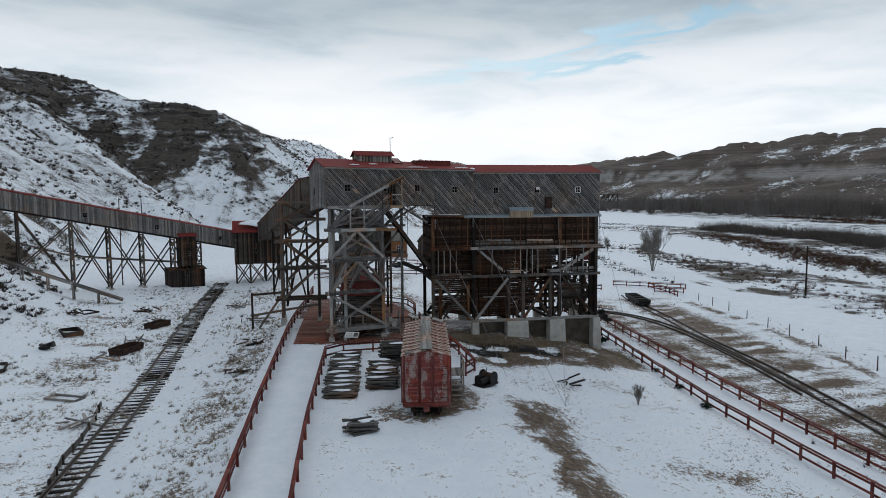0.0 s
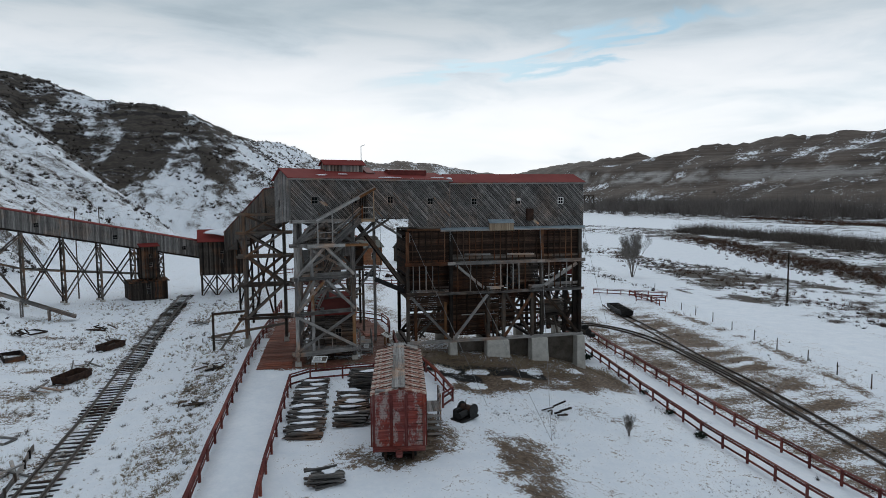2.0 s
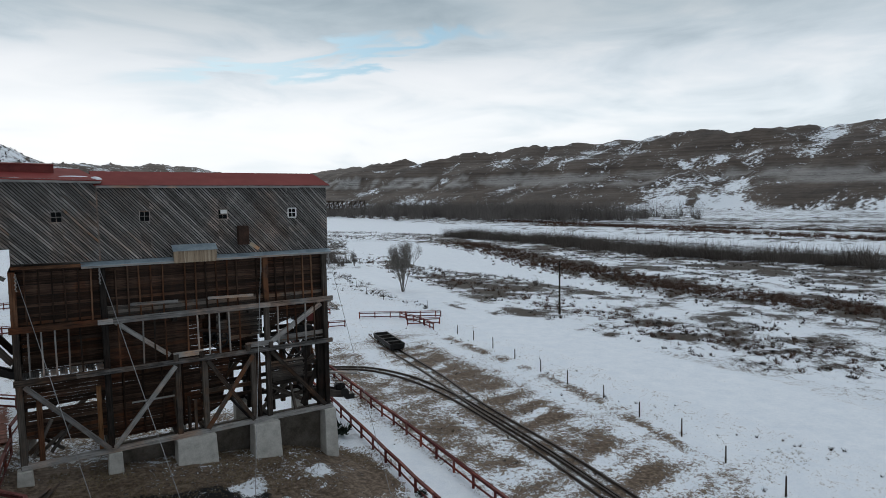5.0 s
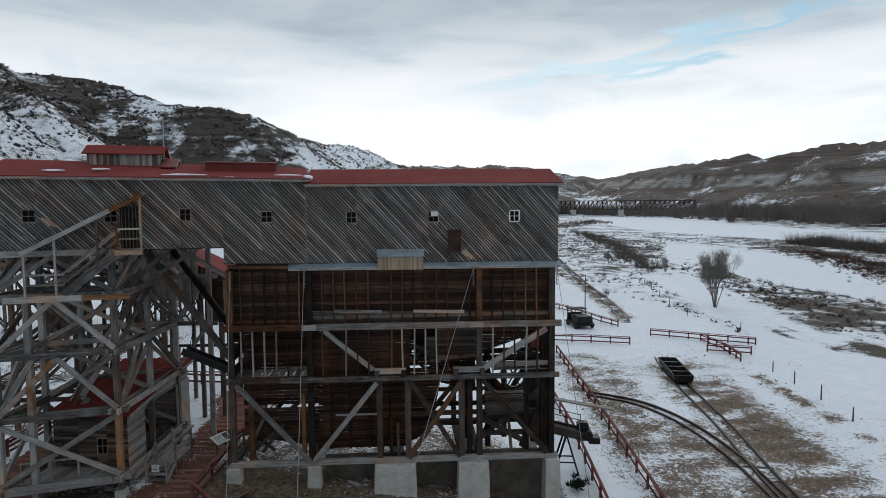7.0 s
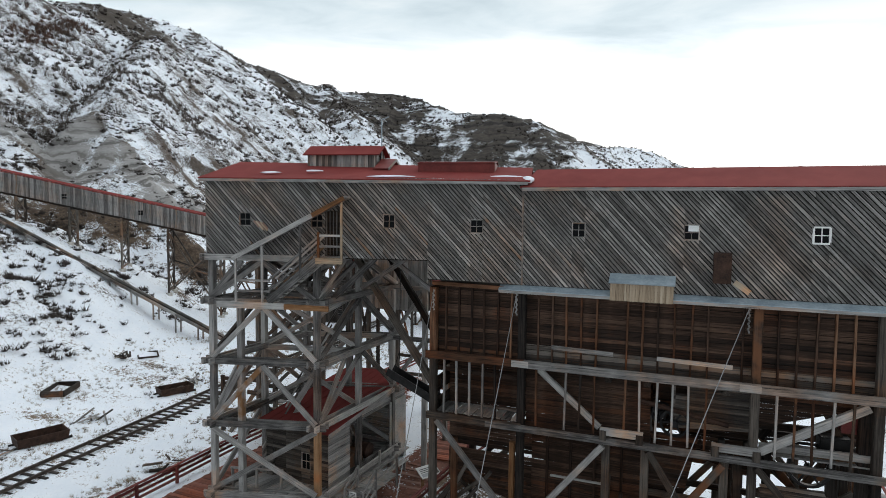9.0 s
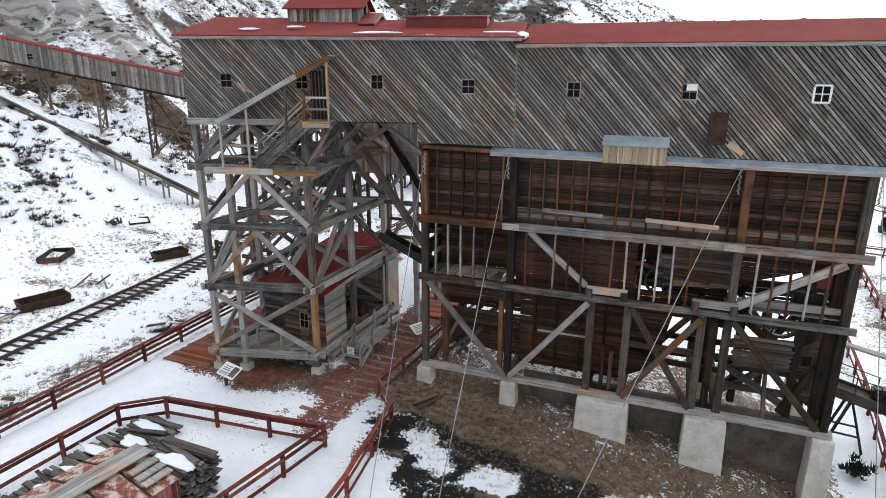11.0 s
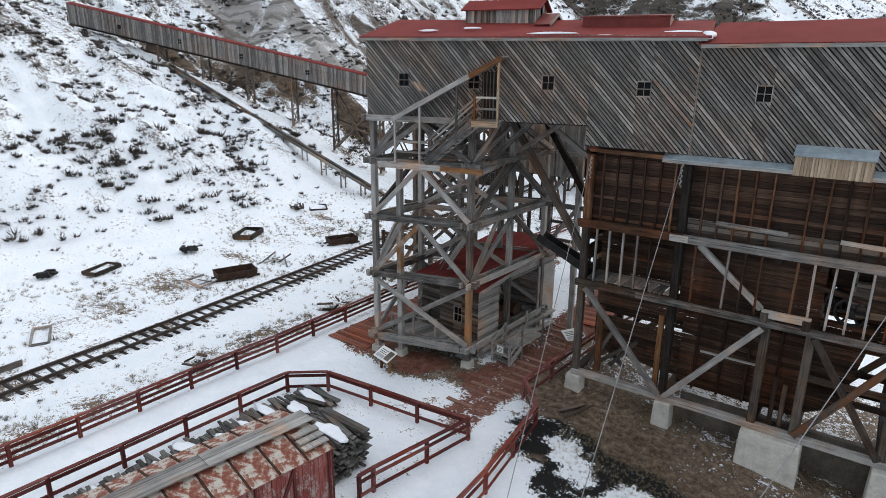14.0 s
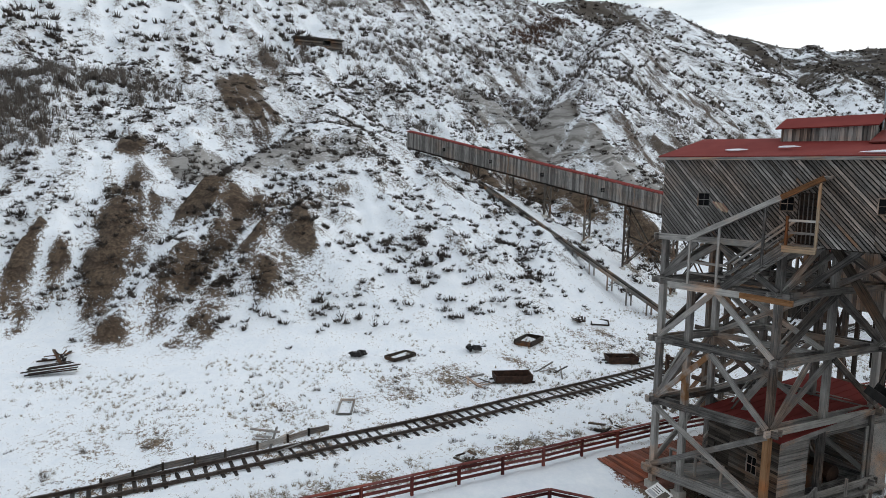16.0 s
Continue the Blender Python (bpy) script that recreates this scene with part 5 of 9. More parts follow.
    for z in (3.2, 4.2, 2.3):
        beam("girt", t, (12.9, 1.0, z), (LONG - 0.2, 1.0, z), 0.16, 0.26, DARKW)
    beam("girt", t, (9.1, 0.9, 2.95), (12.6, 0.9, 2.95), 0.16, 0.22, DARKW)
    for x, k in ((8.1, 0.0), (8.45, 0.25)):
        beam("stud", t, (x, 0.35, SILL + 0.1), (x, 0.35, 3.5 - k), 0.16, 0.16, DARKW)
    for i, (x0, x1, z) in enumerate(((0.5, 1.4, 3.4), (0.7, 1.9, 2.6), (1.3, 2.4, 3.0), (1.9, 0.8, 2.4))):
        beam("loose_timber", t, (x0, 0.7 + 0.2 * i, SILL + 0.15), (x1, 0.9 + 0.2 * i, z), 0.13, 0.16, DULL)
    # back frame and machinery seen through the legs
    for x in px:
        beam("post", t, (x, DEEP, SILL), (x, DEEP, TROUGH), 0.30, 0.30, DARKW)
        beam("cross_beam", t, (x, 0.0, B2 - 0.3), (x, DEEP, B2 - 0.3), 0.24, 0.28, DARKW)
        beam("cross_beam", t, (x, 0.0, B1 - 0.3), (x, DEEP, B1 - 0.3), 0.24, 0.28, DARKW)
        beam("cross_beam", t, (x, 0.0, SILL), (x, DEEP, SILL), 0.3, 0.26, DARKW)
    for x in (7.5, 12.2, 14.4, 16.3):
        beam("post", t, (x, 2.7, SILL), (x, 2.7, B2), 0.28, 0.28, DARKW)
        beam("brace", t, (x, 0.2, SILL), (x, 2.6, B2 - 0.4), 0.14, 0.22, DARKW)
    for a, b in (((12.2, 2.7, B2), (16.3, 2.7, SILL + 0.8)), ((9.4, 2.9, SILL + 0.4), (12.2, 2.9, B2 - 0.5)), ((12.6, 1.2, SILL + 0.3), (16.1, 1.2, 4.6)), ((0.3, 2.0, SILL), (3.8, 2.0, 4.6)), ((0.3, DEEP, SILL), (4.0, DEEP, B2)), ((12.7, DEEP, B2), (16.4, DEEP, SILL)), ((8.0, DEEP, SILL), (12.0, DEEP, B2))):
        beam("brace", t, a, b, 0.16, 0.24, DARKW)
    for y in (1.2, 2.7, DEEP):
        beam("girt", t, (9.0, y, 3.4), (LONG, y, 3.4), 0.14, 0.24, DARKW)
    def wheel(x, y, z, r, turn=0):
        w = new("pulley_wheel")
        w.parent, w.matrix_basis = t, pose(x, y, z, 0, 0, turn)
        bm = bmesh.new()
        n = 28
        for k in range(n):
            a0, a1 = 2 * math.pi * k / n, 2 * math.pi * (k + 1) / n
            q = []
            for a in (a0, a1):
                q.append([bm.verts.new((rr * math.cos(a), yy, rr * math.sin(a))) for rr, yy in ((r, -0.09), (r, 0.09), (r * 0.86, 0.09), (r * 0.86, -0.09))])
            for i in range(4):
                bm.faces.new((q[0][i], q[1][i], q[1][(i + 1) % 4], q[0][(i + 1) % 4]))
        bmesh.ops.remove_doubles(bm, verts=bm.verts, dist=1e-4)
        from_bm("rim", bm, BLACK, w)
        for k in range(6):
            a = math.pi * k / 3
            beam("spoke", w, (0.1 * math.cos(a), 0, 0.1 * math.sin(a)), (r * 0.88 * math.cos(a), 0, r * 0.88 * math.sin(a)), 0.07, 0.07, BLACK)
        rod("hub", w, (0, -0.2, 0), (0, 0.2, 0), 0.14, BLACK)
    wheel(14.6, 0.75, 5.5, 0.72)
    wheel(10.0, 0.7, B2 + 0.75, 0.55)
    wheel(9.5, 1.0, B2 + 1.0, 0.42, 20)
    rod("shaft", t, (13.2, 1.2, B2 + 0.45), (16.2, 1.2, B2 + 0.45), 0.06, BLACK)
    rod("pipe", t, (8.7, 0.6, B2 + 1.5), (11.9, 0.7, B2 + 0.9), 0.1, RUST)
    slab("gearbox", t, (14.9, 0.8, B2 + 0.2), (15.9, 1.6, B2 + 0.9), BLACK, "", 0.05)
    slab("control_cabinet", t, (15.5, 0.6, B2 + 1.2), (16.1, 1.2, B1 - 0.3), ROOFRED, "dark red box on a platform", 0.02)
    for i in range(5):
        beam("platform_board", t, (13.4, 0.4 + 0.3 * i, B2 + 0.16), (16.4, 0.4 + 0.3 * i, B2 + 0.16), 0.27, 0.05, GREY)
    # concrete piers under the sill
    def pier(x0, x1, zb, y0=-0.55, y1=0.5, flare=0.25):
        bm = bmesh.new()
        bmesh.ops.create_cube(bm, size=1)
        for v in bm.verts:
            low = v.co.z < 0
            v.co = Vector(((x0 if v.co.x < 0 else x1) + (0.06 if low and v.co.x > 0 else -0.06 if low else 0), (y0 - (flare if low else 0)) if v.co.y < 0 else y1, zb if low else SILL - 0.13))
        bmesh.ops.bevel(bm, geom=bm.edges[:], offset=0.03, segments=1, affect="EDGES")
        from_bm("pier", bm, CONCRETE, t, "pale cast concrete pier")
    pier(-0.2, 0.45, 0.2, -0.35, 0.35, 0.0)
    pier(3.85, 4.5, -0.1, -0.35, 0.35, 0.0)
    pier(7.25, 9.35, -0.9)
    pier(11.55, 13.1, -1.3)
    pier(16.1, 16.85, -1.9, -0.4, 0.5, 0.2)
    for x in (0.2, 4.1, 8.3, 12.3, 16.4):
        slab("footing", t, (x - 0.4, DEEP - 0.4, -2.2), (x + 0.4, DEEP + 0.4, SILL - 0.13), CONCRETE, "", 0.03)
    slab("footing_wall", t, (4.6, 0.95, -2.2), (16.6, 1.2, SILL - 0.1), DARKCON, "dark grey-brown concrete footing wall")
    # guy wires and chains hung from the flashing
    for a, b in (((3.9, -0.42, TROUGH - 0.2), (6.1, -18.5, spot(6.1, -18.5))), ((12.34, -0.42, TROUGH - 0.2), (6.1, -18.5, spot(6.1, -18.5))), ((16.6, -0.42, TROUGH - 0.2), (16.8, -8.2, -2.2)), ((0.28, -0.42, 11.3), (3.4, -13.6, spot(3.4, -13.6)))):
        rod("guy_wire", t, a, b, 0.014, WIRE, "thin steel guy wire", 5)
        bm = bmesh.new()
        for k in range(9):
            m = Vector(a) + Vector((0, -0.02, -0.1 * k))
            tube(bm, m, m + Vector((0.03 * (-1) ** k, 0, -0.085)), 0.035, 0.035, 5)
        from_bm("chain", bm, GREY2, t, "grey iron chain")
    return t


tipple = build_tipple()
for i, (x, y, sx, sy) in enumerate(((-11.2, 0.75, 0.42, 0.12), (-9.35, 1.2, 0.42, 0.09), (-5.6, 0.15, 1.0, 0.1), (-0.75, 0.9, 0.75, 0.12), (-3.6, 0.25, 0.9, 0.09))):
    p = gal(x, y, GE + 0.05 + (GR - GE) * (y + 0.2) / 3.9)
    snow_patch(p.x, p.y, p.z - 0.10 * (x + 13.9) / 13.9 - (0.12 if x > -4 else 0), sx, sy, 0.06, GA, (14, 0), i)
snow_patch(4.1, 0.35, 15.92, 0.22, 0.38, 0.16, 20, (18, 0), 7)

# ---- the trestle tower under the gallery, with its outside stair ----
FL, FR, BR, BL = (-9.4, -2.9), (-4.75, -1.65), (-4.4, 5.0), (-9.05, 3.8)
LEVELS = [1.75, 5.0, 7.85, 10.55, 12.5]


def build_tower():
    t = thing("trestle_tower", "weathered grey timber trestle tower with diagonal bracing on concrete feet", "trestle", (-7, 1, 0.8))
    o = Vector((-7, 1, 0.8))
    L = lambda p, z: Vector((p[0], p[1], z)) - o
    mid = lambda p, q, k=0.5: (p[0] + k * (q[0] - p[0]), p[1] + k * (q[1] - p[1]))
    rng = random.Random(2)
    posts = [FL, FR, BR, BL, mid(FL, BL), mid(FR, BR), mid(FL, FR, 0.27), mid(BL, BR, 0.5)]
    for i, p in enumerate(posts):
        for z0, z1 in zip(LEVELS, LEVELS[1:]):
            if i == 6 and z0 > 9:
                continue
            beam("post", t, L(p, z0 - 0.1), L(p, z1), 0.27, 0.27, ORANGE if (i == 1 and z0 < 4) else GREY)
        beam("post", t, L(p, 1.0), L(p, LEVELS[0]), 0.27, 0.27, GREY)
        slab("foot_block", t, L((p[0] - 0.25, p[1] - 0.25), 0.3), L((p[0] + 0.25, p[1] + 0.25), 1.1), CONCRETE, "pale concrete foot", 0.03)
    faces = [(FL, FR), (FR, BR), (BL, BR), (FL, BL)]
    for n, (p, q) in enumerate(faces):
        d = Vector((q[0] - p[0], q[1] - p[1], 0)).normalized() * 0.45
        out = Vector((d.y, -d.x, 0)).normalized() * 0.2
        if n in (2, 3):
            out = -out
        for k, z in enumerate(LEVELS):
            for s in ((1, -1) if k < 4 else (1,)):
                beam("cross_beam", t, L(p, z) - d + out * s, L(q, z) + d + out * s, 0.12, 0.27, GREY)
        for k, (z0, z1) in enumerate(zip(LEVELS, LEVELS[1:])):
            a, b = (p, q)
            m = mid(p, q)
            if n % 2 == 0 and k == 0:
                pairs = (((a, z0 + 0.2), (b, z1 - 0.2)), ((b, z0 + 0.2), (a, z1 - 0.2)))
            elif n == 1 and k == 0:
                pairs = ()
            elif k % 2:
                pairs = (((a, z0 + 0.15), (m, z1 - 0.15)), ((b, z0 + 0.15), (m, z1 - 0.15)), ((a, z0 + 0.15), (mid(p, q, 0.3), z1 - 0.15)))
            else:
                pairs = (((a, z0 + 0.15), (m, z1 - 0.15)), ((b, z0 + 0.15), (m, z1 - 0.15)))
            for i, ((u, zu), (v, zv)) in enumerate(pairs):
                beam("brace", t, L(u, zu) + out * (1.25 if i % 2 else 0.6), L(v, zv) + out * (1.25 if i % 2 else 0.6), 0.13, 0.23, GREY)
    # long braces along the middle bent and struts towards the tipple
    for z0, z1 in zip(LEVELS[1:], LEVELS[2:]):
        beam("brace", t, L(mid(FL, BL), z0), L(mid(FR, BR), z1), 0.13, 0.22, GREY)
        beam("brace", t, L(mid(FR, BR), z0), L(mid(FL, BL), z1), 0.13, 0.22, GREY)
        beam("cross_beam", t, L(mid(FL, BL), z1 - 0.1), L(mid(FR, BR), z1 - 0.1), 0.2, 0.25, GREY)
    beam("strut", t, L((-4.3, 1.0), 12.4), L((-0.1, 0.9), 6.6), 0.22, 0.32, DARKW)
    beam("strut", t, L((-4.3, 4.2), 12.4), L((-0.1, 3.8), 6.6), 0.22, 0.32, DARKW)
    beam("strut", t, L((-4.6, -0.6), 10.6), L((-2.6, -0.3), 12.5), 0.14, 0.24, GREY)
    beam("strut", t, L((-2.6, 1.2), 12.4), L((-0.2, 1.0), 10.9), 0.12, 0.2, GREY)
    beam("strut", t, L((-3.8, 0.6), 11.0), L((-1.4, 0.4), 12.5), 0.12, 0.2, GREY)
    beam("post", t, L((-2.3, 4.6), 0.8), L((-2.3, 4.6), 12.4), 0.26, 0.26, GREY)
    for z in (7.85, 10.55):
        beam("cross_beam", t, L((-4.4, 4.7), z), L((-1.9, 4.7), z), 0.14, 0.24, GREY)
    beam("brace", t, L((-4.3, 4.6), 7.9), L((-2.3, 4.6), 10.5), 0.12, 0.2, GREY)
    beam("brace", t, L((-2.3, 4.6), 7.9), L((-4.3, 4.6), 5.2), 0.12, 0.2, GREY)
    # porch floor of the front bay
    for i in range(17):
        k = (i + 0.5) / 17
        a, b = mid(FL, FR, k), mid((-8.6, -0.5), (-4.8, -0.2), k)
        beam("floor_board", t, L(a, LEVELS[0] + 0.02), L(b, LEVELS[0] + 0.02), 0.27, 0.05, GREY2, 0)
    beam("porch_beam", t, L(mid(FL, FR, -0.04), LEVELS[0] - 0.05) + Vector((0, -0.3, 0)), L(mid(FL, FR, 1.05), LEVELS[0] - 0.05) + Vector((0, -0.3, 0)), 0.16, 0.3, GREY2)
    for k in (0.12, 0.36, 0.6):
        p = mid(FL, FR, k)
        beam("rail_post", t, L((p[0], p[1] + 0.35), LEVELS[0]), L((p[0], p[1] + 0.35), LEVELS[0] + 1.0), 0.1, 0.1, GREY2)
    p, q = mid(FL, FR, 0.1), mid(FL, FR, 0.62)
    beam("hand_rail", t, L((p[0], p[1] + 0.35), LEVELS[0] + 1.0), L((q[0], q[1] + 0.35), LEVELS[0] + 1.0), 0.1, 0.08, GREY2)
    # inner stair, rising from the yard between the posts
    for (x0, y0, z0), (x1, y1, z1) in (((-8.9, -0.2, 1.8), (-7.5, 0.9, 4.9)), ((-7.9, 1.2, 4.9), (-6.4, 2.2, 7.8)), ((-6.9, 2.6, 7.8), (-5.4, 3.4, 10.5))):
        w = Vector((-(y1 - y0), x1 - x0, 0)).normalized() * 0.42
        a, b = Vector((x0, y0, z0)) - o, Vector((x1, y1, z1)) - o
        for s in (-1, 1):
            beam("stringer", t, a + w * s, b + w * s, 0.06, 0.28, GREY)
            beam("hand_rail", t, a + w * s + Vector((0, 0, 0.9)), b + w * s + Vector((0, 0, 0.9)), 0.06, 0.08, GREY)
        for i in range(12):
            c = a.lerp(b, (i + 0.5) / 12)
            beam("tread", t, c - w, c + w, 0.24, 0.045, GREY2, 0)
    return t


tower = build_tower()


def build_gallery_stair():
    """The roofed stair that climbs the gallery's front from a low landing to its door."""
    t = thing("outside_stair", "grey timber stair with railings and sloping board canopy", "stair", tuple(gal(-9.5, -0.5, 10.5)), GA)
    inv = Matrix.Translation((9.5, 0.5, -10.5))
    P = lambda x, y, z: inv @ Vector((x, y, z))
    x0, x1, x2, x3 = -12.3, -10.5, -8.3, -7.6
    lo, hi = 10.66, 12.62
    for i in range(7):
        beam("landing_board", t, P(x0, -0.85 + 0.13 * i, lo), P(x1, -0.85 + 0.13 * i, lo), 0.12, 0.05, GREY2, 0)
    beam("landing_edge", t, P(x0 - 0.6, -0.95, lo - 0.12), P(-9.85, -0.95, lo - 0.12), 0.1, 0.26, GREY)
    beam("landing_edge", t, P(-9.85, -0.95, lo - 0.12), P(-7.9, -0.95, lo - 0.15), 0.1, 0.22, ORANGE)
    for s in (-0.88, -0.12):
        beam("stringer", t, P(x1 - 0.1, s, lo + 0.05), P(x2, s, hi), 0.08, 0.32, GREY)
        beam("hand_rail", t, P(x1 - 0.1, s, lo + 0.95), P(x2, s, hi + 0.95), 0.06, 0.09, GREY)
        beam("mid_rail", t, P(x1 - 0.1, s, lo + 0.5), P(x2, s, hi + 0.5), 0.05, 0.08, GREY)
    for i in range(11):
        k = (i + 0.5) / 11
        x, z = x1 + (x2 - x1) * k, lo + (hi - lo) * k
        beam("tread", t, P(x, -0.85, z), P(x, -0.15, z), 0.26, 0.045, GREY2, 0)
    for i in range(6):
        beam("landing_board", t, P(x2 - 0.1, -0.85 + 0.15 * i, hi), P(x3 + 0.25, -0.85 + 0.15 * i, hi), 0.14, 0.05, GREY2, 0)
    beam("landing_edge", t, P(x2 - 0.15, -0.95, hi - 0.1), P(x3 + 0.3, -0.95, hi - 0.1), 0.1, 0.26, FRESH, None, "pale new board")
    for x, z0, z1, m in ((x0 + 0.25, lo, 12.6, GREY), (-10.85, lo, 13.2, GREY), (-9.15, lo + 1.1, 14.1, GREY), (x2 - 0.05, hi, hi + 1.1, ORANGE), (x3 + 0.25, hi, 15.0, FRESH)):
        beam("canopy_post", t, P(x, -0.9, z0), P(x, -0.9, z1), 0.09, 0.09, m)
    for z in (0.5, 0.95):
        beam("landing_rail", t, P(x0 + 0.25, -0.9, lo + z), P(x1, -0.9, lo + z), 0.05, 0.09, GREY)
        beam("landing_rail", t, P(x2, -0.9, hi + z), P(x3 + 0.3, -0.9, hi + z), 0.05, 0.09, GREY)
    a, b = P(x0 + 0.15, -1.0, 12.62), P(x3 + 0.4, -1.0, 15.2)
    n = (b - a).normalized()
    roof_plane("canopy", t, [a, b, b + Vector((0, 0.96, 0.0)), a + Vector((0, 0.96, 0.0))], 0.05, GREY, "grey board canopy")
    beam("canopy_edge", t, a + Vector((0, -0.02, -0.08)), a.lerp(b, 0.72) + Vector((0, -0.02, -0.08)), 0.05, 0.2, GREY)
    beam("canopy_edge", t, a.lerp(b, 0.72) + Vector((0, -0.02, -0.08)), b + Vector((0, -0.02, -0.08)), 0.05, 0.2, ORANGE)
    door = slab("door", t, P(-8.35, -0.05, hi + 0.05), P(-7.6, 0.0, hi + 1.95), DARKW, "plank door left shut")
    for i in range(5):
        beam("plank", door, (-0.3 + 0.15 * i, -0.03, -0.93), (-0.3 + 0.15 * i, -0.03, 0.93), 0.02, 0.14, SIDING, 0)
    return t


build_gallery_stair()


def build_shed():
    """The open-fronted loading shed between the tower's legs."""
    ang = -3.4
    t = thing("loading_shed", "low grey board shed with red metal roof and wide dark doorway", "shed", (-4.78, -0.75, 0.75), ang)
    W, D, F, H0, H1 = -3.6, 7.2, 0.55, 3.75, 4.5
    def wall(p, q, z0, za, zb, holes=(), seed=1, mat=GREY2):
        l = math.dist(p, q)
        boards(t, [[(0, z0), (l, z0), (l, zb), (0, za)]], list(holes), 0, 0.15, 0.025, mat, wall_frame(p, q), seed=seed)
    wall((W, 0), (0, 0), 0.1, H0, H0, [(0.4, 0.6, 1.2, 2.4), (2.1, 1.7, 2.6, 2.5)], 21, DULL)
    wall((0, 0), (0, D), 0.1, H0, H1, [(1.75, 0.9, 5.5, 3.45)], 22)
    wall((0, D), (W, D), 0.1, H1, H1, (), 23)
    wall((W, D), (W, 0), 0.1, H1, H0, (), 24)
    roof_plane("roof", t, [(W - 0.3, -0.35, H0), (0.3, -0.35, H0), (0.3, D + 0.35, H1 + 0.08), (W - 0.3, D + 0.35, H1 + 0.08)], 0.06, RIBRED, "ribbed red metal roof", 0.45)
    beam("fascia", t, (0.3, -0.35, H0 - 0.1), (0.3, D + 0.3, H1 - 0.03), 0.05, 0.18, GREY2)
    slab("floor", t, (W + 0.05, 0.05, F - 0.1), (0.35, D - 0.05, F), GREY2)
    for y in (0.3, 1.9, 3.6, 5.4, 7.0):
        beam("joist_post", t, (0.1, y, -0.3), (0.1, y, F), 0.18, 0.18, GREY)
    beam("door_track", t, (0.12, 1.4, H0 + 0.02), (0.12, D, H0 + 0.55), 0.1, 0.14, GREY2)
    slab("sliding_door", t, (0.05, 5.45, 0.5), (0.11, D, 3.5), GREY2, "grey plank sliding door pushed aside")
    window(t, wall_frame((W, 0), (0, 0)), 2.35, 2.1, 0.5, 0.8, GREY2)
    slab("door", t, (W + 0.45, 0.05, 0.6), (W + 1.15, 0.1, 2.4), DARKW, "dark plank door")
    # machine left inside
    slab("bench", t, (-1.4, 2.3, F), (-0.6, 3.9, F + 0.9), DARKW, "", 0.03)
    rod("drum", t, (-1.3, 4.2, F + 0.7), (-0.4, 4.2, F + 0.7), 0.42, RUST, "rusty iron drum", 14)
    beam("loose_timber", t, (-0.4, 2.0, 3.2), (-1.2, 4.6, 1.6), 0.1, 0.14, GREY)
    beam("loose_timber", t, (-0.2, 2.6, 2.6), (-1.0, 3.2, 3.3), 0.08, 0.1, GREY2)
    # loading step with rails
    s = thing("loading_steps", "grey timber steps with railings and small white notice", "steps", (-4.15, 0.2, 0.72), ang)
    for i in range(4):
        slab("tread", s, (0.1, -0.55 + 0.28 * i, 0.16 * i + 0.12), (1.05, -0.25 + 0.28 * i, 0.16 * i + 0.17), GREY2)
    slab("landing", s, (0.0, 0.5, 0.62), (1.05, 2.6, 0.68), GREY2)
    for x in (0.05, 1.05):
        beam("stringer", s, (x, -0.6, 0.05), (x, 0.55, 0.62), 0.06, 0.24, GREY2)
        for y, z0, z1 in ((-0.55, 0, 1.05), (0.55, 0.0, 1.7), (2.55, 0.0, 1.7)):
            beam("rail_post", s, (x, y, z0), (x, y, z1), 0.1, 0.1, GREY2)
        beam("hand_rail", s, (x, -0.55, 1.0), (x, 0.55, 1.65), 0.06, 0.1, GREY2)
        if x > 0.5:
            beam("hand_rail", s, (x, 0.55, 1.65), (x, 2.55, 1.65), 0.06, 0.1, GREY2)
            beam("mid_rail", s, (x, 0.55, 1.2), (x, 2.55, 1.2), 0.05, 0.09, GREY2)
        beam("mid_rail", s, (x, -0.55, 0.55), (x, 0.55, 1.2), 0.05, 0.09, GREY2)
    n = slab("notice", s, (0.35, -0.62, 0.62), (0.72, -0.6, 0.98), WHITE, "small white notice with unreadable dark lines")
    for i in range(4):
        beam("writing_bar", n, (-0.13, -0.014, 0.1 - 0.07 * i), (0.13, -0.014, 0.1 - 0.07 * i), 0.004, 0.022, BLACK, 0)
    beam("cross_rail", s, (0.05, -0.55, 1.0), (1.05, -0.55, 1.0), 0.05, 0.09, GREY2)
    beam("cross_rail", s, (0.05, -0.55, 0.5), (1.05, -0.55, 0.5), 0.05, 0.09, GREY2)
    b = thing("bench", "pale grey plank bench beside the shed", "bench", (-3.6, 3.9, 0.78), 84)
    slab("seat", b, (-0.9, -0.18, 0.42), (0.9, 0.18, 0.47), GREY2, "", 0.01)
    for x in (-0.7, 0.7):
        slab("leg", b, (x - 0.03, -0.15, 0), (x + 0.03, 0.15, 0.42), GREY2)


build_shed()


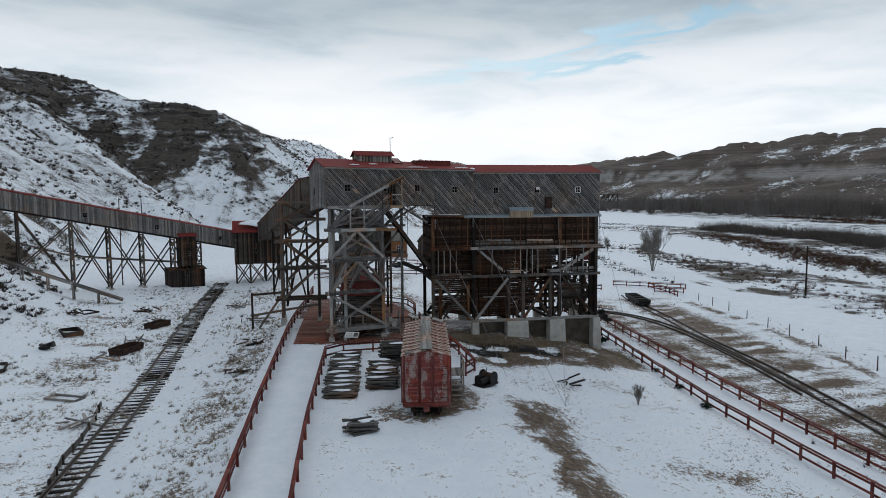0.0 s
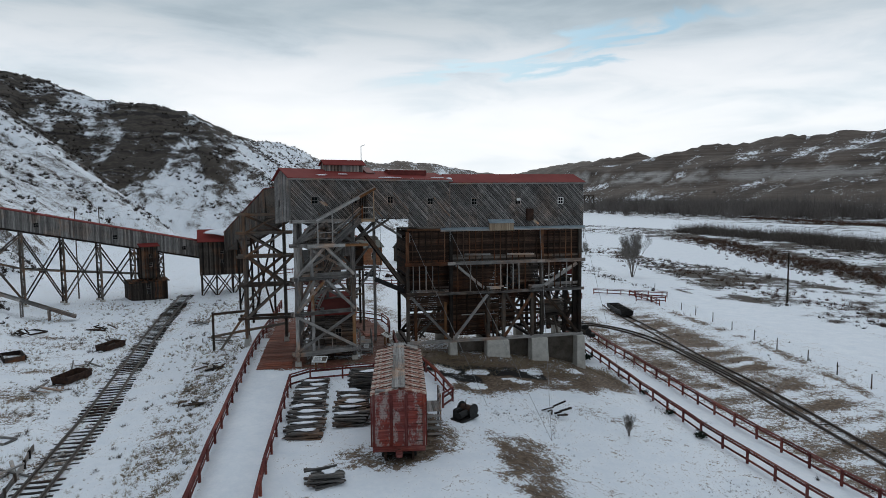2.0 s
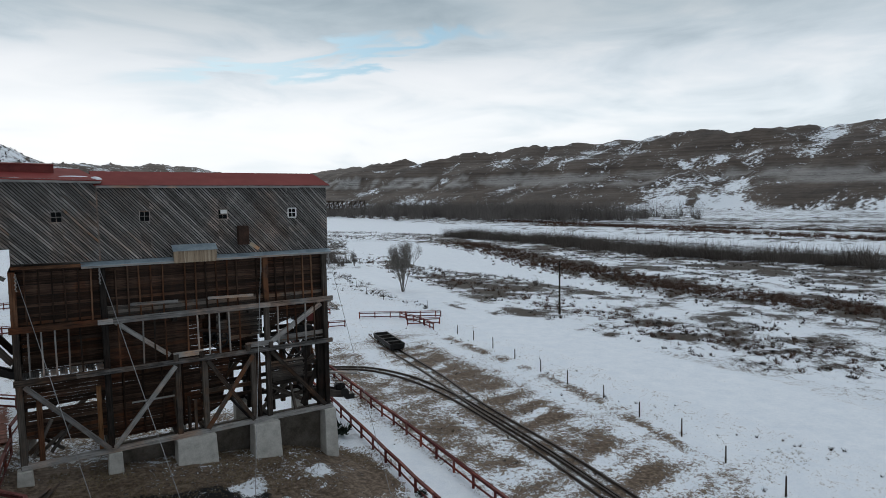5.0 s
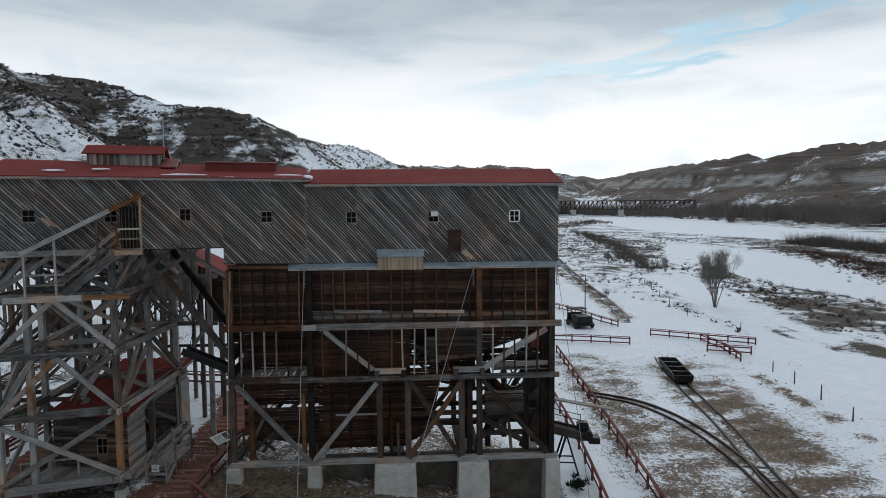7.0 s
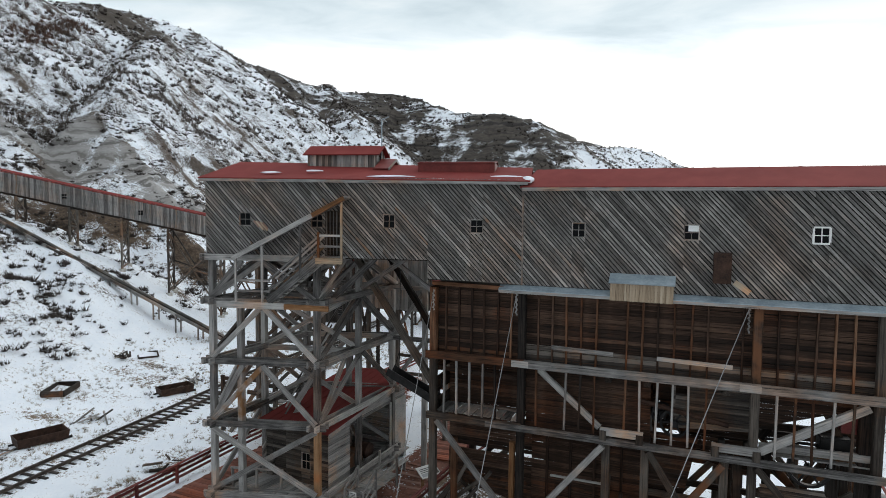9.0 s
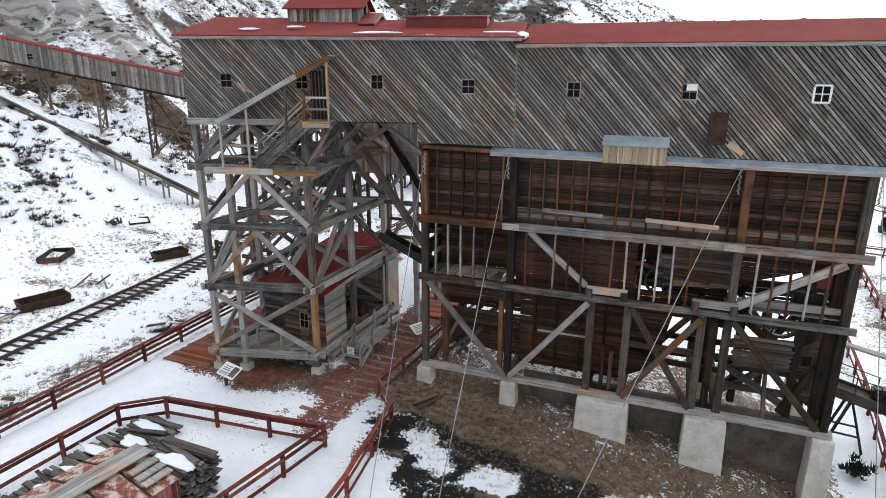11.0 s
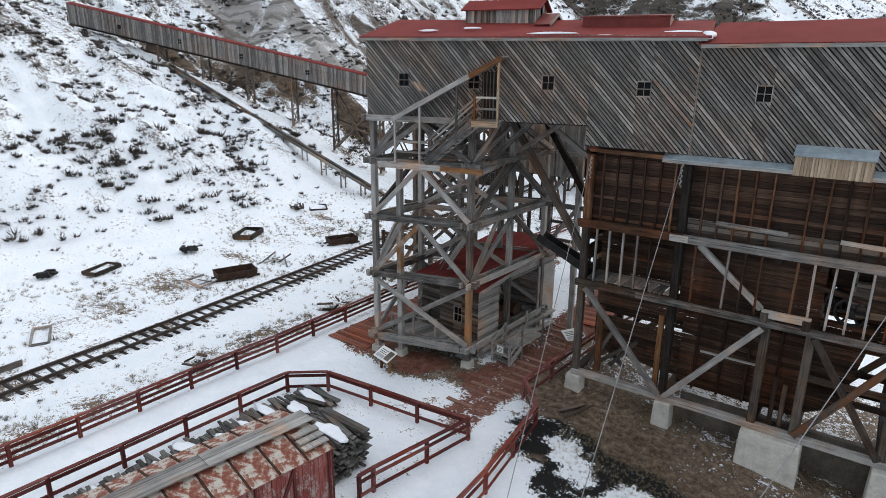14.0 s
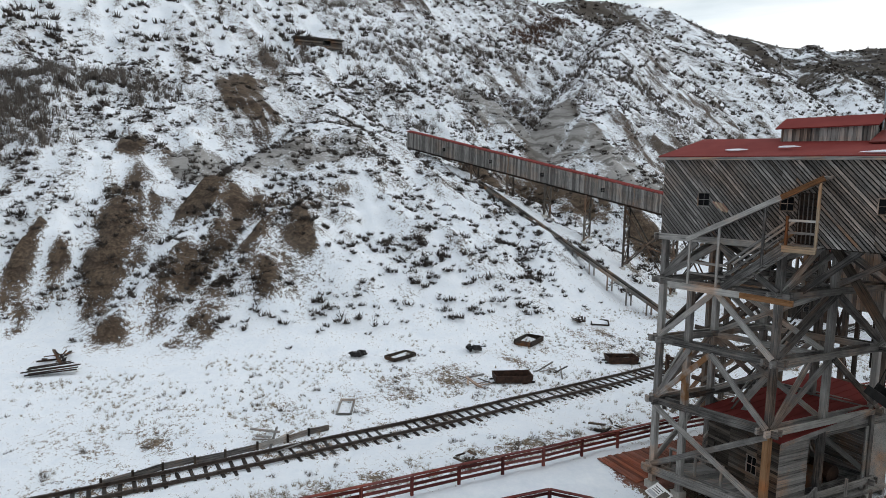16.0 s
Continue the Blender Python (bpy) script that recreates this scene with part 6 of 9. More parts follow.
# ---- the long covered conveyor, its bin house and the incline up to the gallery ----
def covered_way(name, label, a, b, wide, high, mat, windows, seed, roof=True):
    """A covered conveyor along a falling line: upright boards on both sides, floor, near-black lining painted as inner
    shade, red roof. a, b: centre of its roof ridge in plan, with heights.
    """
    a, b = Vector(a), Vector(b)
    run = Vector((b.x - a.x, b.y - a.y, 0)).length
    turn = math.degrees(math.atan2(b.y - a.y, b.x - a.x))
    t = thing(name, label, "conveyor", (a.x, a.y, a.z - high), turn)
    fall = b.z - a.z
    z0 = lambda x: x / run * fall
    for s in (-1, 1):
        m = pose(0, s * wide / 2, 0) if s < 0 else pose(run, s * wide / 2, 0, 0, 0, 180)
        q = [(0, 0), (run, fall), (run, fall + high - 0.25), (0, high - 0.25)] if s < 0 else [(0, fall), (run, 0), (run, high - 0.25), (0, fall + high - 0.25)]
        hs = [(x - 0.3, z0(x) + 0.75, x + 0.3, z0(x) + 1.35) for x in windows] if s < 0 else []
        boards(t, [q], hs, 90, 0.24, 0.03, mat, m, seed=seed + s, ragged=0.03)
        beam("lining", t, (0, s * (wide / 2 - 0.06), high / 2), (run, s * (wide / 2 - 0.06), fall + high / 2), 0.03, (high - 0.4) * math.cos(math.atan2(-fall, run)), VOID, 0)
        for x in windows if s < 0 else ():
            window(t, m, x, z0(x) + 1.05, 0.6, 0.6, GREY)
        roof_plane("roof", t, [(-0.1, s * (wide / 2 + 0.15), high - 0.28), (run + 0.1, s * (wide / 2 + 0.15), fall + high - 0.28), (run + 0.1, 0, fall + high), (-0.1, 0, high)], 0.05, RIBRED, "red metal roof")
    beam("floor", t, (0, 0, 0.05), (run, 0, fall + 0.05), wide, 0.1, DARKW, 0)
    for x, z in ((0.04, 0), (run - 0.04, fall)):
        slab("end_wall", t, (x - 0.04, -wide / 2 + 0.05, z), (x + 0.04, wide / 2 - 0.05, z + high - 0.2), DULL)
    for s in (-1, 1):
        beam("sole_beam", t, (0, s * wide / 2.3, -0.12), (run, s * wide / 2.3, fall - 0.12), 0.16, 0.26, DARKW)
    return t


CA, CB = Vector((-82.0, 17.8, 22.45)), Vector((-25.5, 50.1, 8.15))
CRUN = Vector((CB.x - CA.x, CB.y - CA.y, 0)).length
conveyor = covered_way("covered_conveyor", "long grey board covered conveyor with red roof", CA, CB, 2.2, 2.75, SIDING, [7.0, 15.2, 23.5, 32.3, 43.5, 53.0, 62.6], 31)


def bent(name, label, top_a, top_b, foot_a, foot_b, mat, panels=2, w=0.22):
    """One upright frame of a trestle: two legs, cross timbers and an X in each panel."""
    o = Vector(((foot_a[0] + foot_b[0]) / 2, (foot_a[1] + foot_b[1]) / 2, min(foot_a[2], foot_b[2])))
    t = thing(name, label, "trestle", tuple(o), 0, "conveyor trestles")
    A, B, C, D = (Vector(p) - o for p in (top_a, top_b, foot_a, foot_b))
    beam("leg", t, C, A, w, w, mat)
    beam("leg", t, D, B, w, w, mat)
    for i in range(panels + 1):
        k = 0.06 + 0.9 * i / panels
        beam("cross_timber", t, C.lerp(A, k), D.lerp(B, k), 0.12, 0.2, mat, None, "", 0.2)
        if i < panels:
            k2 = 0.06 + 0.9 * (i + 1) / panels
            beam("brace", t, C.lerp(A, k), D.lerp(B, k2), 0.09, 0.16, mat)
            beam("brace", t, D.lerp(B, k), C.lerp(A, k2), 0.09, 0.16, mat)
    slab("foot_block", t, C - Vector((0.3, 0.3, 0.6)), C + Vector((0.3, 0.3, 0.25)), CONCRETE, "concrete foot", 0.03)
    slab("foot_block", t, D - Vector((0.3, 0.3, 0.6)), D + Vector((0.3, 0.3, 0.25)), CONCRETE, "", 0.03)
    return t


def carry_conveyor():
    d = Vector((CB.x - CA.x, CB.y - CA.y, 0)) / CRUN
    side = Vector((d.y, -d.x, 0))
    ends = []
    for x in (12, 18, 24, 30, 35.5, 41.8, 46.5, 51.0, 55.5, 59.5):
        c = Vector((CA.x, CA.y, 0)) + d * x
        top = CA.z + (CB.z - CA.z) * x / CRUN - 2.9
        p, q = c + side * 1.1, c - side * 1.1
        zp, zq = spot(p.x, p.y), spot(q.x, q.y)
        if top - min(zp, zq) < 0.5:
            continue
        b = bent("trestle_bent", "grey timber trestle carrying the covered conveyor", (p.x, p.y, top), (q.x, q.y, top), (p.x, p.y, zp), (q.x, q.y, zq), DULL, 1 if top - zp < 3 else 2 if top - zp < 6 else 3)
        ends.append((x, p, q, top, min(zp, zq)))
    # long braces and girts from bent to bent where the trestle stands high
    s = thing("trestle_bracing", "long grey timber braces between trestle bents", "trestle", (-40, 42, 0))
    o = Vector((-40, 42, 0))
    for (x0, p0, q0, t0, f0), (x1, p1, q1, t1, f1) in zip(ends, ends[1:]):
        if x0 < 33:
            continue
        for a, b in ((p0, p1), (q0, q1)):
            V = lambda v, z: Vector((v.x, v.y, z)) - o
            beam("brace", s, V(a, f0 + 0.6), V(b, t1 - 0.4), 0.1, 0.18, DULL)
            beam("brace", s, V(a, t0 - 0.4), V(b, f1 + 0.6), 0.1, 0.18, DULL)
            beam("girt", s, V(a, (f0 + t0) / 2), V(b, (f1 + t1) / 2), 0.1, 0.18, DULL)


carry_conveyor()


def bin_house(name, label, at, turn, w, d, z_bot, z_top, z_ridge, mat, seed, legs=True, roof=RIBRED):
    """A boarded house on legs: wall boards upright, windows, gable roof."""
    t = thing(name, label, "building", at, turn)
    for k, (p, q) in enumerate((((-w / 2, -d / 2), (w / 2, -d / 2)), ((w / 2, -d / 2), (w / 2, d / 2)), ((w / 2, d / 2), (-w / 2, d / 2)), ((-w / 2, d / 2), (-w / 2, -d / 2)))):
        l = math.dist(p, q)
        f = wall_frame(p, q)
        holes = [(l * 0.42, z_bot + (z_top - z_bot) * 0.62, l * 0.42 + 0.5, z_bot + (z_top - z_bot) * 0.62 + 0.6), (l * 0.42, z_bot + (z_top - z_bot) * 0.35, l * 0.42 + 0.5, z_bot + (z_top - z_bot) * 0.35 + 0.6)] if k in (0, 1) else []
        shape = [(0, z_bot), (l, z_bot), (l, z_top), (0, z_top)] if k % 2 == 0 else [(0, z_bot), (l, z_bot), (l, z_top), (l / 2, z_ridge), (0, z_top)]
        boards(t, [shape], holes, 90, 0.22, 0.03, mat, f, seed=seed + k, ragged=0.02)
        for h in holes:
            window(t, f, (h[0] + h[2]) / 2, (h[1] + h[3]) / 2, 0.5, 0.6, GREY)
    # solid near-black block painted as the unlit inside
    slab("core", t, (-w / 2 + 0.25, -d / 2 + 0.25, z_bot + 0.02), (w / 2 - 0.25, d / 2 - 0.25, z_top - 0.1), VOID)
    for s in (-1, 1):
        roof_plane("roof", t, [(-w / 2 - 0.3, s * (d / 2 + 0.3), z_top - 0.1), (w / 2 + 0.3, s * (d / 2 + 0.3), z_top - 0.1), (w / 2 + 0.3, 0, z_ridge), (-w / 2 - 0.3, 0, z_ridge)], 0.06, roof, "", 0.5)
    if legs:
        for x in (-w / 2 + 0.2, -w / 6, w / 6, w / 2 - 0.2):
            for y in (-d / 2 + 0.2, 0, d / 2 - 0.2):
                beam("leg", t, (x, y, 0), (x, y, z_bot), 0.24, 0.24, DARKW)
        for y in (-d / 2 + 0.2, d / 2 - 0.2):
            for x0, x1 in ((-w / 2 + 0.2, -w / 6), (w / 6, w / 2 - 0.2), (-w / 6, w / 6)):
                beam("brace", t, (x0, y - 0.15, 0.2), (x1, y - 0.15, z_bot - 0.1), 0.1, 0.18, DARKW)
                beam("brace", t, (x1, y - 0.15, 0.2), (x0, y - 0.15, z_bot - 0.1), 0.1, 0.18, DARKW)
    return t


bin_house("bin_house", "dark board bin house on timber legs with red roof", (-21.6, 50.5, -0.9), 8, 7.2, 6.0, 3.6, 8.9, 10.6, DARKW, 41)
snow_patch(-21.5, 48.6, 9.35, 2.4, 1.2, 0.18, 8, (25, 0), 11, "sheet of snow lying on the bin house roof")
bin_house("side_bin", "small dark board bin tower beside the conveyor", (-31.8, 45.4, -0.5), 29, 2.2, 2.4, 3.4, 8.2, 8.6, DARKW, 47)
bin_house("side_bin", "low dark board bin under the conveyor trestle", (-32.2, 45.6, -0.5), 29, 5.0, 3.6, 0.1, 3.0, 3.3, DARKW, 51, False, DARKW)
# boards darker than the conveyor's: the incline's shadow is put into their colour
incline = covered_way("incline_gallery", "grey board covered incline with red roof rising to the gallery", (-11.0, 7.2, 15.6), (-19.8, 47.5, 9.6), 2.5, 3.1, DULL, [9.0, 21.0], 61)


def build_side_trestle():
    """The open timber frames that hold up the incline beside the tower."""
    t = thing("side_trestle", "tall weathered timber trestle beside the boardwalk on concrete feet", "trestle", (-12.4, 6.5, 0.3))
    o = Vector((-12.4, 6.5, 0.3))
    L = lambda x, y, z: Vector((x, y, z)) - o
    lv = [0.9, 3.2, 6.3, 9.0, 11.2, 12.9]
    for y in (6.2, 7.8):
        for x in (-14.2, -10.6):
            beam("post", t, L(x, y, 1.2), L(x, y, 12.95), 0.26, 0.26, DULL)
            bm = bmesh.new()
            bmesh.ops.create_cube(bm, size=1)
            for v in bm.verts:
                k = 0.75 if v.co.z < 0 else 0.4
                v.co = Vector((v.co.x * k, v.co.y * k, v.co.z * 1.7))
            bmesh.ops.bevel(bm, geom=bm.edges[:], offset=0.03, segments=1, affect="EDGES")
            from_bm("foot_block", bm, CONCRETE, t, "tapered concrete foot", Matrix.Translation(L(x, y, 0.45)))
        for z in lv[1:]:
            beam("cross_timber", t, L(-14.9, y - 0.2, z), L(-9.8, y - 0.2, z), 0.12, 0.26, DULL)
        for z0, z1 in zip(lv[1:], lv[2:]):
            beam("brace", t, L(-14.1, y - 0.3, z0), L(-10.7, y - 0.3, z1), 0.1, 0.2, DULL)
            if z0 > 5:
                beam("brace", t, L(-10.7, y + 0.2, z0), L(-14.1, y + 0.2, z1), 0.1, 0.2, DULL)
    beam("shore", t, L(-17.2, 6.4, 0.3), L(-17.2, 6.4, 3.9), 0.2, 0.2, DULL)
    beam("shore", t, L(-17.3, 6.4, 3.7), L(-14.0, 6.4, 3.9), 0.14, 0.22, DULL)
    beam("shore", t, L(-16.6, 6.4, 0.3), L(-13.6, 6.3, 4.6), 0.14, 0.22, DULL)
    beam("shore", t, L(-17.4, 6.4, 1.6), L(-10.4, 6.3, 2.6), 0.14, 0.22, DULL)
    beam("long_brace", t, L(-13.8, 5.8, 5.0), L(-8.4, 3.6, 10.6), 0.12, 0.26, DULL)
    for z in (6.3, 9.0, 12.4):
        beam("tie_beam", t, L(-10.5, 6.6, z), L(-9.1, 3.8, z), 0.14, 0.24, DULL)
    for y in (18.0, 30.0):
        x = -11.0 - (y - 7.2) * 0.2184
        z = 12.6 - (y - 7.2) * 0.149
        for s in (-1.2, 1.2):
            beam("post", t, L(x + s, y, 0.0), L(x + s, y, z), 0.24, 0.24, DARKW)
        beam("brace", t, L(x - 1.2, y, 0.6), L(x + 1.2, y, z - 0.4), 0.1, 0.2, DARKW)
        beam("brace", t, L(x + 1.2, y, 0.6), L(x - 1.2, y, z - 0.4), 0.1, 0.2, DARKW)
        beam("cross_timber", t, L(x - 1.4, y, z - 0.1), L(x + 1.4, y, z - 0.1), 0.16, 0.24, DARKW)
    return t


build_side_trestle()


def build_head_house():
    """The small gabled house behind the tower: pale upright boards, red roof, dark bin and legs."""
    t = thing("head_house", "small pale upright-board house with red roof behind the trestle tower", "building", (-6.4, 9.0, 0.4))
    o = Vector((-6.4, 9.0, 0.4))
    ridge, eave_l, eave_r, bot, d = (-0.2, 11.55), (-2.0, 10.85), (2.2, 10.4), 8.2, 4.6
    boards(t, [[(eave_l[0], bot), (2.2, bot), (2.2, 11.5), (eave_l[0], 11.7)]], [], 90, 0.2, 0.03, GREY2, pose(0, -0.35, 0), seed=91, ragged=0.03)
    boards(t, [[(eave_l[0], bot), (2.2, bot), eave_r, ridge, eave_l]], [], 90, 0.2, 0.03, GREY2, pose(0, d, 0), seed=94, ragged=0.03)
    boards(t, [[(0, bot), (d, bot), (d, eave_r[1]), (0, eave_r[1])]], [], 90, 0.2, 0.03, GREY2, wall_frame((2.2, 0), (2.2, d)), seed=92)
    boards(t, [[(0, bot), (d, bot), (d, eave_l[1]), (0, eave_l[1])]], [], 90, 0.2, 0.03, GREY2, wall_frame((eave_l[0], d), (eave_l[0], 0)), seed=93)
    for (x0, z0), over in ((eave_l, -0.35), (eave_r, 1.5)):
        x1 = x0 + over
        z1 = z0 + (z0 - ridge[1]) / (x0 - ridge[0]) * over
        roof_plane("roof", t, [(x1, -0.3, z1), (x1, d + 0.3, z1), (ridge[0], d + 0.3, ridge[1] + 0.06), (ridge[0], -0.3, ridge[1] + 0.06)], 0.06, RIBRED, "dull red metal roof")
    slab("bin", t, (2.3, 0.4, 6.6), (3.5, d, 9.3), DARKW, "dark board bin under the eave", 0.02)
    slab("floor", t, (eave_l[0], 0.05, bot - 0.1), (2.15, d, bot), DARKW)
    for x in (-1.8, 0.2, 2.1, 3.4):
        for y in (0.3, d - 0.2):
            beam("leg", t, (x, y, spot(o.x + x, o.y + y) - o.z), (x, y, bot if x < 3 else 6.6), 0.24, 0.24, DULL)
    for y in (0.3, d - 0.2):
        beam("girt", t, (-1.9, y, 4.2), (3.5, y, 4.2), 0.12, 0.2, DULL)


build_head_house()


def build_ground_chute():
    """The long plank slide that lies on the hillside below the conveyor."""
    t = thing("hill_slide", "long weathered plank slide lying down the snowy slope", "slide", (-52, 25, 7))
    o = Vector((-52, 25, 7))
    pts = []
    for k in range(13):
        x = -68 + 32.2 * k / 12
        y = 22.0 + 5.4 * k / 12
        pts.append(Vector((x, y, max(spot(x, y) + 0.12, spot(-68, 22) + 0.5 + (spot(-35.8, 27.4) - spot(-68, 22)) * k / 12))))
    for i, (a, b) in enumerate(zip(pts, pts[1:])):
        side = Vector((-(b - a).y, (b - a).x, 0)).normalized() * 0.45
        for s in (-1, 1):
            beam("side_beam", t, a + side * s - o, b + side * s - o, 0.14, 0.3, GREY)
        beam("bed", t, a - o - Vector((0, 0, 0.1)), b - o - Vector((0, 0, 0.1)), 0.8, 0.06, DARKW)
        for s in (-1, 1):
            beam("prop", t, a + side * s - o, Vector((a.x, a.y, spot(a.x, a.y) - 0.6)) + side * s - o, 0.14, 0.14, GREY)
        beam("cross_piece", t, a - side * 1.2 - o + Vector((0, 0, -0.22)), a + side * 1.2 - o + Vector((0, 0, -0.22)), 0.14, 0.14, GREY)
    return t


build_ground_chute()

# ---- rails, fences and the things left about the yard ----
def along_line(line, step):
    """Even stations along a plan polyline: x, y, heading."""
    out, carry = [], 0.0
    for p, q in zip(line, line[1:]):
        l = math.dist(p, q)
        while carry < l:
            k = carry / l
            out.append((p[0] + k * (q[0] - p[0]), p[1] + k * (q[1] - p[1]), math.degrees(math.atan2(q[1] - p[1], q[0] - p[0]))))
            carry += step
        carry -= l
    return out


def curved(line, n=6):
    """A polyline rounded off through its points."""
    out = []
    P = [line[0], *line, line[-1]]
    for a, b, c, d in zip(P, P[1:], P[2:], P[3:]):
        for i in range(n):
            t = i / n
            out.append(tuple(0.5 * (2 * b[k] + (c[k] - a[k]) * t + (2 * a[k] - 5 * b[k] + 4 * c[k] - d[k]) * t * t + (3 * b[k] - a[k] - 3 * c[k] + d[k]) * t ** 3) for k in (0, 1)))
    return out + [line[-1]]


def railway(label, line, gauge, step, tie, seed, group="", tie_mat=TIE, bury=0.0, sink=0.0):
    """Two rails spiked to sleepers that lie on the ground."""
    line = curved(line)
    st = along_line(line, step)
    c = st[len(st) // 2]
    o = Vector((c[0], c[1], spot(c[0], c[1])))
    t = thing("railway_track", label, "track", tuple(o), 0, group)
    rng = random.Random(seed)
    zs = ground_at(np.array([s[0] for s in st]), np.array([s[1] for s in st]))[0]
    kernel = np.convolve(np.pad(zs, 6, mode="edge"), np.ones(13) / 13, mode="valid")
    for (x, y, h), z in zip(st, kernel):
        if rng.random() < 0.04:
            continue
        me = stick_mesh(tie[0], tie[1], tie[2], tie_mat, 0.015)
        m = pose(x - o.x + rng.uniform(-0.03, 0.03), y - o.y, float(z) - o.z + tie[2] * 0.35 - bury - sink * rng.uniform(0.3, 1.3), 0, 0, h + 90 + rng.uniform(-3, 3)) @ Matrix.Translation((rng.uniform(-0.08, 0.08), 0, 0))
        put("sleeper", me, t, m)
    for s in (-1, 1):
        bm = bmesh.new()
        prof = [(-0.08, 0), (0.08, 0), (0.035, 0.03), (0.032, 0.12), (0.05, 0.135), (0.05, 0.18), (-0.05, 0.18), (-0.05, 0.135), (-0.032, 0.12), (-0.035, 0.03)]
        prev = None
        for (x, y, h), z in zip(st, kernel):
            d = Vector((-math.sin(radians(h)), math.cos(radians(h)), 0))
            b = Vector((x, y, float(z) + tie[2] * 0.85 - bury)) - o + d * (s * gauge / 2)
            ring = [bm.verts.new(b + d * u + Vector((0, 0, v))) for u, v in prof]
            if prev:
                for i in range(len(prof)):
                    bm.faces.new((prev[i], prev[(i + 1) % len(prof)], ring[(i + 1) % len(prof)], ring[i]))
            prev = ring
        from_bm("rail", bm, RAIL, t, "dark steel rail")
    return t


railway("old railway track with dark sleepers half buried in snow", [(-21.7, -46), (-21.9, -30), (-22.3, -20), (-23.0, -8), (-24.2, 6), (-25.3, 19), (-26.3, 34), (-27.0, 48)], 1.3, 0.66, (2.3, 0.19, 0.18), 1, "", TIE, 0.06, 0.05)
railway("rusty railway siding curving over brown gravel", [(37.0, 34.5), (35.0, 25.5), (33.2, 14), (31.0, 3), (29.4, -8), (27.6, -18), (25.6, -27), (22.5, -40)], 1.1, 0.7, (1.9, 0.2, 0.16), 2, "yard sidings", TIE, 0.09, 0.16)
railway("narrow branch track joining the siding", [(25.0, 21.6), (28.4, 19.0), (30.3, 14.5), (30.8, 8.5), (30.3, 2), (28.9, -7), (27.2, -16)], 0.9, 0.75, (1.4, 0.16, 0.12), 3, "yard sidings", TIE, 0.08, 0.14)
railway("distant snow-dusted railway beyond the gate", [(40.5, 56), (43.5, 68), (47.0, 95), (53, 135), (62, 190)], 1.3, 0.9, (2.2, 0.24, 0.18), 4, "", TIE, 0.12)


def rail_fence(label, line, posts=2.4, high=0.96, rails=3, group="red rail fences", lift=0.0):
    """Painted board fence: square posts, level boards on them and a flat cap rail, following the ground."""
    st = along_line(line, posts)
    if math.dist(st[-1][:2], line[-1]) > 0.5:
        st.append((*line[-1], st[-1][2]))
    o = Vector((st[0][0], st[0][1], spot(st[0][0], st[0][1])))
    t = thing("rail_fence", label, "fence", tuple(o), 0, group)
    base = [Vector((x, y, spot(x, y) + lift)) - o for x, y, _ in st]
    for p in base:
        beam("post", t, p - Vector((0, 0, 0.25)), p + Vector((0, 0, high)), 0.13, 0.13, REDRAIL)
    for p, q in zip(base, base[1:]):
        side = Vector((-(q - p).y, (q - p).x, 0)).normalized() * 0.075
        for i in range(rails - 1):
            z = Vector((0, 0, 0.22 + (high - 0.35) * i / max(1, rails - 2) * 0.86))
            beam("rail", t, p + z + side, q + z + side, 0.04, 0.14, REDRAIL)
        beam("cap_rail", t, p + Vector((0, 0, high)), q + Vector((0, 0, high)), 0.17, 0.05, REDRAIL)
    return t


FENCE = "dark red painted board fence beside a snowy path"
rail_fence(FENCE, [(-14.1, -42), (-13.9, -30), (-13.8, -20), (-13.6, -8), (-13.4, 0), (-13.1, 6), (-12.3, 16), (-11.8, 26)], rails=4)
rail_fence("dark red board fence round the boxcar pen", [(-11.2, -42), (-11.0, -30.9), (-10.75, -23), (-10.35, -16.5), (-9.95, -9.5), (-9.85, -7.4), (-1.15, -6.7), (-1.9, -9.7), (-2.3, -11.8)])
rail_fence("dark red board fence along the bank by the boxcar", [(-0.6, 4.6), (-1.15, -2.6), (0.05, -2.8), (0.75, -8.4), (1.0, -14.8), (-0.4, -15.2)])
rail_fence("dark red board fence curving round the boardwalk", [(-0.7, 7.0), (-0.1, 11), (-0.6, 14.2), (-3.2, 16.2), (-9.5, 17.5)])
rail_fence(FENCE, [(21.6, 24), (21.0, 12), (19.9, 2), (18.7, -8), (17.9, -17), (17.7, -26), (18.0, -40)])
rail_fence(FENCE, [(26.0, 37), (24.8, 22), (23.6, 8), (22.6, -2), (21.5, -13), (21.0, -24), (20.9, -40)])
rail_fence("red board fence across the snowy yard end", [(27.0, 42.8), (36.2, 41.2)], 2.3)
rail_fence("red board fence near the parked mine vehicle", [(30, 69), (34.2, 66), (36.2, 58), (38.4, 52)], 2.3)
rail_fence("red board gate standing across the track", [(40.8, 46.5), (46.3, 43.6), (52.0, 41.4)], 2.3)
rail_fence("red board gate wing beside the track", [(46.0, 43.4), (46.3, 38.6), (45.5, 33.2)], 1.8)
rail_fence("short red board panel beside the gate wing", [(43.9, 37.5), (48.8, 36.4)], 2.4)
rail_fence("red board fence beyond the tower path", [(-12, 40), (-4, 44), (6, 47), (20, 52)], 2.6)
rail_fence("red board fence before the brown house", [(-14, 62), (0, 66), (14, 66), (26, 70)], 2.8)


